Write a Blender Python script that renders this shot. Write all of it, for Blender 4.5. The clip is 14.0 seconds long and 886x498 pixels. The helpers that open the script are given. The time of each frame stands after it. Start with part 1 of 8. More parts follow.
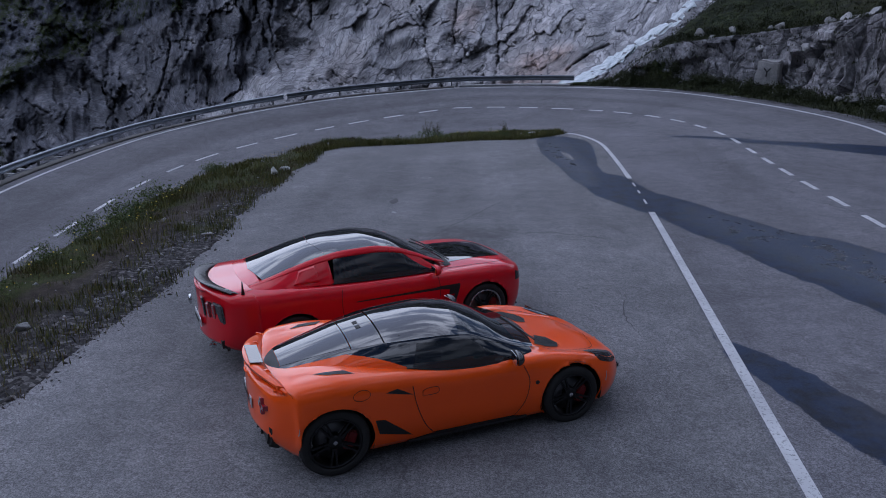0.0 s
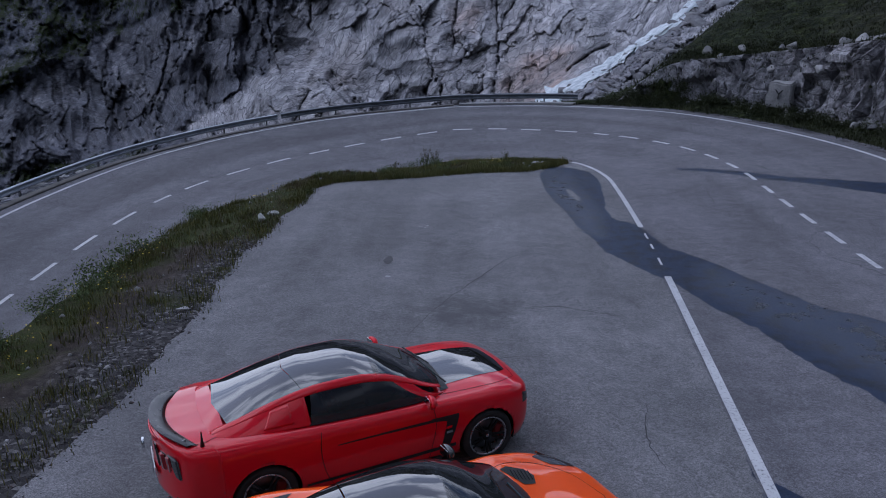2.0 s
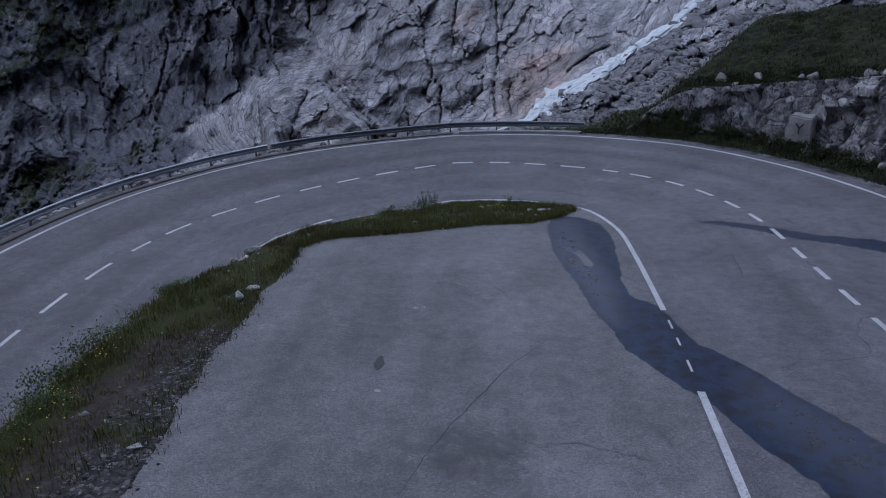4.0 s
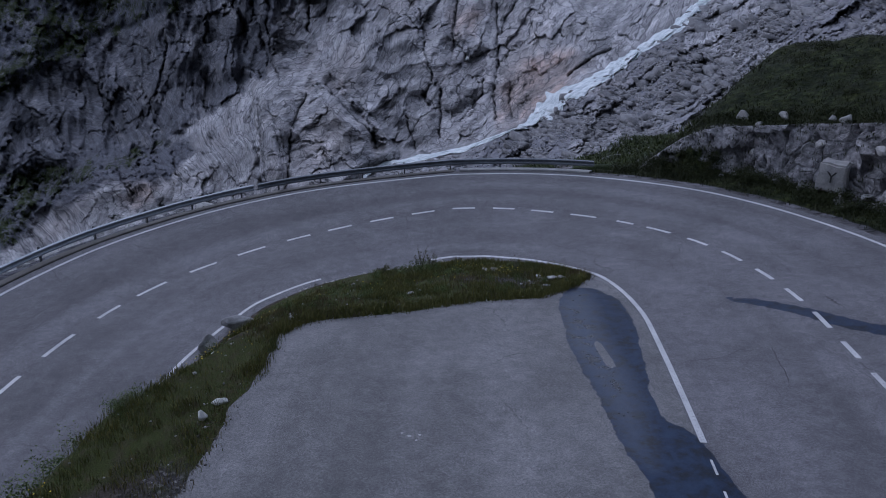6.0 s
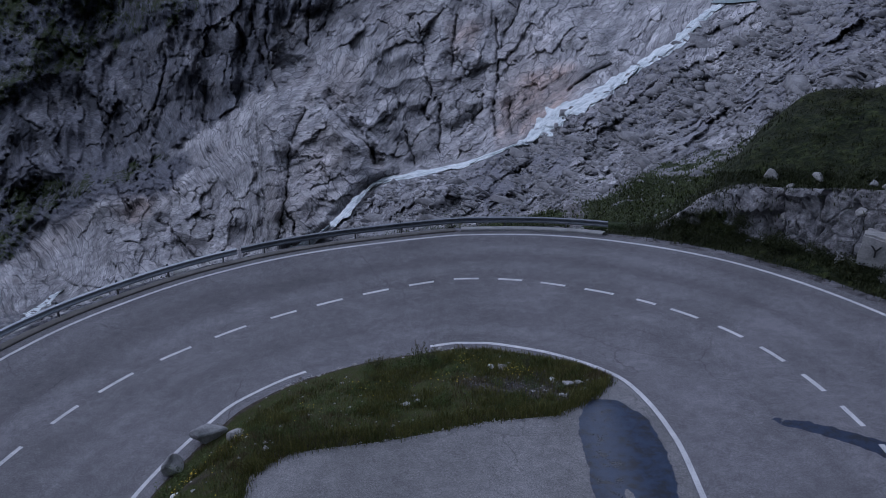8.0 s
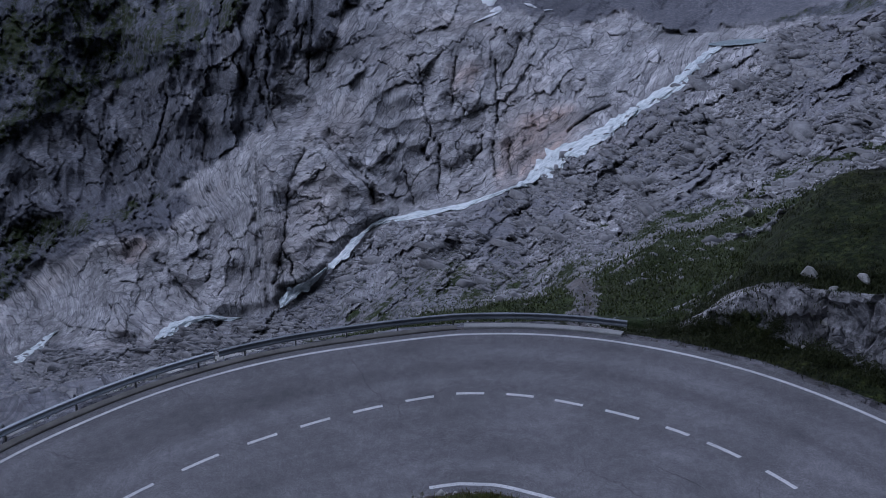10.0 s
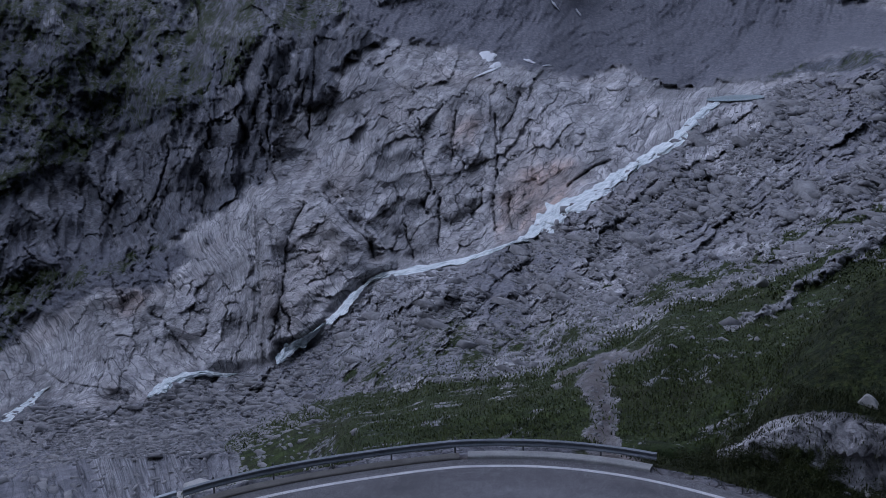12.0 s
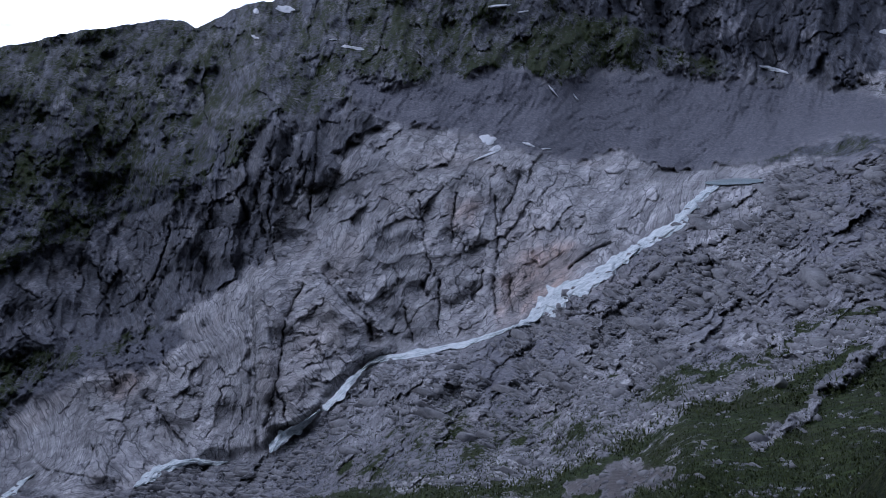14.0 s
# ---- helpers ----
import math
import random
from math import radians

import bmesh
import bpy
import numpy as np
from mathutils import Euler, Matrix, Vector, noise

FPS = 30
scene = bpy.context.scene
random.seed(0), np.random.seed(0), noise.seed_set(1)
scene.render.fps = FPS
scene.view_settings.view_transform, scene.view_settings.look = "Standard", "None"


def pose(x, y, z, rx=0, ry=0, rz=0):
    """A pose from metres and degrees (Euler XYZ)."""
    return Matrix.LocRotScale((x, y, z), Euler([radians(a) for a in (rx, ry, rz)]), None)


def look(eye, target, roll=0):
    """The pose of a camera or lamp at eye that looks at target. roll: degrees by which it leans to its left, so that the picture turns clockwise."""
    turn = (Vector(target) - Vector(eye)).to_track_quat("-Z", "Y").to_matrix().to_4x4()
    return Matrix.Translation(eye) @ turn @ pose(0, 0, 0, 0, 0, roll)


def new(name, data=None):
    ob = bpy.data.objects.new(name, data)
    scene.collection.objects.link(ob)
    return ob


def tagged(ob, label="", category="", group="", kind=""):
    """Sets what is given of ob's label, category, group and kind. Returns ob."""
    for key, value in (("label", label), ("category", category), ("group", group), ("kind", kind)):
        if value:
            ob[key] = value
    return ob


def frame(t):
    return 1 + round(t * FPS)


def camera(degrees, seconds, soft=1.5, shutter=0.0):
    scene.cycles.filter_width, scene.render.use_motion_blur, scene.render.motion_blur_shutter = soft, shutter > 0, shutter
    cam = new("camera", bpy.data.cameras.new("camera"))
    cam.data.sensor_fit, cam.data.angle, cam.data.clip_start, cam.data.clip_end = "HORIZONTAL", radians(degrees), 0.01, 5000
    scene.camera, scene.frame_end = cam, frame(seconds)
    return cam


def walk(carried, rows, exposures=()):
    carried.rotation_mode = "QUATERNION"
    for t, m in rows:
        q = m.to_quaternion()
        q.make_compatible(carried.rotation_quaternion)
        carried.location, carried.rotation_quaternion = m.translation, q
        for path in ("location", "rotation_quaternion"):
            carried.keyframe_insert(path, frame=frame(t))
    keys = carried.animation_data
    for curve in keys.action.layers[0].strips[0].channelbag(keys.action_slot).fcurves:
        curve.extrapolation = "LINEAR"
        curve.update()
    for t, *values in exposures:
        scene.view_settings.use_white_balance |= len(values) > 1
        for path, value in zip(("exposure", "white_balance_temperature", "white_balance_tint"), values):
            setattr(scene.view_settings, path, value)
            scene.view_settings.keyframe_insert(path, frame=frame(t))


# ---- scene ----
cam = camera(62.5, 14.0, 0.9)
PATH = [
    (0, (0.633, 3.329, 4.191), (0.504, 5.236, 3.603), -2.1),
    (0.5, (0.638, 3.679, 4.444), (0.508, 5.586, 3.853), -2.2),
    (1, (0.641, 4.058, 4.675), (0.511, 5.964, 4.083), -2.2),
    (1.5, (0.627, 4.481, 4.925), (0.497, 6.386, 4.332), -2.2),
    (2, (0.622, 4.985, 5.162), (0.492, 6.891, 4.57), -2.2),
    (2.5, (0.616, 5.545, 5.466), (0.486, 7.451, 4.873), -2.2),
    (3, (0.607, 6.132, 5.793), (0.476, 8.037, 5.198), -2.3),
    (5.5, (0.473, 9.869, 7.513), (0.345, 11.773, 6.917), -2.3),
    (6, (0.449, 10.694, 7.88), (0.32, 12.599, 7.284), -2.2),
    (6.5, (0.406, 11.572, 8.273), (0.278, 13.477, 7.678), -2.3),
    (7, (0.354, 12.426, 8.652), (0.227, 14.332, 8.061), -2.2),
    (7.5, (0.321, 13.358, 9.066), (0.194, 15.266, 8.48), -2.2),
    (8, (0.274, 14.238, 9.442), (0.147, 16.152, 8.874), -2.2),
    (10.5, (0.008, 18.93, 11.476), (-0.114, 20.874, 11.022), -2.1),
    (11, (-0.041, 19.904, 11.836), (-0.163, 21.853, 11.403), -2.1),
    (11.5, (-0.075, 20.966, 12.239), (-0.195, 22.923, 11.847), -2.0),
    (12, (-0.14, 21.945, 12.627), (-0.259, 23.912, 12.286), -2.0),
    (12.5, (-0.19, 22.967, 13.047), (-0.308, 24.943, 12.759), -2.0),
    (13, (-0.243, 23.952, 13.34), (-0.359, 25.935, 13.104), -2.0),
    (13.5, (-0.287, 24.945, 13.613), (-0.401, 26.934, 13.434), -1.9),
    (14, (-0.213, 25.95, 13.853), (-0.327, 27.942, 13.726), -1.8),
]
walk(cam, [(t, look(eye, aim, roll)) for t, eye, aim, roll in PATH], [(0, -0.62, 5420, 17), (14, -0.62, 5420, 17)])

# ---- world, light ----
world = bpy.data.worlds.new("world")
scene.world = world
world.use_nodes = True
wn, wl = world.node_tree.nodes, world.node_tree.links
sky = wn.new("ShaderNodeTexSky")
sky.sky_type, sky.sun_disc = "NISHITA", False
sky.sun_elevation, sky.sun_rotation = radians(38), radians(-50)
sky.altitude, sky.dust_density, sky.ozone_density = 2300, 1.0, 1.5
w_map = wn.new("ShaderNodeMapping")
w_map.inputs["Scale"].default_value = (1.0, 1.7, 3.2)
w_tc = wn.new("ShaderNodeTexCoord")
w_noise = wn.new("ShaderNodeTexNoise")
w_noise.inputs["Scale"].default_value, w_noise.inputs["Detail"].default_value = 2.4, 9
w_noise.inputs["Roughness"].default_value = 0.62
w_ramp = wn.new("ShaderNodeValToRGB")
w_ramp.color_ramp.elements[0].position, w_ramp.color_ramp.elements[1].position = 0.45, 0.57
w_mix = wn.new("ShaderNodeMixRGB")
w_mix.inputs[2].default_value = (14.6, 15.1, 16.0, 1)
wl.new(w_tc.outputs["Generated"], w_map.inputs[0])
wl.new(w_map.outputs[0], w_noise.inputs["Vector"])
w_sep = wn.new("ShaderNodeSeparateXYZ")
wl.new(w_tc.outputs["Generated"], w_sep.inputs[0])
w_low = wn.new("ShaderNodeMapRange")
w_low.inputs["From Min"].default_value, w_low.inputs["From Max"].default_value = 0.15, 0.55
w_low.inputs["To Min"].default_value, w_low.inputs["To Max"].default_value = 0.14, -0.01
wl.new(w_sep.outputs["Z"], w_low.inputs["Value"])
w_sum = wn.new("ShaderNodeMath")
wl.new(w_noise.outputs["Fac"], w_sum.inputs[0])
wl.new(w_low.outputs[0], w_sum.inputs[1])
wl.new(w_sum.outputs[0], w_ramp.inputs[0])
wl.new(w_ramp.outputs[0], w_mix.inputs[0])
wl.new(sky.outputs[0], w_mix.inputs[1])
# thin cloud glows round the veiled sun
w_dot = wn.new("ShaderNodeVectorMath")
w_dot.operation = "DOT_PRODUCT"
w_dot.inputs[1].default_value = Vector((-0.52, 0.62, 0.58)).normalized()
w_nrm = wn.new("ShaderNodeVectorMath")
w_nrm.operation = "NORMALIZE"
wl.new(w_tc.outputs["Generated"], w_nrm.inputs[0])
wl.new(w_nrm.outputs[0], w_dot.inputs[0])
w_glow = wn.new("ShaderNodeMapRange")
w_glow.interpolation_type = "SMOOTHSTEP"
w_glow.inputs["From Min"].default_value, w_glow.inputs["From Max"].default_value = -0.5, 1.0
w_glow.inputs["To Min"].default_value, w_glow.inputs["To Max"].default_value = 0.40, 1.9
wl.new(w_dot.outputs["Value"], w_glow.inputs["Value"])
w_mul = wn.new("ShaderNodeVectorMath")
w_mul.operation = "SCALE"
wl.new(w_mix.outputs[0], w_mul.inputs[0])
wl.new(w_glow.outputs[0], w_mul.inputs["Scale"])
wl.new(w_mul.outputs[0], wn["Background"].inputs[0])
wn["Background"].inputs[1].default_value = 0.085

sun = new("sun", bpy.data.lights.new("sun", "SUN"))
sun.data.energy, sun.data.angle, sun.data.color = 1.5, radians(100), (1.0, 0.95, 0.90)
sun.matrix_world = look((-60, 50, 61), (0, 0, 0))


# ---- materials ----
def nodes_of(name):
    m = bpy.data.materials.new(name)
    m.use_nodes = True
    return m, m.node_tree.nodes, m.node_tree.links, m.node_tree.nodes["Principled BSDF"]


def noise_node(n, l, scale, detail=6, rough=0.6, vec=None, distort=0.0):
    t = n.new("ShaderNodeTexNoise")
    t.inputs["Scale"].default_value, t.inputs["Detail"].default_value = scale, detail
    t.inputs["Roughness"].default_value, t.inputs["Distortion"].default_value = rough, distort
    if vec is not None:
        l.new(vec, t.inputs["Vector"])
    return t.outputs["Fac"]


def ramp(n, l, fac, *stops):
    r = n.new("ShaderNodeValToRGB")
    e = r.color_ramp.elements
    while len(e) < len(stops):
        e.new(0.5)
    for k, (pos, col) in zip(e, stops):
        k.position, k.color = pos, (*col, 1) if len(col) == 3 else col
    l.new(fac, r.inputs[0])
    return r.outputs[0]


def mix(n, l, fac, a, b, mode="MIX"):
    m = n.new("ShaderNodeMixRGB")
    m.blend_type = mode
    for slot, v in zip(m.inputs, (fac, a, b)):
        if isinstance(v, (int, float)):
            slot.default_value = v
        elif isinstance(v, tuple):
            slot.default_value = (*v, 1)
        else:
            l.new(v, slot)
    return m.outputs[0]


def mathn(n, l, op, a, b=0.0):
    m = n.new("ShaderNodeMath")
    m.operation = op
    for slot, v in zip(m.inputs, (a, b)):
        if isinstance(v, (int, float)):
            slot.default_value = v
        else:
            l.new(v, slot)
    return m.outputs[0]


def bump(n, l, p, height, strength, distance):
    b = n.new("ShaderNodeBump")
    b.inputs["Strength"].default_value, b.inputs["Distance"].default_value = strength, distance
    l.new(height, b.inputs["Height"])
    l.new(b.outputs[0], p.inputs["Normal"])


def attr(n, name):
    a = n.new("ShaderNodeAttribute")
    a.attribute_name = name
    return a.outputs["Fac"]


def obj_vec(n):
    return n.new("ShaderNodeTexCoord").outputs["Object"]


def plain(name, c1, c2, scale, rough=0.8, metal=0.0, bump_s=0.0, bump_d=0.01, fine=12.0):
    """Two scales of colour noise, with a fine relief."""
    m, n, l, p = nodes_of(name)
    v = obj_vec(n)
    big = noise_node(n, l, scale, 5, 0.6, v)
    small = noise_node(n, l, scale * fine, 4, 0.7, v)
    col = ramp(n, l, big, (0.3, c1), (0.7, c2))
    col = mix(n, l, 0.35, col, ramp(n, l, small, (0.3, tuple(c * 0.55 for c in c1)), (0.7, c2)))
    l.new(col, p.inputs["Base Color"])
    p.inputs["Roughness"].default_value, p.inputs["Metallic"].default_value = rough, metal
    if bump_s:
        bump(n, l, p, small, bump_s, bump_d)
    return m


def asphalt(name, base, tint, wet=False):
    """Worn asphalt: aggregate grain, broad stains, hairline cracks; wet where the attribute says so, with the sky's
    blue in the wet colour.
    """
    m, n, l, p = nodes_of(name)
    v = obj_vec(n)
    grain = noise_node(n, l, 60, 3, 0.8, v)
    stain = noise_node(n, l, 0.35, 6, 0.62, v)
    mid = noise_node(n, l, 3.0, 6, 0.65, v)
    coarse = noise_node(n, l, 20, 3, 0.7, v)
    col = mix(n, l, ramp(n, l, mid, (0.30, (0, 0, 0)), (0.75, (1, 1, 1))), base, tint)
    for value, (x0, y0), (x1, y1) in ((stain, (0.40, 0.86), (0.60, 1.06)), (attr(n, "lane"), (0.10, 0.76), (0.90, 1.14)), (mid, (0.40, 0.94), (0.62, 1.05)),
                                      (coarse, (0.40, 0.80), (0.62, 1.18)), (grain, (0.40, 0.55), (0.60, 1.42))):
        col = mix(n, l, 1.0, col, ramp(n, l, value, (x0, (y0,) * 3), (x1, (y1,) * 3)), "MULTIPLY")
    vor = n.new("ShaderNodeTexVoronoi")
    vor.feature = "DISTANCE_TO_EDGE"
    vor.inputs["Scale"].default_value = 0.22
    warp = n.new("ShaderNodeMixRGB")
    warp.blend_type, warp.inputs[0].default_value = "ADD", 1.0
    nz = n.new("ShaderNodeTexNoise")
    nz.inputs["Scale"].default_value, nz.inputs["Detail"].default_value = 0.8, 8
    l.new(v, nz.inputs["Vector"])
    l.new(v, warp.inputs[1])
    l.new(nz.outputs["Color"], warp.inputs[2])
    l.new(warp.outputs[0], vor.inputs["Vector"])
    crack = ramp(n, l, vor.outputs["Distance"], (0.0, (1, 1, 1)), (0.0045, (0, 0, 0)))
    gate = ramp(n, l, noise_node(n, l, 0.16, 3, 0.5, v), (0.50, (0, 0, 0)), (0.60, (1, 1, 1)))
    col = mix(n, l, mathn(n, l, "MULTIPLY", mathn(n, l, "MULTIPLY", crack, gate), 0.75), col, tuple(c * 0.3 for c in base))
    rough = 0.78
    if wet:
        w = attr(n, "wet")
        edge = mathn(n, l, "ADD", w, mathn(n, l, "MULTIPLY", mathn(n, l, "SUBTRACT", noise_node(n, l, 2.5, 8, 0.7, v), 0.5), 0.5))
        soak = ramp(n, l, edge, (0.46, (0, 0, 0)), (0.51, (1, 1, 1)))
        # wet asphalt is darker; the blue of reflected sky is put into its colour
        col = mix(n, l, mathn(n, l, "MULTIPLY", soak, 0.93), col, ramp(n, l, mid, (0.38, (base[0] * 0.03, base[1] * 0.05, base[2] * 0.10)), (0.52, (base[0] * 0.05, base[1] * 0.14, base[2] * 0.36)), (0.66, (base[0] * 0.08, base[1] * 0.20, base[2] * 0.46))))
        patch = attr(n, "stain")
        pe = mathn(n, l, "ADD", patch, mathn(n, l, "MULTIPLY", mathn(n, l, "SUBTRACT", noise_node(n, l, 1.6, 8, 0.75, v), 0.5), 1.3))
        col = mix(n, l, mathn(n, l, "MULTIPLY", ramp(n, l, pe, (0.5, (0, 0, 0)), (0.85, (1, 1, 1))), 0.75), col, tuple(c * 0.4 for c in base))
        film = mathn(n, l, "MULTIPLY", attr(n, "film"), soak)
        dull = ramp(n, l, soak, (0.0, (0.78,) * 3), (1.0, (0.36,) * 3))
        l.new(mix(n, l, film, dull, ramp(n, l, mid, (0.3, (0.24,) * 3), (0.7, (0.34,) * 3))), p.inputs["Roughness"])
        l.new(mix(n, l, film, ramp(n, l, soak, (0.0, (0.35,) * 3), (1.0, (0.10,) * 3)), (0.30, 0.30, 0.30)), p.inputs["Specular IOR Level"])
    else:
        p.inputs["Roughness"].default_value = rough
    l.new(col, p.inputs["Base Color"])
    if not wet:
        p.inputs["Specular IOR Level"].default_value = 0.35
    bump(n, l, p, grain, 0.35, 0.006)
    return m


def marking_paint():
    """White road paint, worn through to the asphalt in flecks."""
    m, n, l, p = nodes_of("road_paint")
    v = obj_vec(n)
    wear = noise_node(n, l, 24, 6, 0.75, v)
    dirt = noise_node(n, l, 1.1, 4, 0.6, v)
    col = ramp(n, l, dirt, (0.3, (0.40, 0.40, 0.42)), (0.7, (0.58, 0.58, 0.59)))
    col = mix(n, l, ramp(n, l, wear, (0.54, (0, 0, 0)), (0.62, (0.85, 0.85, 0.85))), col, (0.13, 0.13, 0.14))
    l.new(col, p.inputs["Base Color"])
    p.inputs["Roughness"].default_value = 0.6
    bump(n, l, p, wear, 0.2, 0.003)
    return m


def rock_terrain():
    """Mountain ground: pale glacier-worn slab, dark cliff, scree and turf, by the share that each vertex carries."""
    m, n, l, p = nodes_of("mountain_ground")
    v = obj_vec(n)
    n1 = noise_node(n, l, 0.018, 8, 0.62, v)
    n2 = noise_node(n, l, 0.12, 8, 0.68, v)
    n3 = noise_node(n, l, 0.9, 6, 0.7, v)
    near_t = noise_node(n, l, 3.5, 6, 0.72, v)
    strm = n.new("ShaderNodeMapping")
    strm.inputs["Scale"].default_value = (0.22, 0.22, 0.035)
    l.new(v, strm.inputs[0])
    streak = noise_node(n, l, 1.0, 6, 0.65, strm.outputs[0])
    slab = ramp(n, l, n2, (0.28, (0.32, 0.32, 0.335)), (0.52, (0.54, 0.53, 0.535)), (0.74, (0.68, 0.66, 0.65)))
    slab = mix(n, l, ramp(n, l, n1, (0.50, (0, 0, 0)), (0.66, (0.55, 0.55, 0.55))), slab, (0.58, 0.46, 0.40))
    slab = mix(n, l, ramp(n, l, streak, (0.50, (0, 0, 0)), (0.66, (0.55, 0.55, 0.55))), slab, (0.13, 0.13, 0.14))
    dark = ramp(n, l, n2, (0.30, (0.050, 0.051, 0.063)), (0.55, (0.115, 0.116, 0.137)), (0.80, (0.25, 0.25, 0.28)))
    dark = mix(n, l, ramp(n, l, streak, (0.48, (0, 0, 0)), (0.66, (0.6, 0.6, 0.6))), dark, (0.042, 0.043, 0.052))
    col = mix(n, l, attr(n, "cliff"), slab, dark)
    peb = n.new("ShaderNodeTexVoronoi")
    peb.inputs["Scale"].default_value = 0.55
    l.new(v, peb.inputs["Vector"])
    sep = n.new("ShaderNodeSeparateColor")
    l.new(peb.outputs["Color"], sep.inputs[0])
    scree = ramp(n, l, sep.outputs[0], (0.0, (0.06, 0.06, 0.075)), (0.6, (0.125, 0.125, 0.145)), (1.0, (0.26, 0.26, 0.28)))
    scree = mix(n, l, 0.5, scree, ramp(n, l, n3, (0.3, (0.055, 0.055, 0.07)), (0.7, (0.165, 0.165, 0.19))))
    col = mix(n, l, attr(n, "scree"), col, scree)
    turf = ramp(n, l, near_t, (0.36, (0.005, 0.008, 0.003)), (0.50, (0.016, 0.023, 0.007)), (0.66, (0.044, 0.052, 0.015)))
    turf = mix(n, l, ramp(n, l, n2, (0.45, (0, 0, 0)), (0.7, (0.6, 0.6, 0.6))), turf, (0.030, 0.025, 0.011))
    veg = mathn(n, l, "ADD", attr(n, "turf"), mathn(n, l, "MULTIPLY", mathn(n, l, "SUBTRACT", noise_node(n, l, 0.22, 8, 0.75, v), 0.5), 1.9))
    veg = mathn(n, l, "ADD", veg, mathn(n, l, "MULTIPLY", mathn(n, l, "SUBTRACT", noise_node(n, l, 1.1, 5, 0.7, v), 0.5), 0.9))
    col = mix(n, l, ramp(n, l, veg, (0.44, (0, 0, 0)), (0.58, (1, 1, 1))), col, turf)
    crack = attr(n, "joint")
    crack = mathn(n, l, "ADD", crack, mathn(n, l, "MULTIPLY", mathn(n, l, "SUBTRACT", n3, 0.5), 0.7))
    crack = ramp(n, l, crack, (0.50, (0, 0, 0)), (0.80, (1, 1, 1)))
    warp = n.new("ShaderNodeMixRGB")
    warp.blend_type, warp.inputs[0].default_value = "ADD", 1.0
    wn = n.new("ShaderNodeTexNoise")
    wn.inputs["Scale"].default_value, wn.inputs["Detail"].default_value = 0.05, 6
    l.new(v, wn.inputs["Vector"])
    wm = n.new("ShaderNodeVectorMath")
    wm.operation = "SCALE"
    wm.inputs["Scale"].default_value = 14.0
    l.new(wn.outputs["Color"], wm.inputs[0])
    l.new(v, warp.inputs[1])
    l.new(wm.outputs[0], warp.inputs[2])
    near = noise_node(n, l, 4.5, 6, 0.7, v)
    col = mix(n, l, 1.0, col, mix(n, l, 1.0, col, ramp(n, l, n3, (0.40, (0.60, 0.60, 0.60)), (0.60, (1.28, 1.28, 1.28))), "MULTIPLY"))
    col = mix(n, l, 0.55, col, mix(n, l, 1.0, col, ramp(n, l, near, (0.38, (0.25, 0.25, 0.25)), (0.62, (1.5, 1.5, 1.5))), "MULTIPLY"))
    fine_cracks = []
    for scale, width, gate_s in ((0.11, 0.035, 0.03), (0.42, 0.05, 0.09), (1.3, 0.045, 0.25)):
        vo = n.new("ShaderNodeTexVoronoi")
        vo.feature = "DISTANCE_TO_EDGE"
        vo.inputs["Scale"].default_value = scale
        l.new(warp.outputs[0], vo.inputs["Vector"])
        line = ramp(n, l, vo.outputs["Distance"], (0.0, (1, 1, 1)), (width, (0, 0, 0)))
        gate = ramp(n, l, noise_node(n, l, gate_s, 5, 0.6, v), (0.44, (0, 0, 0)), (0.58, (1, 1, 1)))
        fine_cracks.append(mathn(n, l, "MULTIPLY", line, gate))
    bare = mathn(n, l, "SUBTRACT", 1.0, ramp(n, l, veg, (0.44, (0, 0, 0)), (0.58, (1, 1, 1))))
    hair = mathn(n, l, "MULTIPLY", mathn(n, l, "MAXIMUM", fine_cracks[0], mathn(n, l, "MULTIPLY", mathn(n, l, "MAXIMUM", fine_cracks[1], fine_cracks[2]), 0.7)), bare)
    col = mix(n, l, mathn(n, l, "MULTIPLY", hair, 0.58), col, (0.035, 0.036, 0.042))
    col = mix(n, l, mathn(n, l, "MULTIPLY", mathn(n, l, "MULTIPLY", crack, 0.78), bare), col, (0.026, 0.027, 0.032))
    col = mix(n, l, attr(n, "dirt"), col, ramp(n, l, n3, (0.3, (0.10, 0.088, 0.085)), (0.7, (0.25, 0.22, 0.215))))
    l.new(col, p.inputs["Base Color"])
    p.inputs["Roughness"].default_value = 0.9
    p.inputs["Specular IOR Level"].default_value = 0.15
    b1 = n.new("ShaderNodeBump")
    b1.inputs["Strength"].default_value, b1.inputs["Distance"].default_value = 0.30, 1.2
    l.new(n2, b1.inputs["Height"])
    b2 = n.new("ShaderNodeBump")
    b2.inputs["Strength"].default_value, b2.inputs["Distance"].default_value = 0.85, 0.4
    l.new(n3, b2.inputs["Height"])
    l.new(b1.outputs[0], b2.inputs["Normal"])
    b3 = n.new("ShaderNodeBump")
    b3.inputs["Strength"].default_value, b3.inputs["Distance"].default_value = 0.7, 0.5
    b3.invert = True
    l.new(mathn(n, l, "MAXIMUM", hair, crack), b3.inputs["Height"])
    l.new(b2.outputs[0], b3.inputs["Normal"])
    b4 = n.new("ShaderNodeBump")
    b4.inputs["Strength"].default_value, b4.inputs["Distance"].default_value = 0.5, 0.06
    l.new(near, b4.inputs["Height"])
    l.new(b3.outputs[0], b4.inputs["Normal"])
    l.new(b4.outputs[0], p.inputs["Normal"])
    return m


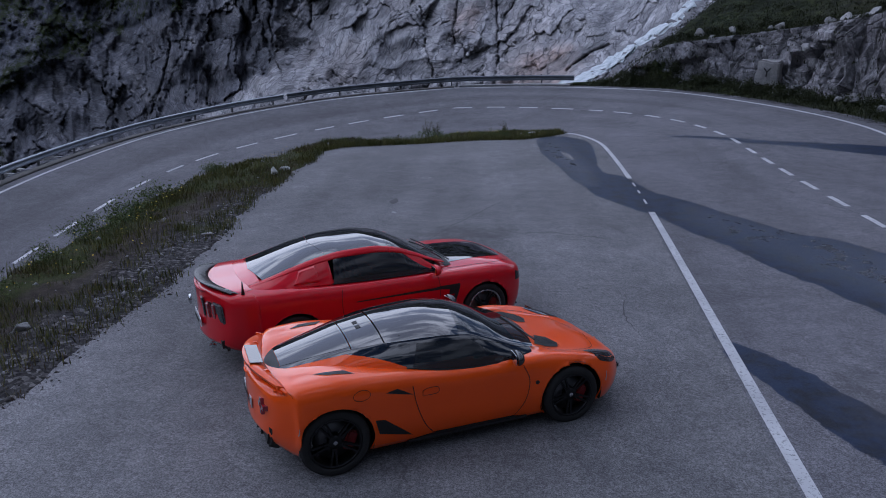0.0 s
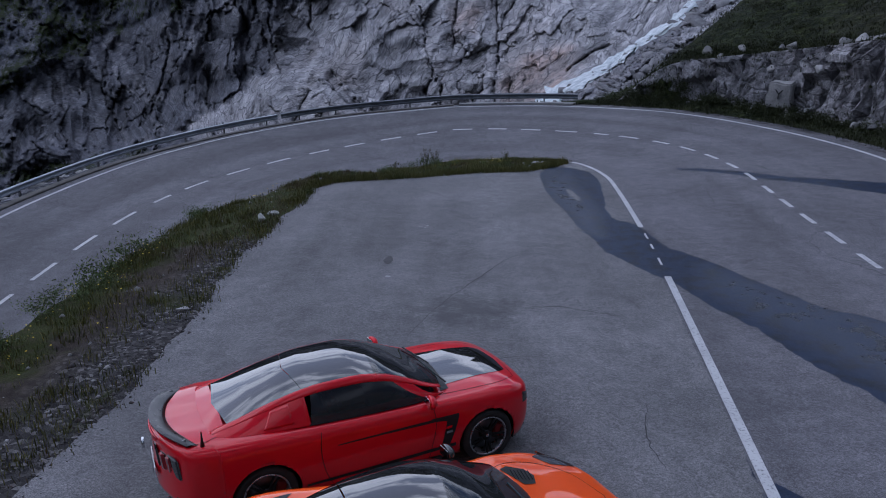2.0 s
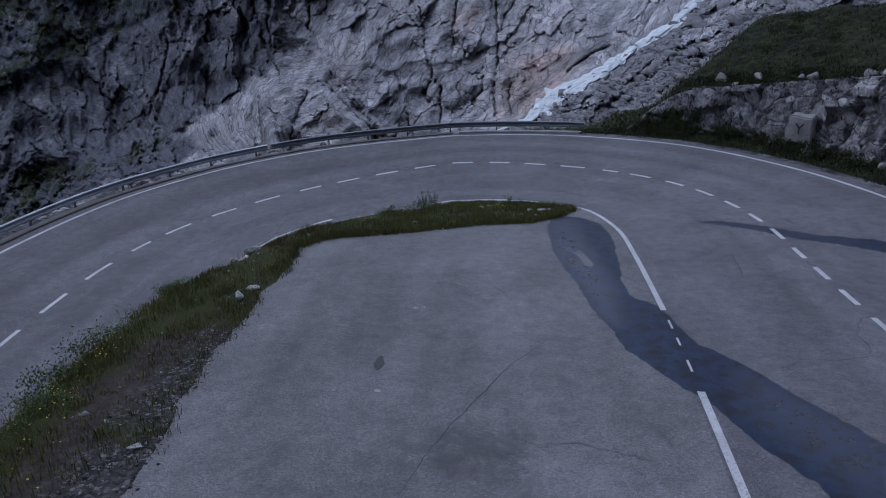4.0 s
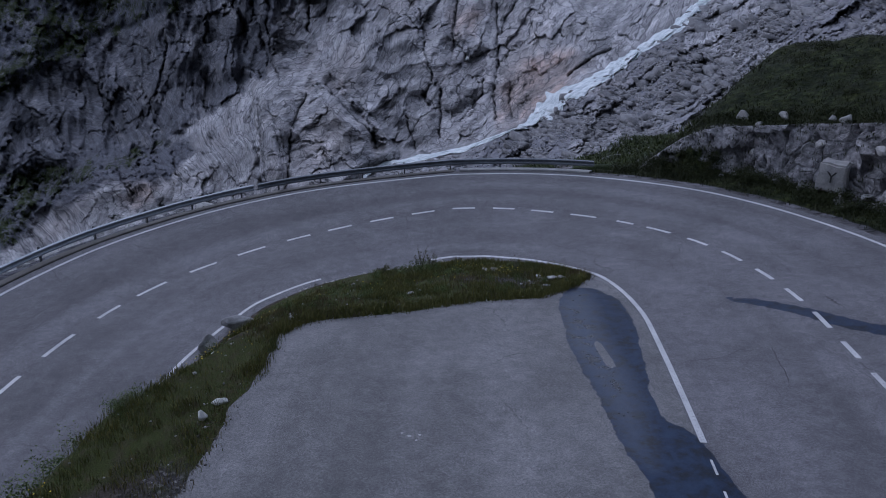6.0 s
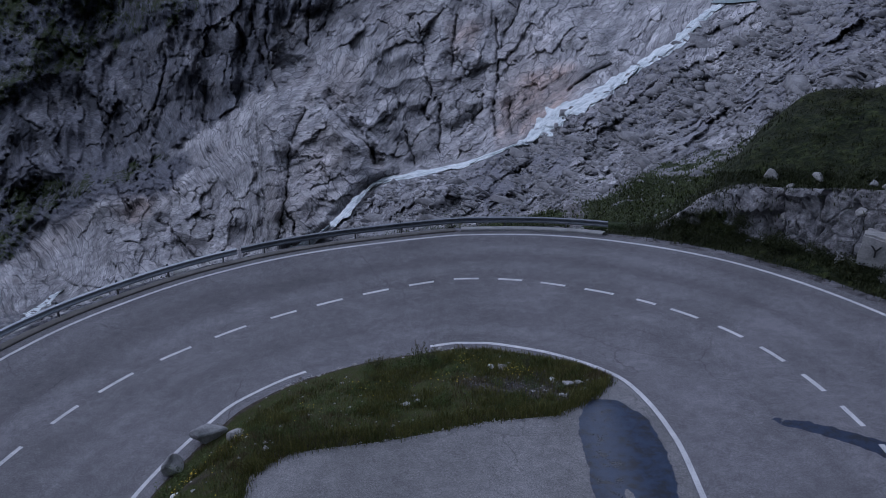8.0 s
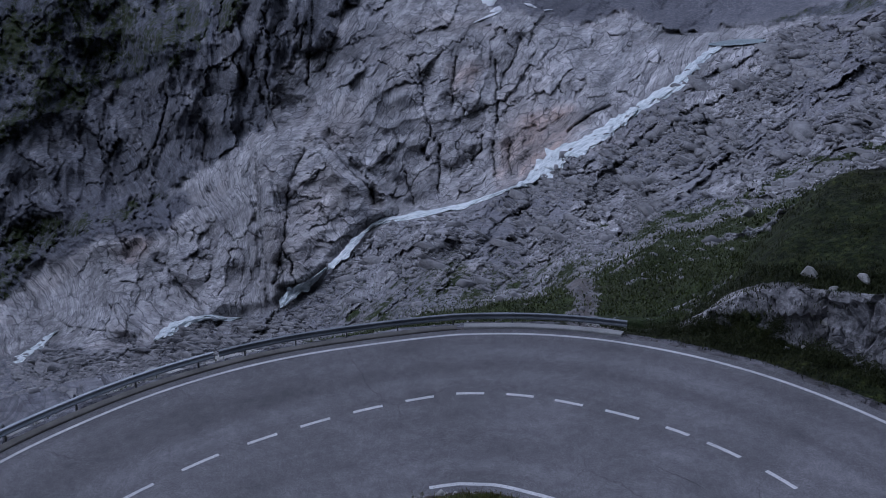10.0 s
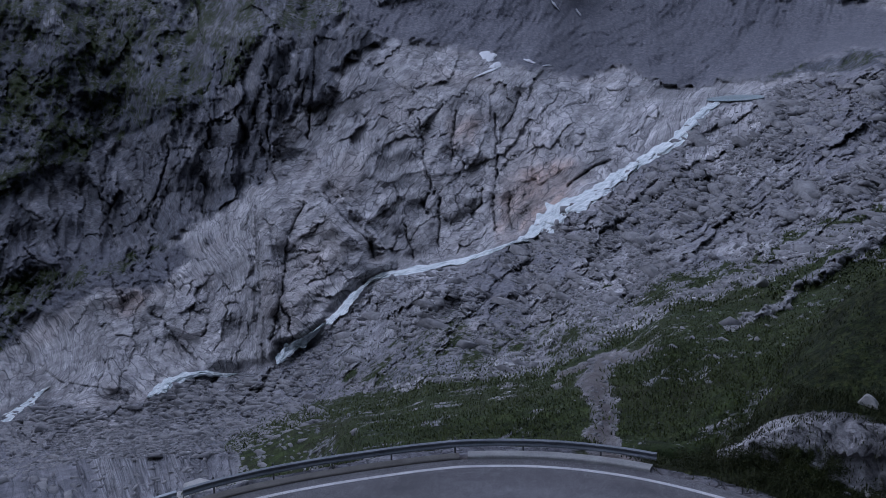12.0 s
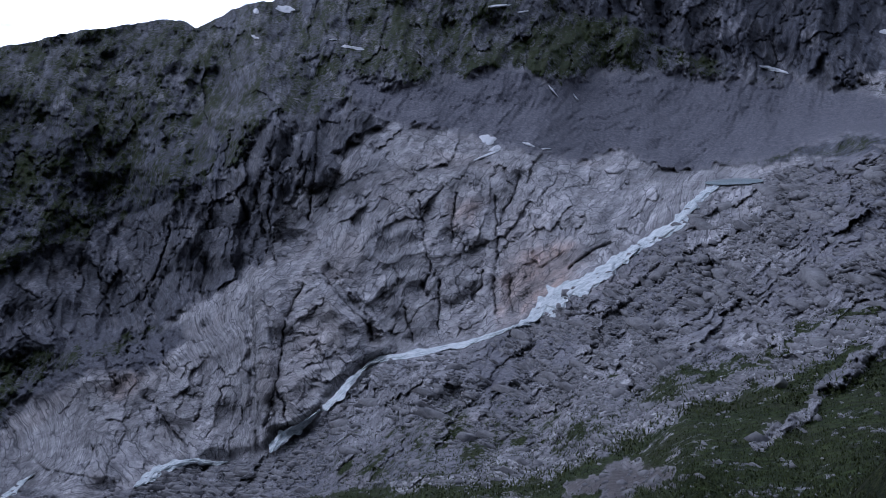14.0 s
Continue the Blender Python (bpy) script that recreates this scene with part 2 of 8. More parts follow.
def mountain_rock():
    """Glacier-worn granite with streaks along its grain, dark cliff, scree and turf, by the share that each vertex carries."""
    m, n, l, p = nodes_of("mountain_rock")
    v = obj_vec(n)
    n1, n2, n3 = noise_node(n, l, 0.018, 8, 0.62, v), noise_node(n, l, 0.10, 8, 0.62, v), noise_node(n, l, 0.9, 6, 0.7, v)
    grain = attr(n, "grain")
    slab = ramp(n, l, n2, (0.28, (0.26, 0.257, 0.275)), (0.52, (0.41, 0.402, 0.415)), (0.74, (0.54, 0.527, 0.53)))
    slab = mix(n, l, ramp(n, l, n1, (0.50, (0, 0, 0)), (0.66, (0.4, 0.4, 0.4))), slab, (0.45, 0.40, 0.38))
    slab = mix(n, l, mathn(n, l, "MULTIPLY", attr(n, "warm"), ramp(n, l, grain, (0.3, (0.35,) * 3), (0.7, (0.8,) * 3))), slab, (0.46, 0.34, 0.29))
    # far haze is put into the cliff colour: lifted and bluish
    dark = ramp(n, l, n2, (0.30, (0.050, 0.054, 0.067)), (0.55, (0.086, 0.091, 0.112)), (0.80, (0.145, 0.150, 0.180)))
    col = mix(n, l, attr(n, "cliff"), slab, dark)
    col = mix(n, l, 1.0, col, ramp(n, l, grain, (0.05, (0.55,) * 3), (0.45, (0.94,) * 3), (0.90, (1.36,) * 3)), "MULTIPLY")
    # fine joints and bedding streaks laid along the slabs' angle in the camera's view
    fine, marks = [], []
    for a, b, width, low in ((0.9, 1.7, 0.10, 0.40), (2.2, 4.4, 0.17, 0.43), (5.0, 11.0, 0.22, 0.45)):
        join = n.new("ShaderNodeCombineXYZ")
        l.new(mathn(n, l, "MULTIPLY", attr(n, "dip_u"), a), join.inputs[0])
        l.new(mathn(n, l, "MULTIPLY", attr(n, "dip_v"), b), join.inputs[1])
        wob = n.new("ShaderNodeVectorMath")
        wob.operation = "MULTIPLY_ADD"
        shake = n.new("ShaderNodeTexNoise")
        shake.inputs["Scale"].default_value, shake.inputs["Detail"].default_value = 1.3, 5
        l.new(join.outputs[0], shake.inputs["Vector"])
        l.new(shake.outputs["Color"], wob.inputs[0])
        wob.inputs[1].default_value = (0.7, 0.7, 0.0)
        l.new(join.outputs[0], wob.inputs[2])
        vo = n.new("ShaderNodeTexVoronoi")
        vo.voronoi_dimensions, vo.feature = "2D", "DISTANCE_TO_EDGE"
        vo.inputs["Scale"].default_value = 1.0
        l.new(wob.outputs[0], vo.inputs["Vector"])
        ridge = ramp(n, l, vo.outputs["Distance"], (0.0, (1, 1, 1)), (width, (0, 0, 0)))
        open_at = ramp(n, l, noise_node(n, l, 0.45, 4, 0.6, join.outputs[0]), (low, (0, 0, 0)), (low + 0.10, (1, 1, 1)))
        fine.append(mathn(n, l, "MULTIPLY", ridge, open_at))
        tint = n.new("ShaderNodeTexVoronoi")
        tint.voronoi_dimensions = "2D"
        tint.inputs["Scale"].default_value = 1.0
        l.new(wob.outputs[0], tint.inputs["Vector"])
        cut = n.new("ShaderNodeSeparateColor")
        l.new(tint.outputs["Color"], cut.inputs[0])
        marks.append(cut.outputs[0])
    hair = mathn(n, l, "MAXIMUM", fine[0], mathn(n, l, "MULTIPLY", mathn(n, l, "MAXIMUM", fine[1], mathn(n, l, "MULTIPLY", fine[2], 0.8)), 0.85))
    for value, lo_v, hi_v in ((marks[0], 0.88, 1.12), (marks[1], 0.84, 1.15), (marks[2], 0.86, 1.14)):
        col = mix(n, l, 1.0, col, ramp(n, l, value, (0.0, (lo_v,) * 3), (1.0, (hi_v,) * 3)), "MULTIPLY")
    lines = n.new("ShaderNodeCombineXYZ")
    l.new(mathn(n, l, "MULTIPLY", attr(n, "dip_u"), 1.6), lines.inputs[0])
    l.new(mathn(n, l, "MULTIPLY", attr(n, "dip_v"), 11.0), lines.inputs[1])
    bed = noise_node(n, l, 1.0, 6, 0.7, lines.outputs[0])
    col = mix(n, l, 1.0, col, ramp(n, l, bed, (0.34, (0.84,) * 3), (0.52, (1.0,) * 3), (0.68, (1.13,) * 3)), "MULTIPLY")
    pebs = []
    for scale in (0.55, 1.6):
        peb = n.new("ShaderNodeTexVoronoi")
        peb.inputs["Scale"].default_value = scale
        l.new(v, peb.inputs["Vector"])
        sep = n.new("ShaderNodeSeparateColor")
        l.new(peb.outputs["Color"], sep.inputs[0])
        pebs.append(sep.outputs[0])
    # bluish scree tones carry the haze over the moraine and far slopes
    scree = ramp(n, l, pebs[0], (0.0, (0.075, 0.076, 0.095)), (0.6, (0.145, 0.147, 0.175)), (1.0, (0.29, 0.29, 0.32)))
    scree = mix(n, l, 0.5, scree, ramp(n, l, n3, (0.3, (0.075, 0.076, 0.095)), (0.7, (0.18, 0.182, 0.21))))
    col = mix(n, l, attr(n, "scree"), col, scree)
    talus = ramp(n, l, pebs[1], (0.0, (0.16, 0.16, 0.17)), (0.5, (0.34, 0.335, 0.345)), (1.0, (0.56, 0.55, 0.55)))
    col = mix(n, l, ramp(n, l, mathn(n, l, "ADD", attr(n, "talus"), mathn(n, l, "MULTIPLY", mathn(n, l, "SUBTRACT", n3, 0.5), 0.8)), (0.4, (0, 0, 0)), (0.6, (1, 1, 1))), col, talus)
    col = mix(n, l, 1.0, col, ramp(n, l, n3, (0.36, (0.84,) * 3), (0.64, (1.13,) * 3)), "MULTIPLY")
    turf = ramp(n, l, n3, (0.36, (0.010, 0.016, 0.006)), (0.50, (0.024, 0.036, 0.011)), (0.66, (0.058, 0.078, 0.022)))
    turf = mix(n, l, ramp(n, l, n2, (0.45, (0, 0, 0)), (0.7, (0.6, 0.6, 0.6))), turf, (0.042, 0.038, 0.022))
    veg = mathn(n, l, "ADD", attr(n, "turf"), mathn(n, l, "MULTIPLY", mathn(n, l, "SUBTRACT", noise_node(n, l, 0.16, 8, 0.72, v), 0.5), 1.7))
    veg = mathn(n, l, "ADD", veg, mathn(n, l, "MULTIPLY", mathn(n, l, "SUBTRACT", noise_node(n, l, 1.1, 5, 0.7, v), 0.5), 0.9))
    veg = mathn(n, l, "ADD", veg, mathn(n, l, "MULTIPLY", mathn(n, l, "SUBTRACT", 0.5, grain), 0.5))
    green = ramp(n, l, veg, (0.46, (0, 0, 0)), (0.58, (1, 1, 1)))
    col = mix(n, l, green, col, turf)
    bare = mathn(n, l, "SUBTRACT", 1.0, green)
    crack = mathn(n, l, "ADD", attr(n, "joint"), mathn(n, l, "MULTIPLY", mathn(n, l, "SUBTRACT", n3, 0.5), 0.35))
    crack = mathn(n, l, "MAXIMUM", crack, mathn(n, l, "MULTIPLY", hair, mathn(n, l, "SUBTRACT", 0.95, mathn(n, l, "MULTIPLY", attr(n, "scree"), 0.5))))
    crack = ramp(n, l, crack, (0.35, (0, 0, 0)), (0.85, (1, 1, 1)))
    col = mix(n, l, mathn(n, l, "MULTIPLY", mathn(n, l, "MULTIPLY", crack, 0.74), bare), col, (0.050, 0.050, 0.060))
    col = mix(n, l, mathn(n, l, "MULTIPLY", attr(n, "damp"), 0.30), col, (0.055, 0.056, 0.066))
    col = mix(n, l, attr(n, "dirt"), col, ramp(n, l, n3, (0.3, (0.08, 0.072, 0.072)), (0.7, (0.17, 0.155, 0.155))))
    l.new(col, p.inputs["Base Color"])
    p.inputs["Roughness"].default_value = 0.9
    p.inputs["Specular IOR Level"].default_value = 0.15
    last = None
    for height, strength, far, inv in ((n2, 0.12, 1.0, False), (n3, 0.22, 0.3, False), (bed, 0.22, 1.0, False), (marks[1], 0.5, 1.2, False), (crack, 0.5, 0.5, True)):
        b = n.new("ShaderNodeBump")
        b.inputs["Strength"].default_value, b.inputs["Distance"].default_value, b.invert = strength, far, inv
        l.new(height, b.inputs["Height"])
        if last is not None:
            l.new(last, b.inputs["Normal"])
        last = b.outputs[0]
    l.new(last, p.inputs["Normal"])
    return m


def paint(name, col):
    """Glossy car paint under clear coat, with a thin film of dust."""
    m, n, l, p = nodes_of(name)
    v = obj_vec(n)
    dust = noise_node(n, l, 2.0, 5, 0.6, v)
    l.new(mix(n, l, mathn(n, l, "MULTIPLY", dust, 0.06), col, tuple(c * 0.6 + 0.02 for c in col)), p.inputs["Base Color"])
    p.inputs["Roughness"].default_value = 0.28
    p.inputs["Specular IOR Level"].default_value = 0.1
    p.inputs["Coat Weight"].default_value, p.inputs["Coat Roughness"].default_value, p.inputs["Coat IOR"].default_value = 0.8, 0.02, 1.5
    return m


def solid(name, col, rough=0.5, metal=0.0, coat=0.0):
    m, n, l, p = nodes_of(name)
    v = obj_vec(n)
    w = noise_node(n, l, 14, 5, 0.6, v)
    l.new(mix(n, l, mathn(n, l, "MULTIPLY", w, 0.3), col, tuple(c * 0.7 for c in col)), p.inputs["Base Color"])
    rr = ramp(n, l, w, (0.3, (max(rough - 0.06, 0.02),) * 3), (0.7, (min(rough + 0.08, 1.0),) * 3))
    l.new(rr, p.inputs["Roughness"])
    p.inputs["Metallic"].default_value = metal
    p.inputs["Coat Weight"].default_value, p.inputs["Coat Roughness"].default_value = coat, 0.03
    return m


def tinted_glass(name, col, alpha=1.0):
    """Dark privacy glass: glossy, nearly black behind the reflection."""
    m, n, l, p = nodes_of(name)
    p.inputs["Base Color"].default_value = (*col, 1)
    p.inputs["Roughness"].default_value = 0.03
    p.inputs["IOR"].default_value = 1.5 if alpha else 1.95
    p.inputs["Transmission Weight"].default_value = alpha
    p.inputs["Coat Weight"].default_value, p.inputs["Coat Roughness"].default_value = 0.0, 0.02
    return m


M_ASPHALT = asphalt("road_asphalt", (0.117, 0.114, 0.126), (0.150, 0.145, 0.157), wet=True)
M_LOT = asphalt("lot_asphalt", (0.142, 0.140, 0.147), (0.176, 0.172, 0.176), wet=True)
M_PAINT = marking_paint()
M_ROCKY = rock_terrain()
M_MOUNT = mountain_rock()
M_STEEL = plain("galvanised_steel", (0.26, 0.29, 0.33), (0.40, 0.43, 0.47), 1.5, 0.45, 0.7, 0.15, 0.004)
M_POST = plain("weathered_post_steel", (0.09, 0.09, 0.10), (0.19, 0.19, 0.20), 3.0, 0.6, 0.5, 0.2, 0.004)
M_CONCRETE = plain("kerb_concrete", (0.26, 0.26, 0.26), (0.42, 0.42, 0.42), 1.2, 0.9, 0, 0.4, 0.01)
M_STONE = plain("pale_granite", (0.20, 0.20, 0.205), (0.44, 0.43, 0.42), 2.2, 0.85, 0, 0.7, 0.03, 7)
M_STONE_DARK = plain("dark_granite", (0.13, 0.13, 0.14), (0.33, 0.33, 0.335), 1.1, 0.85, 0, 0.8, 0.04, 8)
M_GRIT = plain("dark_grit", (0.038, 0.034, 0.033), (0.125, 0.113, 0.108), 6.0, 0.95, 0, 0.6, 0.02, 9)
M_WHITE_STONE = plain("white_quartz", (0.48, 0.48, 0.47), (0.70, 0.70, 0.68), 4, 0.8, 0, 0.4, 0.02)
M_SNOW = plain("old_snow", (0.62, 0.64, 0.68), (0.80, 0.81, 0.84), 0.1, 0.7, 0, 0.3, 0.3)


def white_water():
    """Foaming meltwater drawn out along its flow, grey-green where it thins."""
    m, n, l, p = nodes_of("white_water")
    v = obj_vec(n)
    join = n.new("ShaderNodeCombineXYZ")
    l.new(attr(n, "flow"), join.inputs[0])
    l.new(mathn(n, l, "MULTIPLY", attr(n, "side"), 3.0), join.inputs[1])
    streak = noise_node(n, l, 0.9, 6, 0.65, join.outputs[0])
    foam = noise_node(n, l, 0.16, 7, 0.65, v)
    both = mathn(n, l, "ADD", mathn(n, l, "MULTIPLY", streak, 0.6), mathn(n, l, "MULTIPLY", foam, 0.4))
    col = ramp(n, l, both, (0.36, (0.22, 0.26, 0.28)), (0.44, (0.42, 0.48, 0.51)), (0.52, (0.66, 0.71, 0.73)), (0.62, (0.84, 0.86, 0.87)))
    l.new(col, p.inputs["Base Color"])
    p.inputs["Roughness"].default_value = 0.5
    bump(n, l, p, both, 0.8, 1.0)
    return m


M_WATER = white_water()
M_LAKE = solid("glacial_pool", (0.20, 0.26, 0.28), 0.3)


# ---- mesh helpers ----
def finish(me, material, smooth):
    if material:
        me.materials.append(material)
    if smooth:
        me.polygons.foreach_set("use_smooth", [True] * len(me.polygons))
    me.update()


def mesh_np(name, V, F, material, smooth=False, attrs=None):
    """A mesh from an array of vertices and one of quads or triangles."""
    V, F = np.asarray(V, np.float32), np.asarray(F, np.int32)
    me = bpy.data.meshes.new(name)
    k = F.shape[1]
    me.vertices.add(len(V))
    me.vertices.foreach_set("co", V.ravel())
    me.loops.add(F.size)
    me.loops.foreach_set("vertex_index", F.ravel())
    me.polygons.add(len(F))
    me.polygons.foreach_set("loop_start", np.arange(0, F.size, k, dtype=np.int32))
    me.update(calc_edges=True)
    for key, values in (attrs or {}).items():
        a = me.attributes.new(key, "FLOAT", "POINT")
        a.data.foreach_set("value", np.asarray(values, np.float32).ravel())
    finish(me, material, smooth)
    return me


def grid_faces(nu, nv, flip=False):
    i = (np.arange(nu - 1)[:, None] * nv + np.arange(nv - 1)[None]).ravel()
    F = np.stack([i, i + nv, i + nv + 1, i + 1], 1)
    return F[:, ::-1] if flip else F


def sheet(name, G, material, attrs=None, flip=False, parent=None):
    """A smooth surface over a grid of points G[u, v]."""
    ob = new(name, mesh_np(name, G.reshape(-1, 3), grid_faces(*G.shape[:2], flip), material, True, attrs))
    ob.parent = parent
    return ob


def part(name, bm, material, parent=None, label="", smooth=False):
    me = bpy.data.meshes.new(name)
    bm.to_mesh(me)
    bm.free()
    finish(me, material, smooth)
    ob = new(name, me)
    ob.parent = parent
    return tagged(ob, label)


def empty(name, m=None):
    ob = new(name)
    ob.empty_display_size = 0.2
    if m is not None:
        ob.matrix_world = m
    return ob


def spline(P, n=16):
    """A smooth curve through points."""
    P = np.array(P, float)
    P = np.vstack([2 * P[0] - P[1], P, 2 * P[-1] - P[-2]])
    out = []
    for i in range(1, len(P) - 2):
        p0, p1, p2, p3 = P[i - 1 : i + 3]
        d0, d1, d2 = (max(np.linalg.norm(b - a), 1e-9) ** 0.5 for a, b in ((p0, p1), (p1, p2), (p2, p3)))
        m1 = ((p1 - p0) / d0 - (p2 - p0) / (d0 + d1) + (p2 - p1) / d1) * d1
        m2 = ((p2 - p1) / d1 - (p3 - p1) / (d1 + d2) + (p3 - p2) / d2) * d1
        for u in np.arange(n) / n:
            out.append((2 * u**3 - 3 * u * u + 1) * p1 + (u**3 - 2 * u * u + u) * m1 + (3 * u * u - 2 * u**3) * p2 + (u**3 - u * u) * m2)
    out.append(P[-2])
    return np.array(out)


RND = np.random.RandomState(7)
TAB = RND.rand(256, 256, 4)


def value_noise(x, y, octaves=5, gain=0.5, seed=0):
    """Smooth fractal noise, about -1 to 1, at arrays of places."""
    total, amp, norm = 0.0, 1.0, 0.0
    for o in range(octaves):
        xx, yy = x * 2**o + 17.3 * o + seed * 31.7, y * 2**o - 9.1 * o + seed * 11.9
        xi, yi = np.floor(xx).astype(int), np.floor(yy).astype(int)
        u, w = xx - xi, yy - yi
        u, w = u * u * (3 - 2 * u), w * w * (3 - 2 * w)
        g = lambda a, b: TAB[(xi + a) & 255, (yi + b) & 255, o & 3]
        total = total + amp * ((g(0, 0) * (1 - u) + g(1, 0) * u) * (1 - w) + (g(0, 1) * (1 - u) + g(1, 1) * u) * w - 0.5) * 2
        norm, amp = norm + amp, amp * gain
    return total / norm * 1.6


def facets(x, y, seed=0, lean_x=0.0, lean_y=0.0, tilt=1.3):
    """Cells like jointed slabs: a tilted facet height for each place, and its distance to the nearest joint."""
    xi, yi = np.floor(x).astype(int), np.floor(y).astype(int)
    f1, f2 = np.full(x.shape, 9.0), np.full(x.shape, 9.0)
    h = np.zeros(x.shape)
    for a in (-1, 0, 1):
        for b in (-1, 0, 1):
            t = TAB[(xi + a + seed * 37) & 255, (yi + b + seed * 53) & 255]
            dx, dy = xi + a + t[..., 0] - x, yi + b + t[..., 1] - y
            d = np.hypot(dx, dy)
            t2 = TAB[(yi + b + seed * 13) & 255, (xi + a + seed * 91) & 255]
            hh = t2[..., 2] - 0.5 + (t2[..., 0] - 0.5) * dx * tilt + (t2[..., 1] - 0.5) * dy * tilt - lean_x * dx - lean_y * dy
            near = d < f1
            f2 = np.where(near, f1, np.minimum(f2, d))
            h, f1 = np.where(near, hh, h), np.where(near, d, f1)
    return h, f2 - f1


def inside(px, py, poly, soft):
    """1 inside a polygon, 0 outside, with a soft edge."""
    P = np.array(poly, float)
    Q = np.roll(P, -1, 0)
    d2, odd = np.full(px.shape, 1e9), np.zeros(px.shape, bool)
    for (ax, ay), (bx, by) in zip(P, Q):
        u = np.clip(((px - ax) * (bx - ax) + (py - ay) * (by - ay)) / ((bx - ax) ** 2 + (by - ay) ** 2 + 1e-12), 0, 1)
        d2 = np.minimum(d2, (px - ax - u * (bx - ax)) ** 2 + (py - ay - u * (by - ay)) ** 2)
        odd ^= ((ay > py) != (by > py)) & (px < (bx - ax) * (py - ay) / (by - ay + 1e-12) + ax)
    return np.clip(0.5 + np.where(odd, 1, -1) * np.sqrt(d2) / soft / 2, 0, 1)


def along(px, py, line):
    """Distance of places to a line through points."""
    P = np.array(line, float)
    d2 = np.full(px.shape, 1e9)
    for (ax, ay), (bx, by) in zip(P[:-1], P[1:]):
        u = np.clip(((px - ax) * (bx - ax) + (py - ay) * (by - ay)) / ((bx - ax) ** 2 + (by - ay) ** 2 + 1e-12), 0, 1)
        d2 = np.minimum(d2, (px - ax - u * (bx - ax)) ** 2 + (py - ay - u * (by - ay)) ** 2)
    return np.sqrt(d2)


# ---- road: a hairpin that climbs from the west arm into the level east arm ----
CENTRE = spline([(-13.6, -30), (-13.6, 0), (-13.6, 20), (-13.62, 25.8), (-13.5, 29.4), (-13.25, 31.6), (-12.6, 34.0), (-11.6, 36.0), (-10.3, 37.55),
                 (-8.7, 39.0), (-6.4, 40.35), (-4.0, 41.3), (-1.5, 41.8), (1.0, 41.65), (3.2, 40.75), (5.3, 39.4), (7.0, 37.6), (8.2, 35.5),
                 (8.9, 33.0), (9.17, 30.3), (9.1, 27.5), (8.9, 22.7), (8.6, 18), (7.9, 8), (5.3, -30)], 20)
S_RAW = np.r_[0, np.cumsum(np.hypot(*np.diff(CENTRE, axis=0).T))]
S_RAW -= S_RAW[np.argmin(np.hypot(CENTRE[:, 0] + 1.1, CENTRE[:, 1] - 41.8))]
S_AX = np.arange(S_RAW[0], S_RAW[-1], 0.35)
C_XY = np.stack([np.interp(S_AX, S_RAW, CENTRE[:, k]) for k in (0, 1)], 1)
tang = np.gradient(C_XY, axis=0)
tang /= np.linalg.norm(tang, axis=1)[:, None]
for _ in range(6):
    tang[1:-1] = (tang[:-2] + 2 * tang[1:-1] + tang[2:]) / 4
NORM = np.stack([-tang[:, 1], tang[:, 0]], 1)


def rise(s):
    return np.where(s < 0, 0.087 * s, 0.0)


FALL_S = (-99, -24, -15, -13, -11, -7, -5, -3, -1, 1, 3, 5, 9, 11, 13, 22, 99)
FALL_OUT = (0.10, 0.11, 0.134, 0.148, 0.163, 0.188, 0.205, 0.20, 0.175, 0.155, 0.14, 0.125, 0.12, 0.075, 0.062, 0.0, 0.0)
FALL_IN = (0.0, 0.0, 0.035, 0.04, 0.05, 0.08, 0.11, 0.13, 0.15, 0.155, 0.15, 0.11, 0.085, 0.07, 0.05, 0.0, 0.0)


def bank(s, o):
    """Height of the surface over the centre line: the bend is banked, steeper outside, and level past the edge line."""
    a = smooth_interp(s, FALL_S, FALL_OUT) * np.clip(o, 0, off_out(s))
    return a + smooth_interp(s, FALL_S, FALL_IN) * np.clip(o, -8, 0)


IN_S = (-99, -22, -18, -14, -10, -5, -1, 1, 3, 6, 9, 12, 15, 19, 28, 40, 99)
IN_O = (-4.3, -4.35, -4.5, -4.6, -4.35, -4.5, -4.65, -4.7, -4.65, -4.85, -4.8, -4.65, -4.6, -4.47, -4.45, -4.6, -4.75)
OUT_S = (-99, -22, -18.5, -15, -13, -11, -7, -5, -3, -1, 1, 3, 5, 7, 9, 11, 14, 17, 99)
OUT_O = (4.15, 4.12, 4.05, 4.15, 4.4, 4.55, 4.5, 4.25, 4.0, 4.02, 4.2, 4.55, 4.75, 4.65, 4.6, 4.7, 4.75, 4.95, 5.0)


def smooth_interp(s, xs, ys):
    k = np.linspace(-1.5, 1.5, 7)
    return np.mean([np.interp(s + d, xs, ys) for d in k], 0)


def off_in(s):
    return smooth_interp(s, IN_S, IN_O)


def off_out(s):
    return smooth_interp(s, OUT_S, OUT_O)


def lot_plane(x, y):
    """The lot and the east arm lie on one gently tilted plane."""
    return 0.432 - 0.025 * x - 0.0143 * y


def on_road(s, o, dz=0.0):
    """The place at s along the centre line and o metres towards the outside of the bend."""
    s, o = np.asarray(s, float), np.asarray(o, float)
    x, y, nx, ny = (np.interp(s, S_AX, a) for a in (C_XY[:, 0], C_XY[:, 1], NORM[:, 0], NORM[:, 1]))
    px, py = x + nx * o, y + ny * o
    k = np.clip((s - 17) / 9, 0, 1)
    k = k * k * (3 - 2 * k)
    return np.stack([px, py, (rise(s) + bank(s, o)) * (1 - k) + lot_plane(px, py) * k + dz], -1)


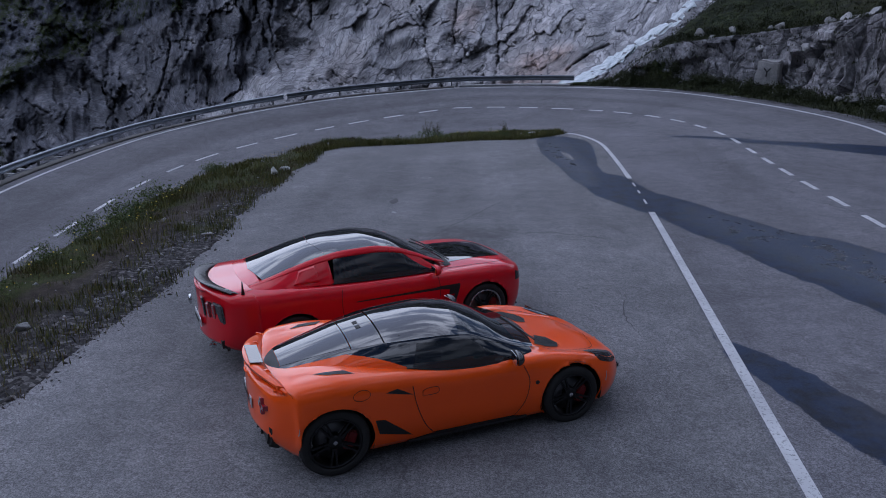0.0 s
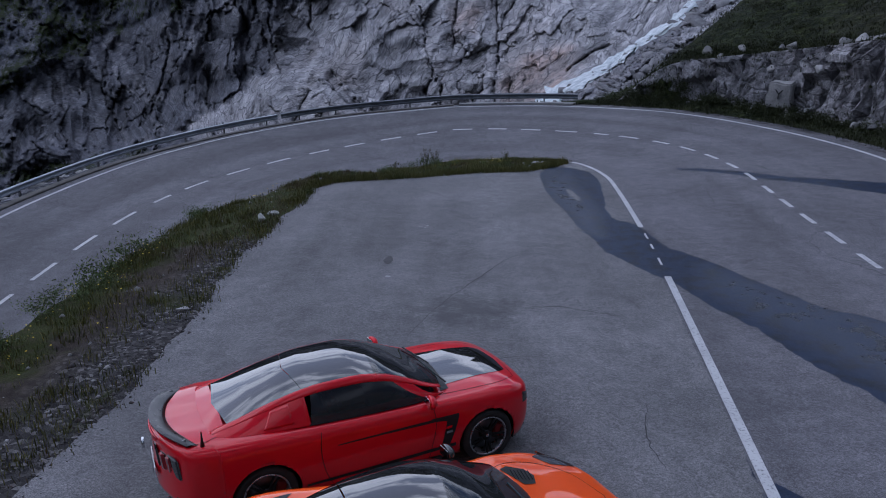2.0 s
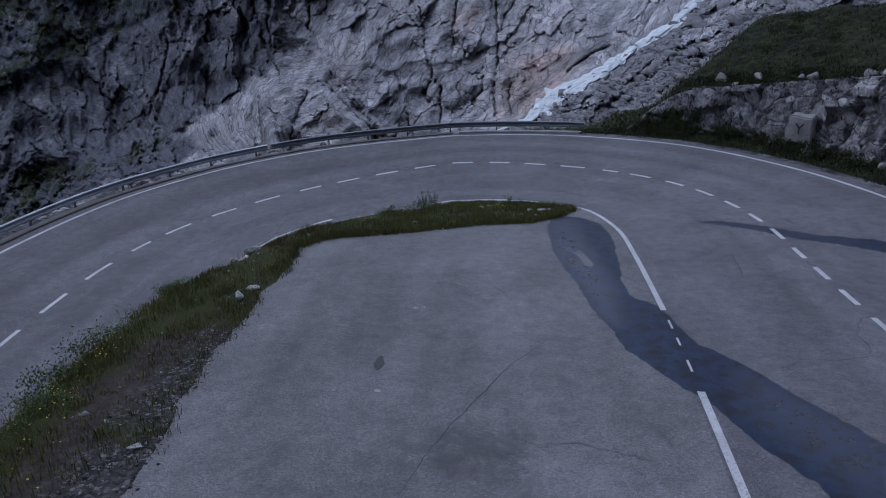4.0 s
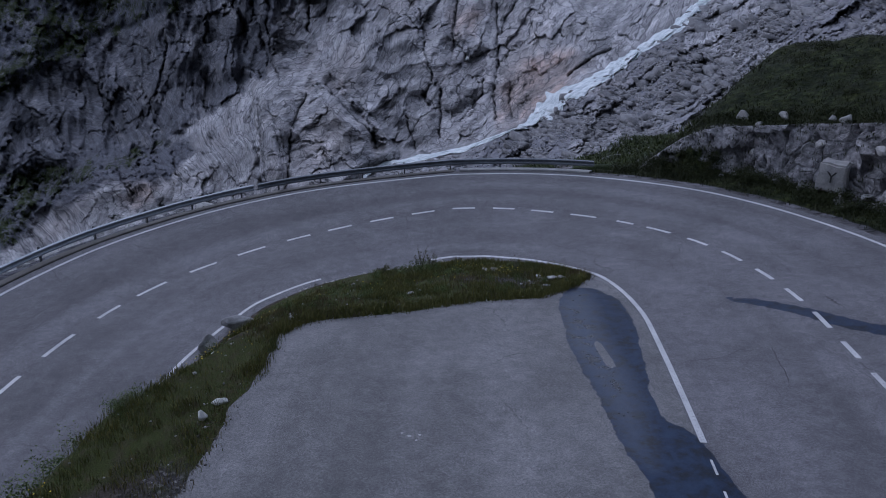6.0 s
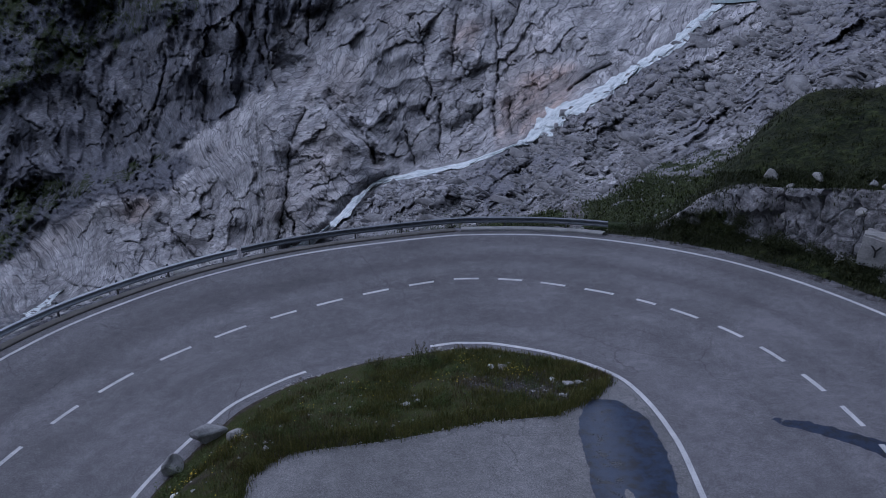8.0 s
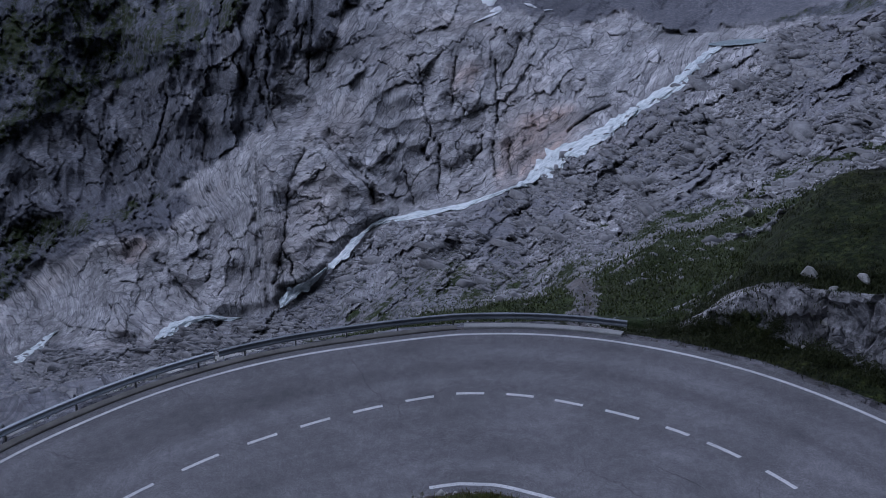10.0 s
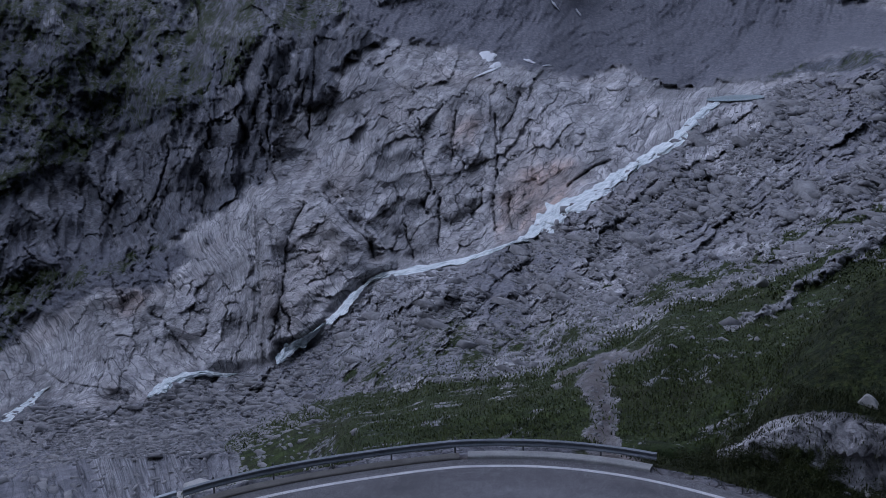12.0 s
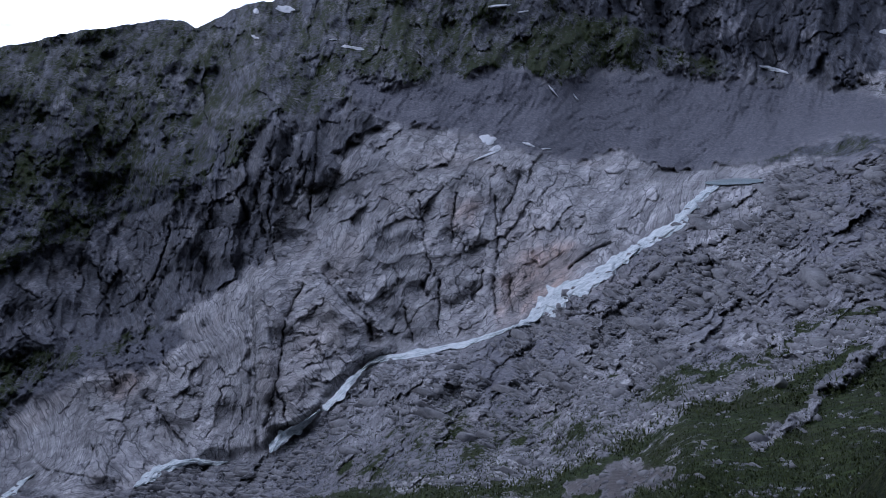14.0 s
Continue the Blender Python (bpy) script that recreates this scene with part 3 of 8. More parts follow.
def road_coords(x, y):
    """s and offset of places in plan, for arrays."""
    x, y = np.asarray(x, float), np.asarray(y, float)
    best, s, o = np.full(x.shape, 1e9), np.zeros(x.shape), np.zeros(x.shape)
    for i in range(0, len(S_AX), 2):
        d = np.hypot(x - C_XY[i, 0], y - C_XY[i, 1])
        hit = d < best
        best = np.where(hit, d, best)
        o = np.where(hit, (x - C_XY[i, 0]) * NORM[i, 0] + (y - C_XY[i, 1]) * NORM[i, 1], o)
        s = np.where(hit, S_AX[i] + (x - C_XY[i, 0]) * tang[i, 0] + (y - C_XY[i, 1]) * tang[i, 1], s)
    return s, o


def wet_share(x, y):
    """Where seeping water keeps the asphalt dark."""
    ax = x + value_noise(x * 0.6, y * 0.6, 4, seed=3) * 0.12
    ay = y + value_noise(x * 0.6, y * 0.6, 4, seed=4) * 0.12
    a = inside(ax, ay, [(2.94, 32.04), (2.44, 30.7), (2.33, 28.05), (2.55, 26.4), (2.75, 25.0), (2.89, 23.7), (2.95, 22.8), (3.11, 22.1), (3.2, 20.9), (3.66, 19.97), (4.23, 19.0), (4.79, 17.4), (5.28, 16.2),
                        (5.6, 15.1), (5.85, 14.3), (6.3, 12.6), (8.2, 10.2), (9.4, 11.5), (8.4, 13.8), (7.7, 16.0), (7.18, 17.1), (6.71, 17.5), (6.17, 18.5), (5.58, 19.84), (4.8, 21.4), (4.6, 22.68), (4.33, 23.4),
                        (3.78, 24.2), (3.84, 25.06), (4.13, 27.08), (4.3, 29.25), (4.3, 30.9), (3.68, 31.95)], 0.28)
    dry = inside(ax, ay, [(3.08, 27.95), (3.27, 28.0), (3.4, 26.5), (3.15, 26.4)], 0.08)
    a = a * (1 - dry)
    b = inside(ax, ay, [(6.1, 32.7), (7.15, 30.8), (7.9, 30.6), (8.8, 30.05), (10.3, 28.8), (12.5, 27.7), (14.5, 26.6), (13.9, 25.2), (12.2, 26.5), (10.2, 28.1), (9.3, 28.8), (8.6, 29.65), (7.3, 30.45)], 0.16)
    c = inside(ax, ay, [(3.60, 12.7), (3.75, 12.15), (3.98, 11.8), (4.17, 11.4), (4.5, 10.75), (4.75, 10.25), (5.6, 8.6), (5.0, 7.6), (4.3, 9.15), (4.04, 9.7), (3.84, 10.5), (3.62, 11.1), (3.5, 11.6)], 0.2)
    return np.clip(np.maximum(np.maximum(a, b), c) * 1.0, 0, 1)


def film_share(x, y):
    """Where the wet asphalt holds a smooth film of water."""
    a = inside(x, y, [(2.94, 32.04), (2.44, 30.7), (2.33, 28.05), (2.55, 26.4), (2.75, 25), (2.89, 23.7), (2.95, 22.8), (3.3, 22.3), (3.55, 24.5), (3.5, 26.5), (3.3, 28.5), (3.4, 30.5), (3.3, 31.6)], 0.3)
    b = inside(x, y, [(5.2, 20.0), (6.2, 18.6), (7.3, 17.0), (8.4, 14.0), (9.4, 11.5), (8.2, 10.2), (6.6, 13.6), (5.9, 15.4), (5.2, 17.4), (4.9, 18.6)], 0.4)
    return np.maximum(a, b)


def stain_share(x, y):
    a = np.exp(-(((x - 0.2) / 1.5) ** 2 + ((y - 17.2) / 1.6) ** 2) * 1.2) * 0.86
    b = np.exp(-(((x + 0.9) / 0.7) ** 2 + ((y - 12.5) / 3.0) ** 2)) * 0.25
    return a + b


def lot_height(x, y):
    s, o = road_coords(x, y)
    edge = off_in(s) - 0.09
    away = np.maximum(edge - o, 0)
    side = np.clip((s - 2) / 6, 0, 1)
    k = np.clip((s - 17) / 9, 0, 1)
    k = k * k * (3 - 2 * k)
    rim_z = (rise(s) + bank(s, edge)) * (1 - k) + lot_plane(x, y) * k
    w = np.exp(-away / 1.4) * side
    return rim_z * w + lot_plane(x, y) * (1 - w) + value_noise(x * 0.3, y * 0.3, 2, seed=5) * 0.012 * np.clip(away, 0, 1)


def strip_grid(s, o_of, n, dz=0.0):
    o = np.stack([a + (b - a) * np.linspace(0, 1, n) for a, b in o_of])
    return on_road(np.repeat(s[:, None], n, 1), o, dz)


s_r = np.arange(-68, 66, 0.3)
G = strip_grid(s_r, [(a - float(np.interp(k, (-4.1, -4, 7, 9), (0.8, 0.36, 0.36, 0.12))), b + 0.55) for k, a, b in zip(s_r, off_in(s_r), off_out(s_r))], 48)
s_g, o_g = np.repeat(s_r[:, None], 48, 1), np.repeat(np.linspace(-4.8, 4.8, 48)[None], len(s_r), 0)
LANE_R = np.clip(0.5 + 0.55 * value_noise(s_g * 0.05, o_g * 1.1, 5, 0.6, seed=91) + 0.18 * value_noise(s_g * 0.3, o_g * 0.6, 4, 0.6, seed=92)
                 - 0.28 * np.exp(-((np.abs(o_g) - 2.3) / 0.9) ** 2) + 0.05 + 0.30 * np.clip((s_g - 10) / 10, 0, 1), 0, 1)
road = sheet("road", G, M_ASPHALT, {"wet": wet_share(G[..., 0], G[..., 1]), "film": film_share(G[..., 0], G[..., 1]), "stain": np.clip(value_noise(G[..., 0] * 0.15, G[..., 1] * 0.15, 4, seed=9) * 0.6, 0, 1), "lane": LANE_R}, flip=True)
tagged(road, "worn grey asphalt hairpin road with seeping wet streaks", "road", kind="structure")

# the parking lot inside the bend
y_l = np.concatenate([np.arange(-30, 28, 0.25), np.arange(28, 33.6, 0.1)])
x_left = np.interp(y_l, (-30, 10, 15, 18, 21, 28.2, 29.1, 29.75, 30.7, 31.1, 32.15, 33.6), (-4.6, -4.72, -4.6, -4.85, -5.1, -5.14, -4.4, -2.2, 0.1, 1.9, 2.85, 3.55))
x_left = x_left + value_noise(y_l * 0.9, y_l * 0, 5, seed=2) * 0.16 * np.clip((32 - y_l) / 2, 0, 1)
s_in = np.arange(-2, 66, 0.2)
line_in = on_road(s_in, off_in(s_in) - 0.10)
order = np.argsort(line_in[:, 1])
x_right = np.interp(y_l, line_in[order, 1], line_in[order, 0])
x_right = np.maximum(x_right, x_left + 0.05)
u = np.linspace(0, 1, 90)
X = x_left[:, None] + (x_right - x_left)[:, None] * u
Y = np.repeat(y_l[:, None], 90, 1)
G = np.stack([X, Y, lot_height(X, Y)], -1)
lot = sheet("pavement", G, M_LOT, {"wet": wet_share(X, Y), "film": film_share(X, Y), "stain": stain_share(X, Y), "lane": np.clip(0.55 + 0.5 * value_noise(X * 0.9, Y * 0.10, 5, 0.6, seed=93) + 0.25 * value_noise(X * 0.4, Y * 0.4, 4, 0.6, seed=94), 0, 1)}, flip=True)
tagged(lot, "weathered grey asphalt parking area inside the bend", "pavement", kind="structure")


def ribbon(name, s0, s1, o_of, width, label, dz=0.006, step=0.3):
    """A painted band along the road, 3 mm thick."""
    n = max(int(abs(s1 - s0) / step), 2)
    s = np.linspace(s0, s1, n)
    o = o_of(s)
    top = np.stack([on_road(s, o + k * width / 2, dz) for k in (-1, 1)], 1)
    low = top - (0, 0, 0.012)
    G = np.stack([low[:, 0], top[:, 0], top[:, 1], low[:, 1]], 1)
    ob = sheet(name, G, M_PAINT, flip=True)
    ob.data.polygons.foreach_set("use_smooth", [False] * len(ob.data.polygons))
    return tagged(ob, label, "road marking", kind="structure")


ribbon("edge_line", -68, 62, off_out, 0.14, "white painted outer edge line, slightly worn")
ribbon("edge_line", -68, -7.6, off_in, 0.12, "white painted inner edge line, slightly worn")
ribbon("edge_line", -1.6, 24.6, off_in, 0.13, "white painted inner edge line, slightly worn")
ribbon("edge_line", 28.6, 62, off_in, 0.135, "white painted edge line beside the parking area")
for a, b in ((25.2, 25.7), (26.2, 26.6), (27.3, 27.8)):
    ribbon("edge_line", a, b, off_in, 0.045, "flaked remains of a white edge line")


# ---- verge between the lot and the road ----
def verge_material():
    m, n, l, p = nodes_of("verge_ground")
    v = obj_vec(n)
    big, mid, fine = noise_node(n, l, 0.9, 6, 0.65, v), noise_node(n, l, 5, 6, 0.7, v), noise_node(n, l, 28, 4, 0.75, v)
    soil = ramp(n, l, mid, (0.3, (0.026, 0.021, 0.018)), (0.55, (0.066, 0.054, 0.045)), (0.8, (0.14, 0.122, 0.11)))
    peb = n.new("ShaderNodeTexVoronoi")
    peb.inputs["Scale"].default_value = 16
    l.new(v, peb.inputs["Vector"])
    sep = n.new("ShaderNodeSeparateColor")
    l.new(peb.outputs["Color"], sep.inputs[0])
    gravel = ramp(n, l, sep.outputs[0], (0.0, (0.032, 0.030, 0.031)), (0.75, (0.088, 0.083, 0.083)), (1.0, (0.23, 0.22, 0.215)))
    col = mix(n, l, attr(n, "gravel"), soil, gravel)
    turf = ramp(n, l, fine, (0.3, (0.018, 0.025, 0.007)), (0.55, (0.048, 0.058, 0.016)), (0.8, (0.11, 0.105, 0.034)))
    turf = mix(n, l, ramp(n, l, mid, (0.48, (0, 0, 0)), (0.64, (0.75, 0.75, 0.75))), turf, (0.062, 0.050, 0.032))
    g = mathn(n, l, "ADD", attr(n, "turf"), mathn(n, l, "MULTIPLY", mathn(n, l, "SUBTRACT", big, 0.5), 1.2))
    col = mix(n, l, ramp(n, l, g, (0.42, (0, 0, 0)), (0.6, (1, 1, 1))), col, turf)
    l.new(col, p.inputs["Base Color"])
    p.inputs["Roughness"].default_value = 0.95
    p.inputs["Specular IOR Level"].default_value = 0.12
    bump(n, l, p, fine, 0.9, 0.05)
    return m


M_VERGE = verge_material()
N_V = 40
s_v = np.arange(-68, 12.6, 0.25)
rim = on_road(s_v, off_in(s_v) - 0.29 - 0.10 * np.clip((s_v + 27) / 4, 0, 1) * np.clip((-5 - s_v) / 3, 0, 1))
# the lot's edge that faces each place on the road's edge
far_x = np.array([-5.14, -4.4, -2.2, 0.1, 1.9, 2.85, 3.3])
far_y = np.array([28.3, 29.15, 29.8, 30.75, 31.15, 32.2, 33.1])
f_len = np.r_[0, np.cumsum(np.hypot(np.diff(far_x), np.diff(far_y)))]
frac = np.clip((s_v + 18.5) / 30.9, 0, 1) * f_len[-1]
lot_x = np.where(s_v < -18.5, np.interp(np.minimum(rim[:, 1], 28.3), y_l, x_left), np.interp(frac, f_len, far_x))
lot_y = np.where(s_v < -18.5, np.minimum(rim[:, 1], 28.3), np.interp(frac, f_len, far_y))
t_v = np.linspace(0, 1, N_V)
X = rim[:, 0, None] * (1 - t_v) + (lot_x + 0.12)[:, None] * t_v
Y = rim[:, 1, None] * (1 - t_v) + lot_y[:, None] * t_v
bend = np.clip((s_v + 25) / 5, 0, 1)[:, None]
crest = np.clip((t_v[None] - 0.10 * bend) / (0.36 + 0.30 * bend), 0, 1)
crest = crest * crest * (3 - 2 * crest)
hump = np.sin(np.pi * np.clip(t_v, 0, 1)) ** 0.7
west = np.clip((-6 - s_v) / 6, 0, 1)[:, None]
lin = t_v[None] * (1 - west) + crest * west
lot_z = lot_height(lot_x, lot_y)
Z = rim[:, 2, None] * (1 - lin) + lot_z[:, None] * lin
Z += hump * (0.05 + 0.08 * value_noise(X * 0.5, Y * 0.5, 4, seed=6)) + value_noise(X * 2.2, Y * 2.2, 4, seed=7) * 0.05 * hump
Z[:, 0] -= 0.02
Z[:, -1] = lot_z - 0.015
turf_v = 1.0 - 0.62 * np.clip((X + 7.3) / 1.0, 0, 1) * np.clip((23.5 - Y) / 2.0, 0, 1)
bare_v = np.exp(-(((X - 0.9) / 2.2) ** 2 + ((Y - 33.2) / 0.9) ** 2))
turf_v = np.clip(turf_v - 0.85 * bare_v - 0.5 * np.clip(value_noise(X * 0.8, Y * 0.8, 4, seed=83) * 1.6 - 0.35, 0, 1), 0, 1)
turf_v *= np.clip(t_v * 14, 0.1, 1)[None]
gravel_v = np.clip((X + 6.1) / 0.8, 0, 1) * np.clip((25.5 - Y) / 2, 0, 1)
gravel_v = np.maximum(gravel_v, bare_v)
VERGE = np.stack([X, Y, Z], -1)
TURF_V = turf_v
tagged(sheet("verge", VERGE, M_VERGE, {"turf": turf_v, "gravel": gravel_v}, flip=False), "grassy verge with bare soil and gravel beside the lot", "verge", kind="structure")


# ---- outer side: shoulder, drop below the guardrail, rock bank past the rail's end ----
def bank_height(s, w):
    """Height over the road's edge, w metres outside it."""
    up = np.clip((s - 4.4) / 3.0, 0, 1)
    up = up * up * (3 - 2 * up)
    drop = -0.05 - 0.5 * np.clip(w - 1.0, 0, 30) - 0.25 * np.clip(w - 2.5, 0, 30)
    soft = np.clip((s - 1.5) / 3.5, 0, 1)
    drop = drop * (1 - soft) + soft * (-0.15 * np.clip(w - 0.8, 0, 3) - 0.16 * np.clip(w - 2, 0, 30))
    top = 1.7 + 2.5 * np.clip((s - 5.5) / 10, 0, 1)
    rockw = np.clip((w - 2.0) / 0.75, 0, 1)
    rockw = rockw * rockw * (3 - 2 * rockw)
    wall = 0.30 * np.clip((w - 0.5) / 1.5, 0, 1) + (top - 0.3) * rockw + 0.42 * np.clip(w - 3.3, 0, 8) - 0.25 * np.clip(w - 11.3, 0, 40)
    return drop * (1 - up) + wall * up


s_o = np.concatenate([np.arange(-68, 2, 0.4), np.arange(2, 26, 0.07), np.arange(26, 64, 0.5)])
w_o = np.concatenate([np.linspace(0, 1.6, 10), np.linspace(1.75, 4.2, 46), np.linspace(4.5, 22, 34)])
base = on_road(s_o, off_out(s_o) + 0.53)
nx, ny = np.interp(s_o, S_AX, NORM[:, 0]), np.interp(s_o, S_AX, NORM[:, 1])
SS, WW = np.repeat(s_o[:, None], len(w_o), 1), np.repeat(w_o[None], len(s_o), 0)
Xo, Yo = base[:, 0, None] + nx[:, None] * w_o, base[:, 1, None] + ny[:, None] * w_o
warp = value_noise(SS * 0.35, WW * 0.2, 3, seed=15)
Hh = bank_height(SS, np.clip(WW + warp * 0.5 * np.clip(WW - 0.8, 0, 1), 0, 99))
Zo = base[:, 2, None] + Hh
rocky = np.clip((WW - 1.7) / 0.5, 0, 1) * np.clip((3.2 + 1.3 * np.clip((SS - 8.5) / 4, 0, 1) - WW + warp * 0.5) / 0.4, 0, 1) * np.clip((SS - 4.6) / 1.4, 0, 1)
fh, fj = facets(SS * 1.25 + Zo * 0.2 + value_noise(SS, Zo, 3, seed=1) * 0.12, Zo * 1.0 - SS * 0.12 + value_noise(SS, Zo, 3, seed=8) * 0.12, 3, 0, 0.1, 0.6)
fh2, fj2 = facets(SS * 3.2 + Zo * 0.5 + fh * 1.5, Zo * 1.3, 4, 0, 0, 0.5)
push = rocky * (fh * 0.62 + fh2 * 0.20 - 0.20 * np.exp(-(fj / 0.05) ** 2) - 0.06 * np.exp(-(fj2 / 0.06) ** 2))
Xo, Yo = Xo - nx[:, None] * push, Yo - ny[:, None] * push
Zo = Zo + value_noise(Xo * 0.8, Yo * 0.8, 5, seed=12) * 0.18 * np.clip(WW - 0.7, 0, 1) * (1 - rocky)
joint_o = rocky * np.maximum(np.exp(-(fj / 0.08) ** 2), 0.75 * np.exp(-(fj2 / 0.09) ** 2))
turf_o = np.clip((SS - 1) / 3, 0, 1) * np.clip((WW - 0.3) / 0.4, 0, 1) * (1 - rocky * 0.85) + np.clip((WW - 1.2) / 1.5, 0, 1) * np.clip((SS + 12) / 8, 0, 0.62) * (SS < 4)
dirt_o = np.clip(1 - (WW - 0.25) / 0.3, 0, 1) * np.where(SS > 4, 0.35, 1)
path_w = np.clip(1.2 - along(Xo, Yo, [(4.4, 46.4), (4.6, 52.9), (4.9, 57.4), (7.4, 66)]) / 1.0, 0, 1)
# a high cliff share darkens the bank's rock: its shade is in the colour
outer = sheet("roadside_bank", np.stack([Xo, Yo, Zo], -1), M_ROCKY, {
    "cliff": np.clip(np.where(rocky > 0.3, 0.60, 0.95) - 0.5 * (SS < 3), 0, 1), "scree": np.clip(0.9 - (WW - 1) / 9, 0, 1) * (SS < 3), "turf": np.clip(turf_o * 1.05 - path_w, 0, 1), "joint": joint_o,
    "dirt": np.clip(dirt_o * 0.8 + path_w, 0, 1)}, flip=True)
outer.data.polygons.foreach_set("use_smooth", [False] * len(outer.data.polygons))
tagged(outer, "roadside bank of jointed granite, turf and gravel", "bank", kind="structure")


# ---- mountain: elevation and distance along bearings from the camera's last place, fitted to its view ----
END_EYE = np.array((-0.2, 26.0, 13.85))
WEST = {
    -34.5: [(-26.6, 26), (-23.8, 79), (-21.1, 214), (-18.4, 361), (-14.8, 507), (-11.9, 580), (-6.7, 748), (-2.1, 842), (3.1, 1009), (6.9, 1127), (9.4, 1269), (11.4, 1471)],
    -27.6: [(-28.5, 25), (-25.4, 62), (-22.7, 176), (-20.5, 301), (-16.8, 391), (-14.0, 447), (-10.6, 503), (-7.4, 661), (-0.8, 873), (5.1, 983), (9.0, 1149), (12.9, 1427)],
    -21.9: [(-29.7, 25), (-26.6, 53), (-23.7, 146), (-21.5, 249), (-18.8, 330), (-13.6, 405), (-7.9, 512), (-4.5, 630), (-0.3, 661), (2.2, 703), (6.3, 917), (10.4, 1098), (13.9, 1365)],
}
MIDDLE = {
    -15.7: [(-30.7, 25), (-26.1, 42), (-23.8, 88), (-21.1, 218), (-18.3, 286), (-16.9, 322), (-11.3, 358), (-5.7, 430), (-2.3, 513), (2.9, 554), (6.7, 595), (8.4, 719), (11.7, 957), (15.6, 1318)],
    -10.5: [(-31.2, 25), (-26.6, 37), (-23.9, 76), (-21.6, 164), (-18.4, 205), (-14.6, 300), (-12.1, 350), (-6.0, 391), (-1.6, 462), (2.8, 522), (5.8, 634), (8.4, 725), (11.3, 887), (17.6, 1242)],
    -4.3: [(-31.7, 24), (-27.0, 34), (-24.7, 49), (-22.4, 79), (-19.1, 155), (-14.9, 201), (-13.5, 218), (-11.8, 305), (-10.6, 345), (-1.8, 425), (3.1, 515), (4.8, 586), (7.8, 696), (10.8, 796), (13.2, 976), (19.1, 1277)],
}
EAST = {
    3.2: [(-31.7, 23), (-27.1, 29), (-24.8, 40), (-22.6, 66), (-19.2, 139), (-15.9, 184), (-10.8, 264), (-8.8, 309), (-3.3, 395), (2.4, 495), (4.5, 595), (7.1, 715), (9.6, 796), (12.5, 956), (18.8, 1327)],
    9.7: [(-31.4, 22), (-26.8, 28), (-23.0, 37), (-21.1, 53), (-18.7, 85), (-15.0, 139), (-10.8, 207), (-6.5, 278), (-5.2, 329), (-1.3, 400), (2.1, 491), (3.4, 684), (6.8, 867), (9.3, 989), (18.2, 1395)],
    16.2: [(-30.7, 22), (-26.2, 30), (-19.9, 40), (-16.7, 67), (-13.9, 109), (-11.5, 145), (-9.0, 181), (-4.4, 254), (-1.1, 338), (0.6, 410), (1.8, 640), (5.9, 911), (8.8, 1067), (17.5, 1432)],
}
FAR_EAST = {
    22.3: [(-29.8, 23), (-25.4, 27), (-21.1, 35), (-16.6, 58), (-13.9, 83), (-12.0, 107), (-8.8, 145), (-4.4, 204), (-0.4, 285), (2.0, 404), (2.8, 664), (5.5, 945), (8.2, 1107), (16.6, 1485)],
    28.0: [(-28.6, 23), (-24.3, 25), (-20.3, 33), (-16.0, 52), (-13.4, 73), (-8.5, 124), (-2.5, 192), (2.0, 271), (3.5, 344), (4.5, 763), (7.6, 1160), (15.6, 1555)],
    40.0: [(-27.0, 30), (-18.0, 40), (-10.0, 80), (-2.0, 170), (4.0, 280), (5.0, 700), (8.0, 1100), (15.0, 1500)],
}
PROFILES = {**WEST, **MIDDLE, **EAST, **FAR_EAST}
# unseen slopes behind and beside the camera, raised to darken what the cars reflect
PROFILES[-75.0] = [(-12.0, 60), (-11.0, 150), (-10.0, 400), (-5.0, 700), (2.0, 900), (14.0, 1300)]
PROFILES[-180.0] = [(-8.0, 110), (-6.0, 200), (2.0, 420), (12.0, 700), (24.0, 1100)]
PROFILES[110.0] = [(-6.0, 60), (4.0, 120), (14.0, 240), (22.0, 500), (28.0, 900)]
PROFILES[180.0] = PROFILES[-180.0]
BEAR = sorted(PROFILES)
for b in BEAR:
    if abs(b) < 45:
        PROFILES[b] = [(-42.0, 20.5)] + PROFILES[b]
N_E = 730
bearing = np.concatenate([np.linspace(-180, -40, 50)[:-1], np.linspace(-40, 33, 1060), np.linspace(33, 180, 50)[1:]])
e_axis = np.concatenate([np.linspace(0, 0.20, 60)[:-1], np.linspace(0.20, 1, N_E - 59)])
lo = np.interp(bearing, BEAR, [PROFILES[b][0][0] for b in BEAR])
SKY = [(-180, 24), (-110, 18), (-75, 13), (-36, 10.8), (-33.7, 11.2), (-30, 12.2), (-26.6, 12.95), (-22, 13.5), (-21.2, 13.2), (-19, 14.2), (-17.3, 15.0), (-14, 15.6), (-10, 17), (0, 19), (28, 15.5), (60, 16), (110, 28), (180, 24)]
hi = np.interp(bearing, *zip(*SKY)) + value_noise(bearing * 0.8, bearing * 0, 5, seed=21) * 0.22
elev = lo[:, None] + (hi - lo)[:, None] * e_axis
# log distance, interpolated along each profile and then between bearings
tab = np.stack([np.interp(elev, *(np.array(PROFILES[b], float).T[0], np.log(np.array(PROFILES[b], float).T[1]))) for b in BEAR])
pos = np.clip(np.searchsorted(BEAR, bearing, side="right") - 1, 0, len(BEAR) - 2)
fr = (bearing - np.array(BEAR)[pos]) / np.diff(BEAR)[pos]
fr = (fr * fr * (3 - 2 * fr))[:, None]
cols = np.arange(len(bearing))
logd = tab[pos, cols] * (1 - fr) + tab[pos + 1, cols] * fr
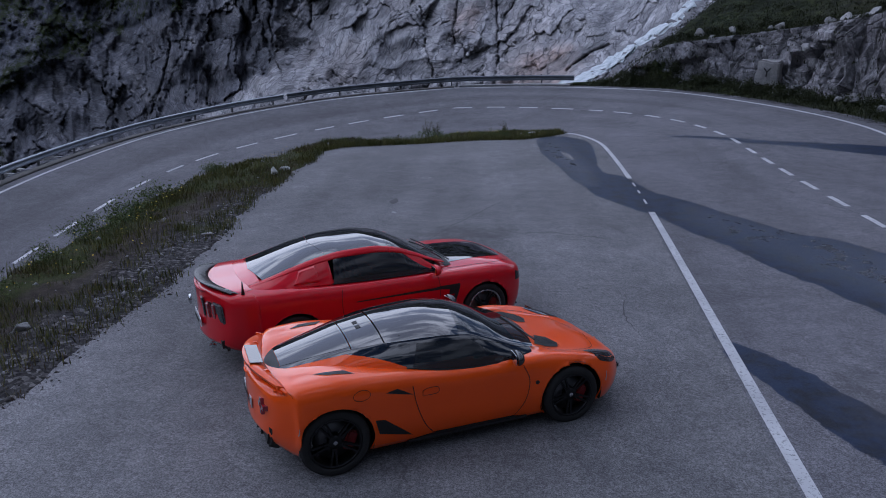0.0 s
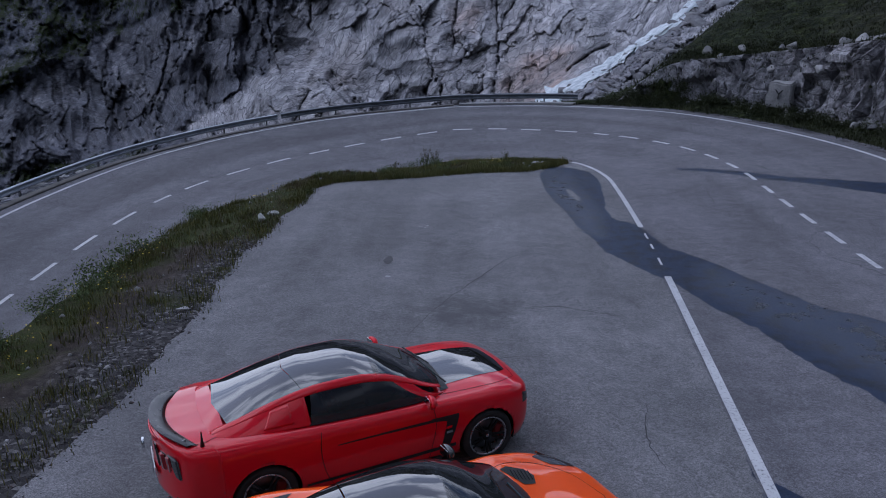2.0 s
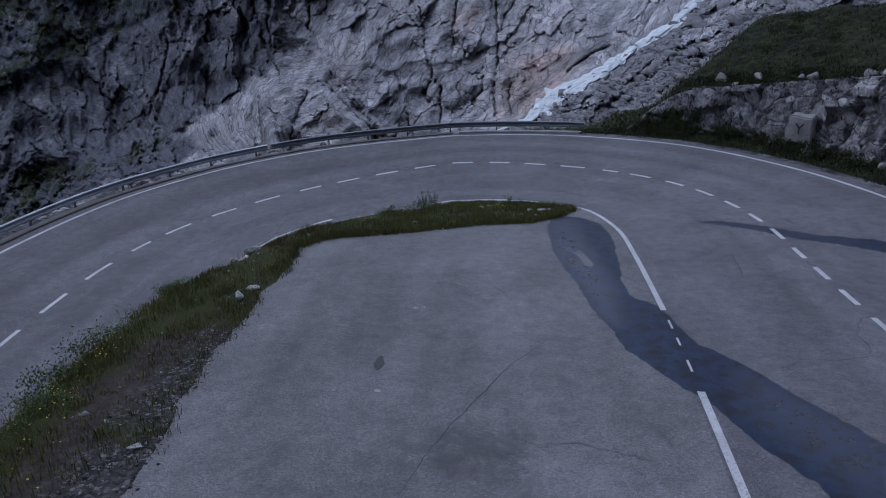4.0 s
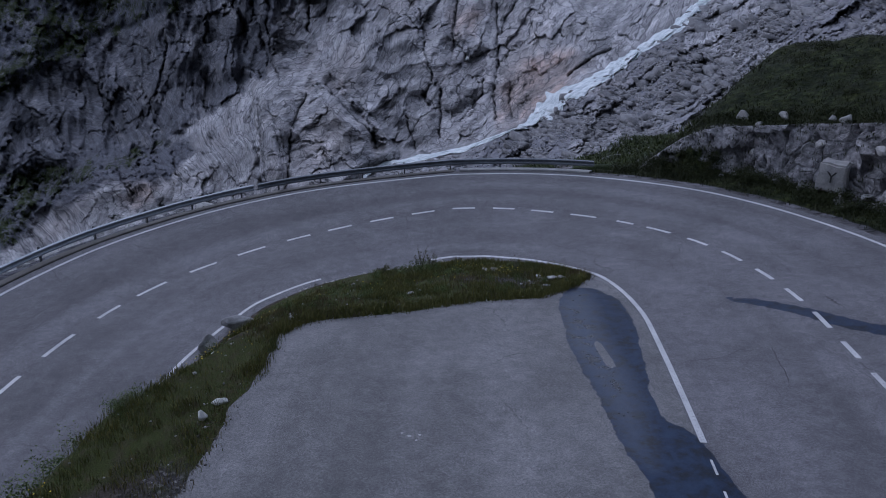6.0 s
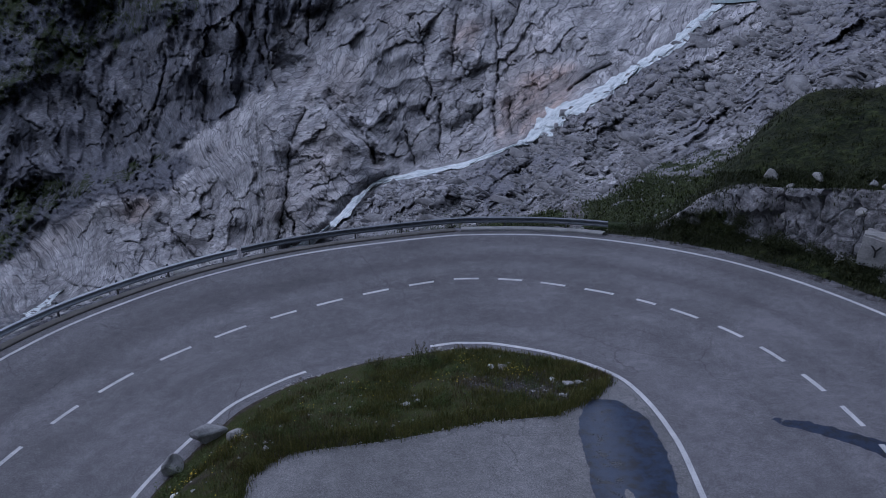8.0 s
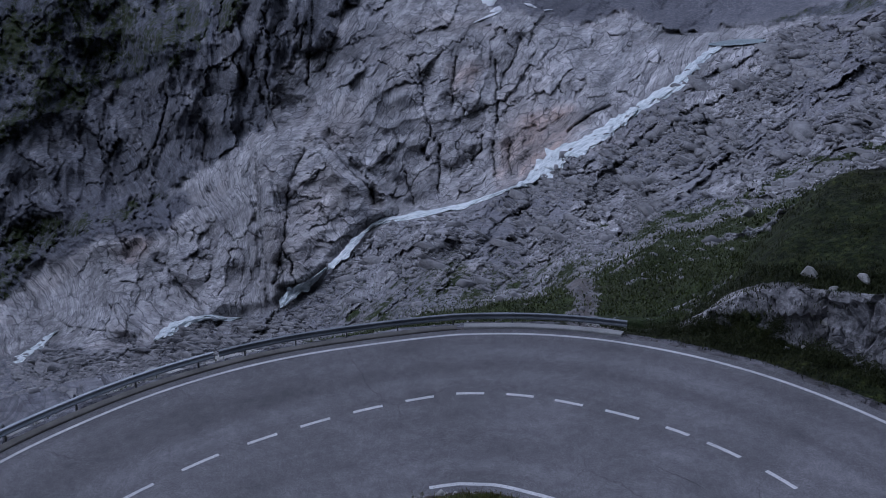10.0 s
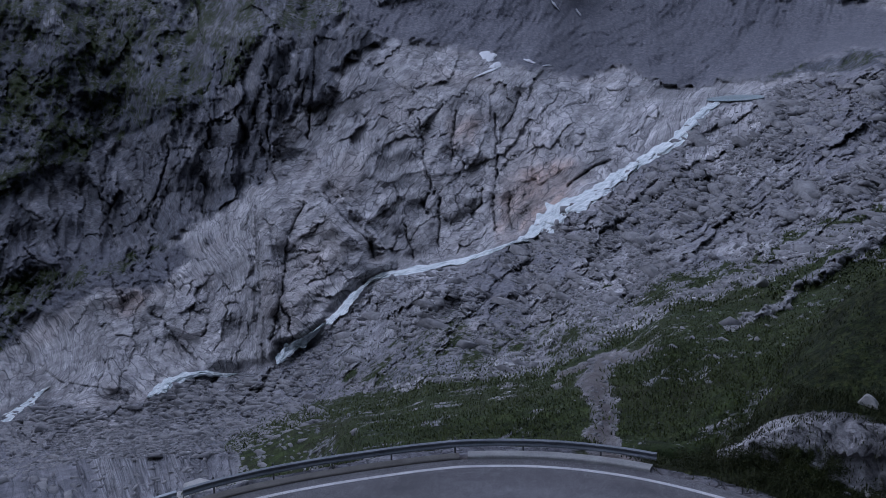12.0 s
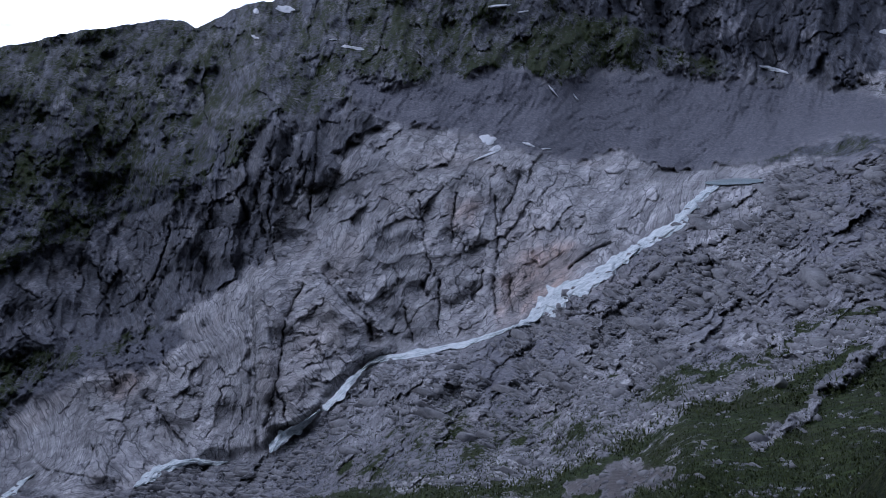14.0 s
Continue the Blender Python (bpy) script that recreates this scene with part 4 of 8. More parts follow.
for _ in range(4):
    logd[:, 1:-1] = (logd[:, :-2] + 2 * logd[:, 1:-1] + logd[:, 2:]) / 4
B = np.repeat(bearing[:, None], N_E, 1)
E = elev
wob = value_noise(B * 0.25, E * 0.25, 4, seed=31)

STREAM = [(-36.8, -18.4), (-34.5, -17.5), (-31.5, -19.2), (-27.1, -19.3), (-25.9, -18.5), (-23.5, -18.1), (-20.6, -18.5), (-17.7, -18.2), (-16.3, -17.3), (-15.0, -17.0), (-13.7, -16.1),
          (-11.8, -14.1), (-10.0, -12.8), (-8.2, -12.1), (-5.1, -11.7), (-1.9, -11.1), (0.4, -10.3), (2.6, -9.5), (3.7, -8.4), (5.1, -7.1), (7.9, -6.1), (9.4, -5.0), (10.9, -3.9),
          (12.6, -2.7), (14.6, -1.7), (15.8, -0.6), (17.2, 0.4)]
stream_e = np.interp(B, *zip(*STREAM))
hill = np.clip((stream_e - E) / 0.8 + 0.3, 0, 1)
hill = np.where(B > 17.2, np.clip((np.interp(B, (17.2, 22, 25, 28, 60), (0.6, 2.0, 2.7, 3.5, 5)) - E) / 0.8, 0, 1), hill)
wB = B + wob * 1.1 + value_noise(B * 1.6, E * 1.6, 4, 0.6, seed=38) * 0.5
wE = E + value_noise(B * 0.25, E * 0.25, 4, seed=32) * 0.8 + value_noise(B * 1.6, E * 1.6, 4, 0.6, seed=39) * 0.4
slab_z = inside(wB, wE, [(-40, -16), (-35.2, -13.7), (-31.6, -11.3), (-27.9, -9.7), (-23.6, -7.0), (-18.3, -5.2), (-16.2, -3.6), (-15.8, -0.1), (-12.0, 2.0), (-9.5, 4.9), (-5, 6.4), (0.3, 5.3),
                         (8, 3.8), (12, 3.0), (18, 1.6), (60, 4), (60, -40), (-60, -40)], 0.25)
crag = inside(wB, wE, [(-36, -9.5), (-31, -9.0), (-24, -7.4), (-16.2, -4.6), (-14.5, -0.1), (-12, 2.0), (-7.5, 5), (-6.8, 7), (-9.6, 8.2), (-13.6, 7.5), (-17, 6.5), (-19.5, 3.0), (-25.5, 0.8), (-29, -1.2), (-33, -3.5), (-38, -6)], 0.5)
moraine = inside(wB, wE, [(-10.9, 10.0), (-3.0, 9.5), (6.5, 9.5), (14.7, 8.5), (24.0, 7.3), (32.0, 5.7), (32, 3.4), (25.8, 3.7), (18.6, 1.7), (12.7, 2.9), (2.1, 4.1), (-5.8, 5.5), (-9.2, 7.9)], 0.35)
wall_e = inside(wB, wE, [(9.5, 13.2), (14.0, 10.6), (18.6, 8.4), (24, 7.6), (60, 7), (60, 30), (4, 30), (6, 15)], 0.4)
lean_n = B * 1.1 + E * 0.4
west_dark = (1 - slab_z) * (1 - moraine) * (1 - wall_e)
cliff = np.clip(west_dark * 0.95 + wall_e * 0.85 + 0.12 * (1 - hill), 0, 1)
cliff = np.clip(cliff - 0.12 * crag - 0.10 * west_dark * np.clip((E - 4) / 5, 0, 1) - 0.25 * (west_dark + wall_e) * np.clip(value_noise(lean_n, E * 0.9, 5, 0.65, seed=64) * 1.6 - 0.1, 0, 1), 0, 1)
turf = west_dark * (1 - crag) * 0.50 + crag * 0.14
turf = np.maximum(turf, 0.6 * inside(wB, wE, [(0.5, 9.8), (2.3, 12.6), (5.7, 13.6), (9.9, 12.9), (14.0, 10.9), (18.6, 8.8)], 0.4))
meadow = inside(wB, wE, [(-22, -23.4), (-14, -21.6), (-8, -20.9), (-3.1, -20.6), (1.4, -21.3), (5.9, -20.2), (10.3, -18.1), (16.5, -14.9), (22.3, -12.2), (34, -7.5), (36, -34), (-22, -34)], 0.6)
strip_m = np.clip(1 - along(wB, wE, [(12.2, -14.6), (14.5, -13.6), (18.5, -12.2), (23.0, -9.6), (28.1, -7.3), (33, -5.0)]) / 0.75, 0, 1) * np.clip((B - 9) / 3, 0, 1)
turf = np.maximum(turf, np.clip(0.74 * meadow + 0.75 * strip_m, 0, 1))
turf = np.maximum(turf, hill * 0.40 * np.clip((-13.5 - E) / 4, 0, 1) * np.clip((B + 18) / 8, 0, 1))
for pb, pe, pr, ph in ((13.6, -14.6, 2.6, 0.75), (17.0, -13.4, 2.2, 0.55), (6.8, -17.8, 1.5, 0.9), (2.2, -18.6, 1.2, 0.5), (-1.5, -19.4, 1.8, 0.8), (-11.5, -19.8, 1.2, 0.5), (9.6, -13.6, 1.2, 0.25), (27.0, -9.3, 2.0, 0.35)):
    db, de = B - pb, E - pe
    pu, pv = db * 0.90 + de * 0.43, de * 0.90 - db * 0.43
    turf = np.maximum(turf, 0.78 * np.exp(-((pu / pr) ** 2 + (pv / ph) ** 2)) * hill)
outcrop = np.clip(1.25 - along(wB, wE, [(19.6, -18.4), (20.8, -16.8), (22.3, -15.7), (23.7, -14.8), (25.1, -13.3), (26.5, -12.1), (28.1, -10.1), (32, -7.5)]) / 0.62, 0, 1) * np.clip((B - 19) / 1, 0, 1)
turf = turf * (1 - outcrop)
scree_band = np.clip(1.3 - along(wB, wE, [(-7.7, -21.6), (-0.9, -21.5), (3.7, -20.2), (9.4, -18.0), (14.5, -15.5), (19.3, -12.9), (24.1, -10.8), (28.1, -8.8), (33, -6.6)]) / 0.42, 0, 1)
turf = turf * (1 - 0.9 * scree_band)
scree = np.clip(np.maximum(np.maximum(moraine * 0.95, scree_band * 0.8), hill * np.clip(0.55 + wob * 0.9, 0, 1) * 0.75), 0, 1)
west_scree = inside(wB, wE, [(-40, -15), (-33, -12.6), (-27, -11.0), (-23, -9.6), (-24, -8.0), (-32, -7.4), (-40, -9)], 0.4)
scree = np.maximum(scree, west_scree * 0.45)
cliff = np.maximum(cliff, west_scree * 0.95)

# direction of the rock's grain in the camera's view: bearing, elevation and angle of the slabs
GRAIN = [(25.8, -4.4, 33), (18.5, -3.2, 35), (14.6, -9.0, 30), (6.1, -10.8, 38), (6.0, -15.1, 46), (-3.0, -17.5, 48), (12.4, -14.9, 38), (-9.7, -15.6, 40), (-14.3, -20.5, 45), (25.8, -12.1, 35),
         (-22.3, -11.6, 58), (-30.1, -13.4, 60), (-26.5, -16.3, 40), (-32.1, -17.3, 60), (-13.3, -6.7, 12), (-14.4, -12.3, 25), (-16.8, -10.0, 2), (-11.3, -12.0, 45), (-11.2, -8.6, -15), (-7.0, -3.9, 20)]
GRAIN += [(-2.5, -1.8, 55), (-0.4, -6.3, 45), (4.1, -1.2, 50), (6.2, -6.5, 43), (10.6, 0.8, 35), (12.6, -2.2, 45), (2.0, 2.4, 25), (-3.3, 1.7, 25), (-9.1, -0.8, 28), (-11.1, 4.1, 70), (-8.5, 2.7, 42),
          (-14.6, 2.0, 75), (-16.4, -1.4, 82), (-12.7, -2.4, 40), (-26.2, -4.2, 70), (-31.3, -4.7, 78), (-22.0, -5.4, 70), (-19.8, -1.2, 75), (-27.0, 9.0, 62), (-31.1, -0.8, 60), (-10.8, 12.1, 75)]
GRAIN += [(14.8, 11.7, 80), (25.7, 9.7, 80), (2.1, 6.7, 60), (10.6, 5.0, 20)]
wsum, gc, gs = 0.0, 0.0, 0.0
for pb, pe, pa in GRAIN:
    w = 1.0 / ((B - pb) ** 2 + (E - pe) ** 2 + 0.6) ** 1.7
    gc, gs, wsum = gc + w * math.cos(radians(pa)), gs + w * math.sin(radians(pa)), wsum + w
ang = np.arctan2(gs, gc) + 0.30 * value_noise(B * 0.35, E * 0.35, 3, seed=33)


def flow(fields, reach, step=2.0):
    """Noise fields drawn out along the grain: each is averaged over its own reach of steps to both sides."""
    nu, nv = B.shape
    di, dj = (step * np.cos(ang)).astype(np.float32), (step * 1.1 * np.sin(ang)).astype(np.float32)
    out = [f.copy() for f in fields]
    for sign in (1, -1):
        pi, pj = np.meshgrid(np.arange(nu, dtype=np.float32), np.arange(nv, dtype=np.float32), indexing="ij")
        ii, jj = pi.astype(int), pj.astype(int)
        for k in range(1, max(reach) + 1):
            pi, pj = pi + sign * di[ii, jj], pj + sign * dj[ii, jj]
            ii, jj = np.clip(np.rint(pi), 0, nu - 1).astype(int), np.clip(np.rint(pj), 0, nv - 1).astype(int)
            for f, o, r in zip(fields, out, reach):
                if k <= r:
                    o += f[ii, jj] * (1 - k / (r + 1)) ** 0.5
    soft = []
    for o in out:
        o[1:-1, 1:-1] = (4 * o[1:-1, 1:-1] + o[:-2, 1:-1] + o[2:, 1:-1] + o[1:-1, :-2] + o[1:-1, 2:]) / 8
        soft.append((o - o[60:-60].mean()) / o[60:-60].std())
    return soft


kx = value_noise(B * 0.5, E * 0.5, 5, 0.6, seed=41)
ky = value_noise(B * 0.5, E * 0.5, 5, 0.6, seed=42)
fx = value_noise(B * 2.6, E * 2.6, 4, 0.6, seed=43)
rough = value_noise(B * 3.1, E * 3.1, 5, 0.6, seed=45)
grit = value_noise(B * 9.0, E * 9.0, 4, 0.6, seed=55)
F1, F2, F3 = flow([value_noise(B * 0.8, E * 0.8, 2, seed=34), value_noise(B * 2.2, E * 2.2, 2, seed=35), value_noise(B * 5.5, E * 5.5, 2, seed=36)], (7, 5, 4))
broken = np.clip(0.45 + 1.3 * value_noise(B * 0.30 + E * 0.1, E * 0.5 - B * 0.2, 4, seed=59), 0, 1)
broken = np.maximum(broken, scree_band)

# joints and cave mouths that cut the face
GULLIES = [[(-18.0, -5.6), (-18.1, -9.0), (-18.2, -12.4), (-18.1, -14.9), (-18.3, -18.1)], [(-14.1, -6.0), (-15.0, -7.1), (-15.7, -8.7), (-16.0, -10.4), (-16.6, -12.9), (-17.2, -15.2), (-17.7, -16.6)],
           [(-16.7, -13.8), (-16.1, -14.9), (-15.9, -16.5)], [(-17.5, 1.2), (-17.1, -0.9), (-16.6, -2.7), (-16.2, -4.4)], [(-12.7, -5.2), (-11.5, -6.8), (-10.6, -8.1), (-9.6, -9.1), (-9.1, -10.6)],
           [(-5.0, 0.2), (-4.8, -1.8), (-4.7, -3.1), (-4.1, -5.8)], [(-2.2, 0.6), (-2.4, -1.4), (-2.6, -3.2)], [(1.0, 0.3), (1.0, -3.7), (0.6, -6.4), (0.8, -8.8)], [(2.9, 1.9), (2.5, 0.6), (1.7, -0.6), (1.2, -2.0)]]
GULLIES += [[(-4.5, -5.7), (-5.0, -6.4), (-4.6, -7.3)], [(-0.2, -5.5), (-0.3, -6.6), (-1.1, -7.4)], [(-3.7, -6.2), (-3.7, -8.0), (-3.9, -10.0)],
            [(-6.5, -8.1), (-6.2, -9.7), (-5.9, -10.8)], [(-26.1, -13.2), (-25.4, -14.1), (-24.8, -15.3), (-23.4, -17.1)], [(-24.6, -9.3), (-24.7, -10.9), (-24.4, -11.6)], [(-28.7, -9.6), (-28.4, -10.9), (-27.9, -12.2)],
            [(-22.4, -13.5), (-22.2, -14.5), (-22.7, -15.4)], [(1.9, -6.4), (1.8, -7.5), (2.1, -8.8)]]
GULLIES += [[(12.6, -1.6), (11.7, -3.0), (10.5, -2.4)], [(9.7, -3.5), (8.4, -4.0), (6.5, -5.4)], [(25.8, 3.3), (24.7, 0.3), (22.3, -1.8)], [(-12.7, 6.5), (-13.0, 2.9), (-13.7, -1.0)], [(-10.6, 4.5), (-11.1, 2.8), (-12.3, 0.2)],
            [(-23.7, -1.1), (-24.3, -3.5), (-26.0, -6.7)], [(-27.9, -1.7), (-28.5, -4.9), (-27.9, -8.2)], [(-16.5, 4.5), (-16.1, 2.8), (-16.6, -0.4), (-16.4, -2.7)]]
cut = np.full(B.shape, 9.0)
for line in GULLIES:
    cut = np.minimum(cut, along(B + fx * 0.16 + kx * 0.1, E + fx * 0.10, line))
gully = np.exp(-(cut / 0.10) ** 2) * np.clip(0.9 + 0.7 * rough, 0.25, 1)
gully_w = np.exp(-(cut / 0.6) ** 2)

trench = np.exp(-(along(B + fx * 0.1, E + fx * 0.1, [(-12.4, -5.1), (-11.0, -6.9), (-9.6, -8.6), (-8.9, -10.4)]) / 0.45) ** 2) + 0.8 * np.exp(-(along(B, E, [(-18.4, -4.6), (-18.4, -9), (-18.5, -16)]) / 0.35) ** 2)
# the great rounded forms: a domed buttress, the slab beside it, a boulder in the gorge
DOME = [(-17.9, -6.5), (-16.6, -5.2), (-13.2, -5.1), (-11.5, -7.0), (-9.4, -9.5), (-8.5, -11.1), (-10.0, -12.5), (-11.8, -14.1), (-13.7, -16.3), (-15.5, -17.0), (-17.6, -17.8), (-18.1, -14.1)]
SLAB = [(-33.3, -14.4), (-31.3, -10.9), (-28.0, -9.4), (-24.0, -6.9), (-18.3, -5.2), (-18.1, -9.9), (-18.1, -14.1), (-18.3, -18.1), (-23.4, -17.3), (-27.0, -18.1), (-32.0, -16.2)]
forms = 0.0
for poly, soft, depth in ((DOME, 1.1, 0.075), (SLAB, 1.2, 0.04), ([(-32.4, -19.0), (-32.1, -17.6), (-30.6, -16.6), (-29.4, -17.7), (-29.3, -19.4)], 0.5, 0.05)):
    k = inside(B + kx * 0.25, E + ky * 0.25, poly, soft)
    forms = forms + depth * np.sqrt(np.clip(1 - (1 - k) ** 2, 0, 1))
# slabs between the joints, drawn out along the dip seen in each part of the mountain


def slab_set(dip, seed, sizes=((0.34, 0.66), (0.9, 1.8), (2.3, 4.6))):
    """Three sizes of tilted slab along a dip: heights and distances to their joints."""
    c, w = math.cos(radians(dip)), math.sin(radians(dip))
    u, v = B * c + E * w, E * c - B * w
    sets, last = [], 0.0
    for k, (a, d) in enumerate(sizes):
        h, j = facets(u * a + kx * 0.30 + fx * 0.06 * (k + 1) + last * 0.4, v * d + ky * 0.38 + fx * 0.08 * (k + 1), seed + k, 0.0, 0.06)
        sets.append((h, j))
        last = h
    return sets


def heights(sets, a1, a2, a3):
    """Relief of a set: slabs with their edges worn round and their joints sunk."""
    return sum(a * (h + 0.35 * np.exp(-j / 0.04)) for a, (h, j) in zip((a1, a2, a3), sets))


def joints(sets, g1, g2, g3):
    return np.maximum.reduce([g * np.exp(-(j / w) ** 2) for g, w, (h, j) in zip((g1, g2, g3), (0.05, 0.10, 0.16), sets)])


FACE, STEEP, FLAT, DIP = slab_set(42, 1), slab_set(72, 4), slab_set(12, 7), slab_set(37, 10, ((0.20, 0.62), (0.62, 2.0), (1.7, 5.0)))
h5, j5 = facets(B * 3.0 + fx * 0.5 - E * 0.8, E * 3.8 + fx * 0.5, 7, 0.0, 0.2)
h6, _ = facets((B + 0.3 * E) * 4.2 + fx * 0.4, E * 2.6 - B * 0.5 + kx, 9)
dome_m, slab_m = inside(B, E, DOME, 0.3), inside(B + kx * 0.5, E, SLAB, 0.8)
west_m = np.clip(slab_m + np.clip((-19 - B) / 2, 0, 1), 0, 1) * (1 - dome_m)
pick = lambda f: f(FACE) * (1 - dome_m) * (1 - west_m) + f(FLAT) * dome_m + f(STEEP) * west_m
worn = np.clip(0.55 + 1.1 * value_noise(B * 0.33, E * 0.33, 4, seed=68), 0.3, 1.2)
bulge = np.abs(value_noise(B * 0.20 + E * 0.05, E * 0.26 - B * 0.05, 3, 0.45, seed=69))
face_rel = (-forms + value_noise(B * 0.22, E * 0.2, 4, seed=46) * 0.030 + pick(lambda q: heights(q, 0.019 * worn, 0.0062 * worn, 0.0019 * worn)) + bulge * 0.045 + 0.0015 * F1 + 0.0006 * F2
            + 0.016 * gully + 0.012 * gully_w + 0.045 * trench)
crag_rel = value_noise(B * 0.5, E * 0.2, 4, seed=44) * 0.05 + heights(STEEP, 0.024, 0.008, 0.0022) + 0.010 * F1 + 0.005 * F2 + 0.0018 * F3 + 0.02 * gully
high_rel = value_noise(B * 0.30, E * 0.3, 5, 0.55, seed=47) * 0.06 + heights(STEEP, 0.014, 0.004, 0.0012) + 0.006 * F1 + 0.003 * F2 + 0.0012 * F3 + h6 * 0.002
crag_e = value_noise(B * 0.6, E * 0.2, 4, seed=64) * 0.06 + heights(STEEP, 0.035, 0.011, 0.003) + 0.003 * F2
high_rel = high_rel * (1 - wall_e) + crag_e * wall_e
# the near slope: slabs along the dip, rubble in the broken ground between
hill_rel = (heights(DIP, 0.040, 0.015, 0.0044) + 0.0016 * broken * h5 + 0.0040 * F1 + 0.0022 * F2 + 0.0006 * F3
            + value_noise(B * 0.5, E * 0.8, 4, seed=48) * 0.020 + 0.012 * gully)
outcrop_rel = outcrop * (0.05 - 0.012 * F2 - 0.004 * F3)
hill_rel = hill_rel * (1 - 0.85 * np.clip(turf * 1.4, 0, 1)) + grit * 0.0010 - outcrop_rel
mor_rel = h5 * 0.0030 + h6 * 0.0025 + value_noise(B * 0.5, E * 0.6, 4, seed=49) * 0.014 + grit * 0.0012 + 0.006 * F1 + 0.0015 * F3
rel = slab_z * face_rel + (1 - slab_z) * (crag * crag_rel + (1 - crag) * high_rel)
rel = rel * (1 - moraine) + mor_rel * moraine
rel = rel * (1 - hill) + hill_rel * hill
groove = np.exp(-(along(B, E, STREAM) / 0.6) ** 2)
rel = rel * (1 - 0.85 * groove) + 0.008 * groove
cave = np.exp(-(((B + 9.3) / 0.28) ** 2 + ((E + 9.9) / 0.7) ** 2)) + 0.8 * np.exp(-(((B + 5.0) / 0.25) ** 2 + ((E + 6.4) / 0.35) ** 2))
rel = rel + cave * 0.02 + west_scree * (h6 * 0.006 + h5 * 0.005)
cliff = np.clip(cliff + hill * (0.20 + 0.28 * broken + 0.16 * np.clip((-2 - B) / 8, 0, 1)) * (1 - outcrop), 0, 1)
cliff = np.clip(cliff + 0.30 * inside(wB, wE, [(-17.5, 5), (-9, 7), (-6.5, 4.5), (-8, 1.5), (-12.5, -1.5), (-13, -4), (-16.5, -4.5)], 0.8) * slab_z, 0, 1)
rel = rel * np.clip((np.exp(logd) - 22) / 40, 0.15, 1)
dist = np.exp(logd) * (1 + rel)
line = lambda f, at, w: np.exp(-((f - at) / w) ** 2)
gate = lambda sd, k: np.clip(value_noise(B * 0.6, E * 0.6, 4, seed=sd) * 2.2 + k, 0, 1)
grain_j = np.maximum(0.5 * line(F2, 0.9, 0.25) * gate(65, 0.2), 0.35 * np.clip(F3 - 1.4, 0, 1) * gate(66, 0.1))
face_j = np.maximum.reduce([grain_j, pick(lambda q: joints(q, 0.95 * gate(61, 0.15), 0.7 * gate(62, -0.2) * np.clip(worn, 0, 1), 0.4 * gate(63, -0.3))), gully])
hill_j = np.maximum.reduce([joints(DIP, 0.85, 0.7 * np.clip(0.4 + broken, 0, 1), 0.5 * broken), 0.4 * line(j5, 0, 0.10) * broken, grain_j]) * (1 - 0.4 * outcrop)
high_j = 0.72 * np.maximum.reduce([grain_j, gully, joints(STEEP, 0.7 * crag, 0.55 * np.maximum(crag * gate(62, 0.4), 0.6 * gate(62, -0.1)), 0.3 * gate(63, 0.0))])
# wet rock at the base, and cave and cavity shade painted as dark patches
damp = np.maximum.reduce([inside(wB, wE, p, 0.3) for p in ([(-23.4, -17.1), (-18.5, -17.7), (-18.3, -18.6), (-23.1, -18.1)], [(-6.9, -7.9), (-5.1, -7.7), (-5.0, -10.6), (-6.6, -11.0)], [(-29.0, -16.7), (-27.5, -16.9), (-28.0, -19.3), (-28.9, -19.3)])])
# the shade inside the caves is put into the joint colour too
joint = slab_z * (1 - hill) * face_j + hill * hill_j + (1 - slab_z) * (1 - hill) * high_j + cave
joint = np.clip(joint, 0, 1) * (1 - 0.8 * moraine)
warm = np.maximum.reduce([s * inside(wB, wE, p, 0.7) for s, p in ((1.0, [(1.7, -9.0), (1.8, -6.0), (4.5, -3.8), (7.9, -4.3), (6.6, -6.5), (3.9, -8.6)]), (1.0, [(-29.1, -9.2), (-28.1, -10.6), (-27.0, -12.3), (-27.8, -12.6), (-28.8, -10.9)]),
                                                                (0.7, [(-3.3, 0.4), (-1.1, 0.3), (-0.7, -1.5), (-3.0, -1.8)]))])
# lit stretch of the east wall: its light is put in as paler rock
lit_wall = inside(B, E, [(26.0, 5.2), (26.4, 7.8), (30, 7.6), (30, 5.0)], 0.1)
cliff = cliff * (1 - 0.7 * lit_wall)
rb, re = np.radians(B), np.radians(E)
MOUNT = np.stack([END_EYE[0] + dist * np.sin(rb), END_EYE[1] + dist * np.cos(rb), END_EYE[2] + dist * np.tan(re)], -1)
# the gorge falls away below the guardrail
MOUNT[..., 2] -= 8 * np.clip((65 - dist) / 30, 0, 1) * np.clip((-12 - B) / 5, 0, 1)
path_m = np.clip(1.5 - along(wB, wE, [(10.4, -31), (10.2, -27.3), (9.4, -25.2), (10.2, -22.8), (10.3, -20.8)]) / 1.15, 0, 1)
path_m = np.maximum(path_m, np.clip(1.5 - along(wB, wE, [(6.0, -21.9), (10.2, -21.0), (13.0, -20.5)]) / 0.45, 0, 1)) * hill
cell = pick(lambda q: 0.20 * q[0][0] + 0.12 * q[1][0] + 0.08 * q[2][0]) * slab_z * (1 - hill) + (0.30 * DIP[0][0] + 0.30 * DIP[1][0] + 0.25 * DIP[2][0]) * hill + (0.20 * STEEP[0][0] + 0.25 * STEEP[1][0] + 0.25 * STEEP[2][0]) * (1 - slab_z) * (1 - hill)
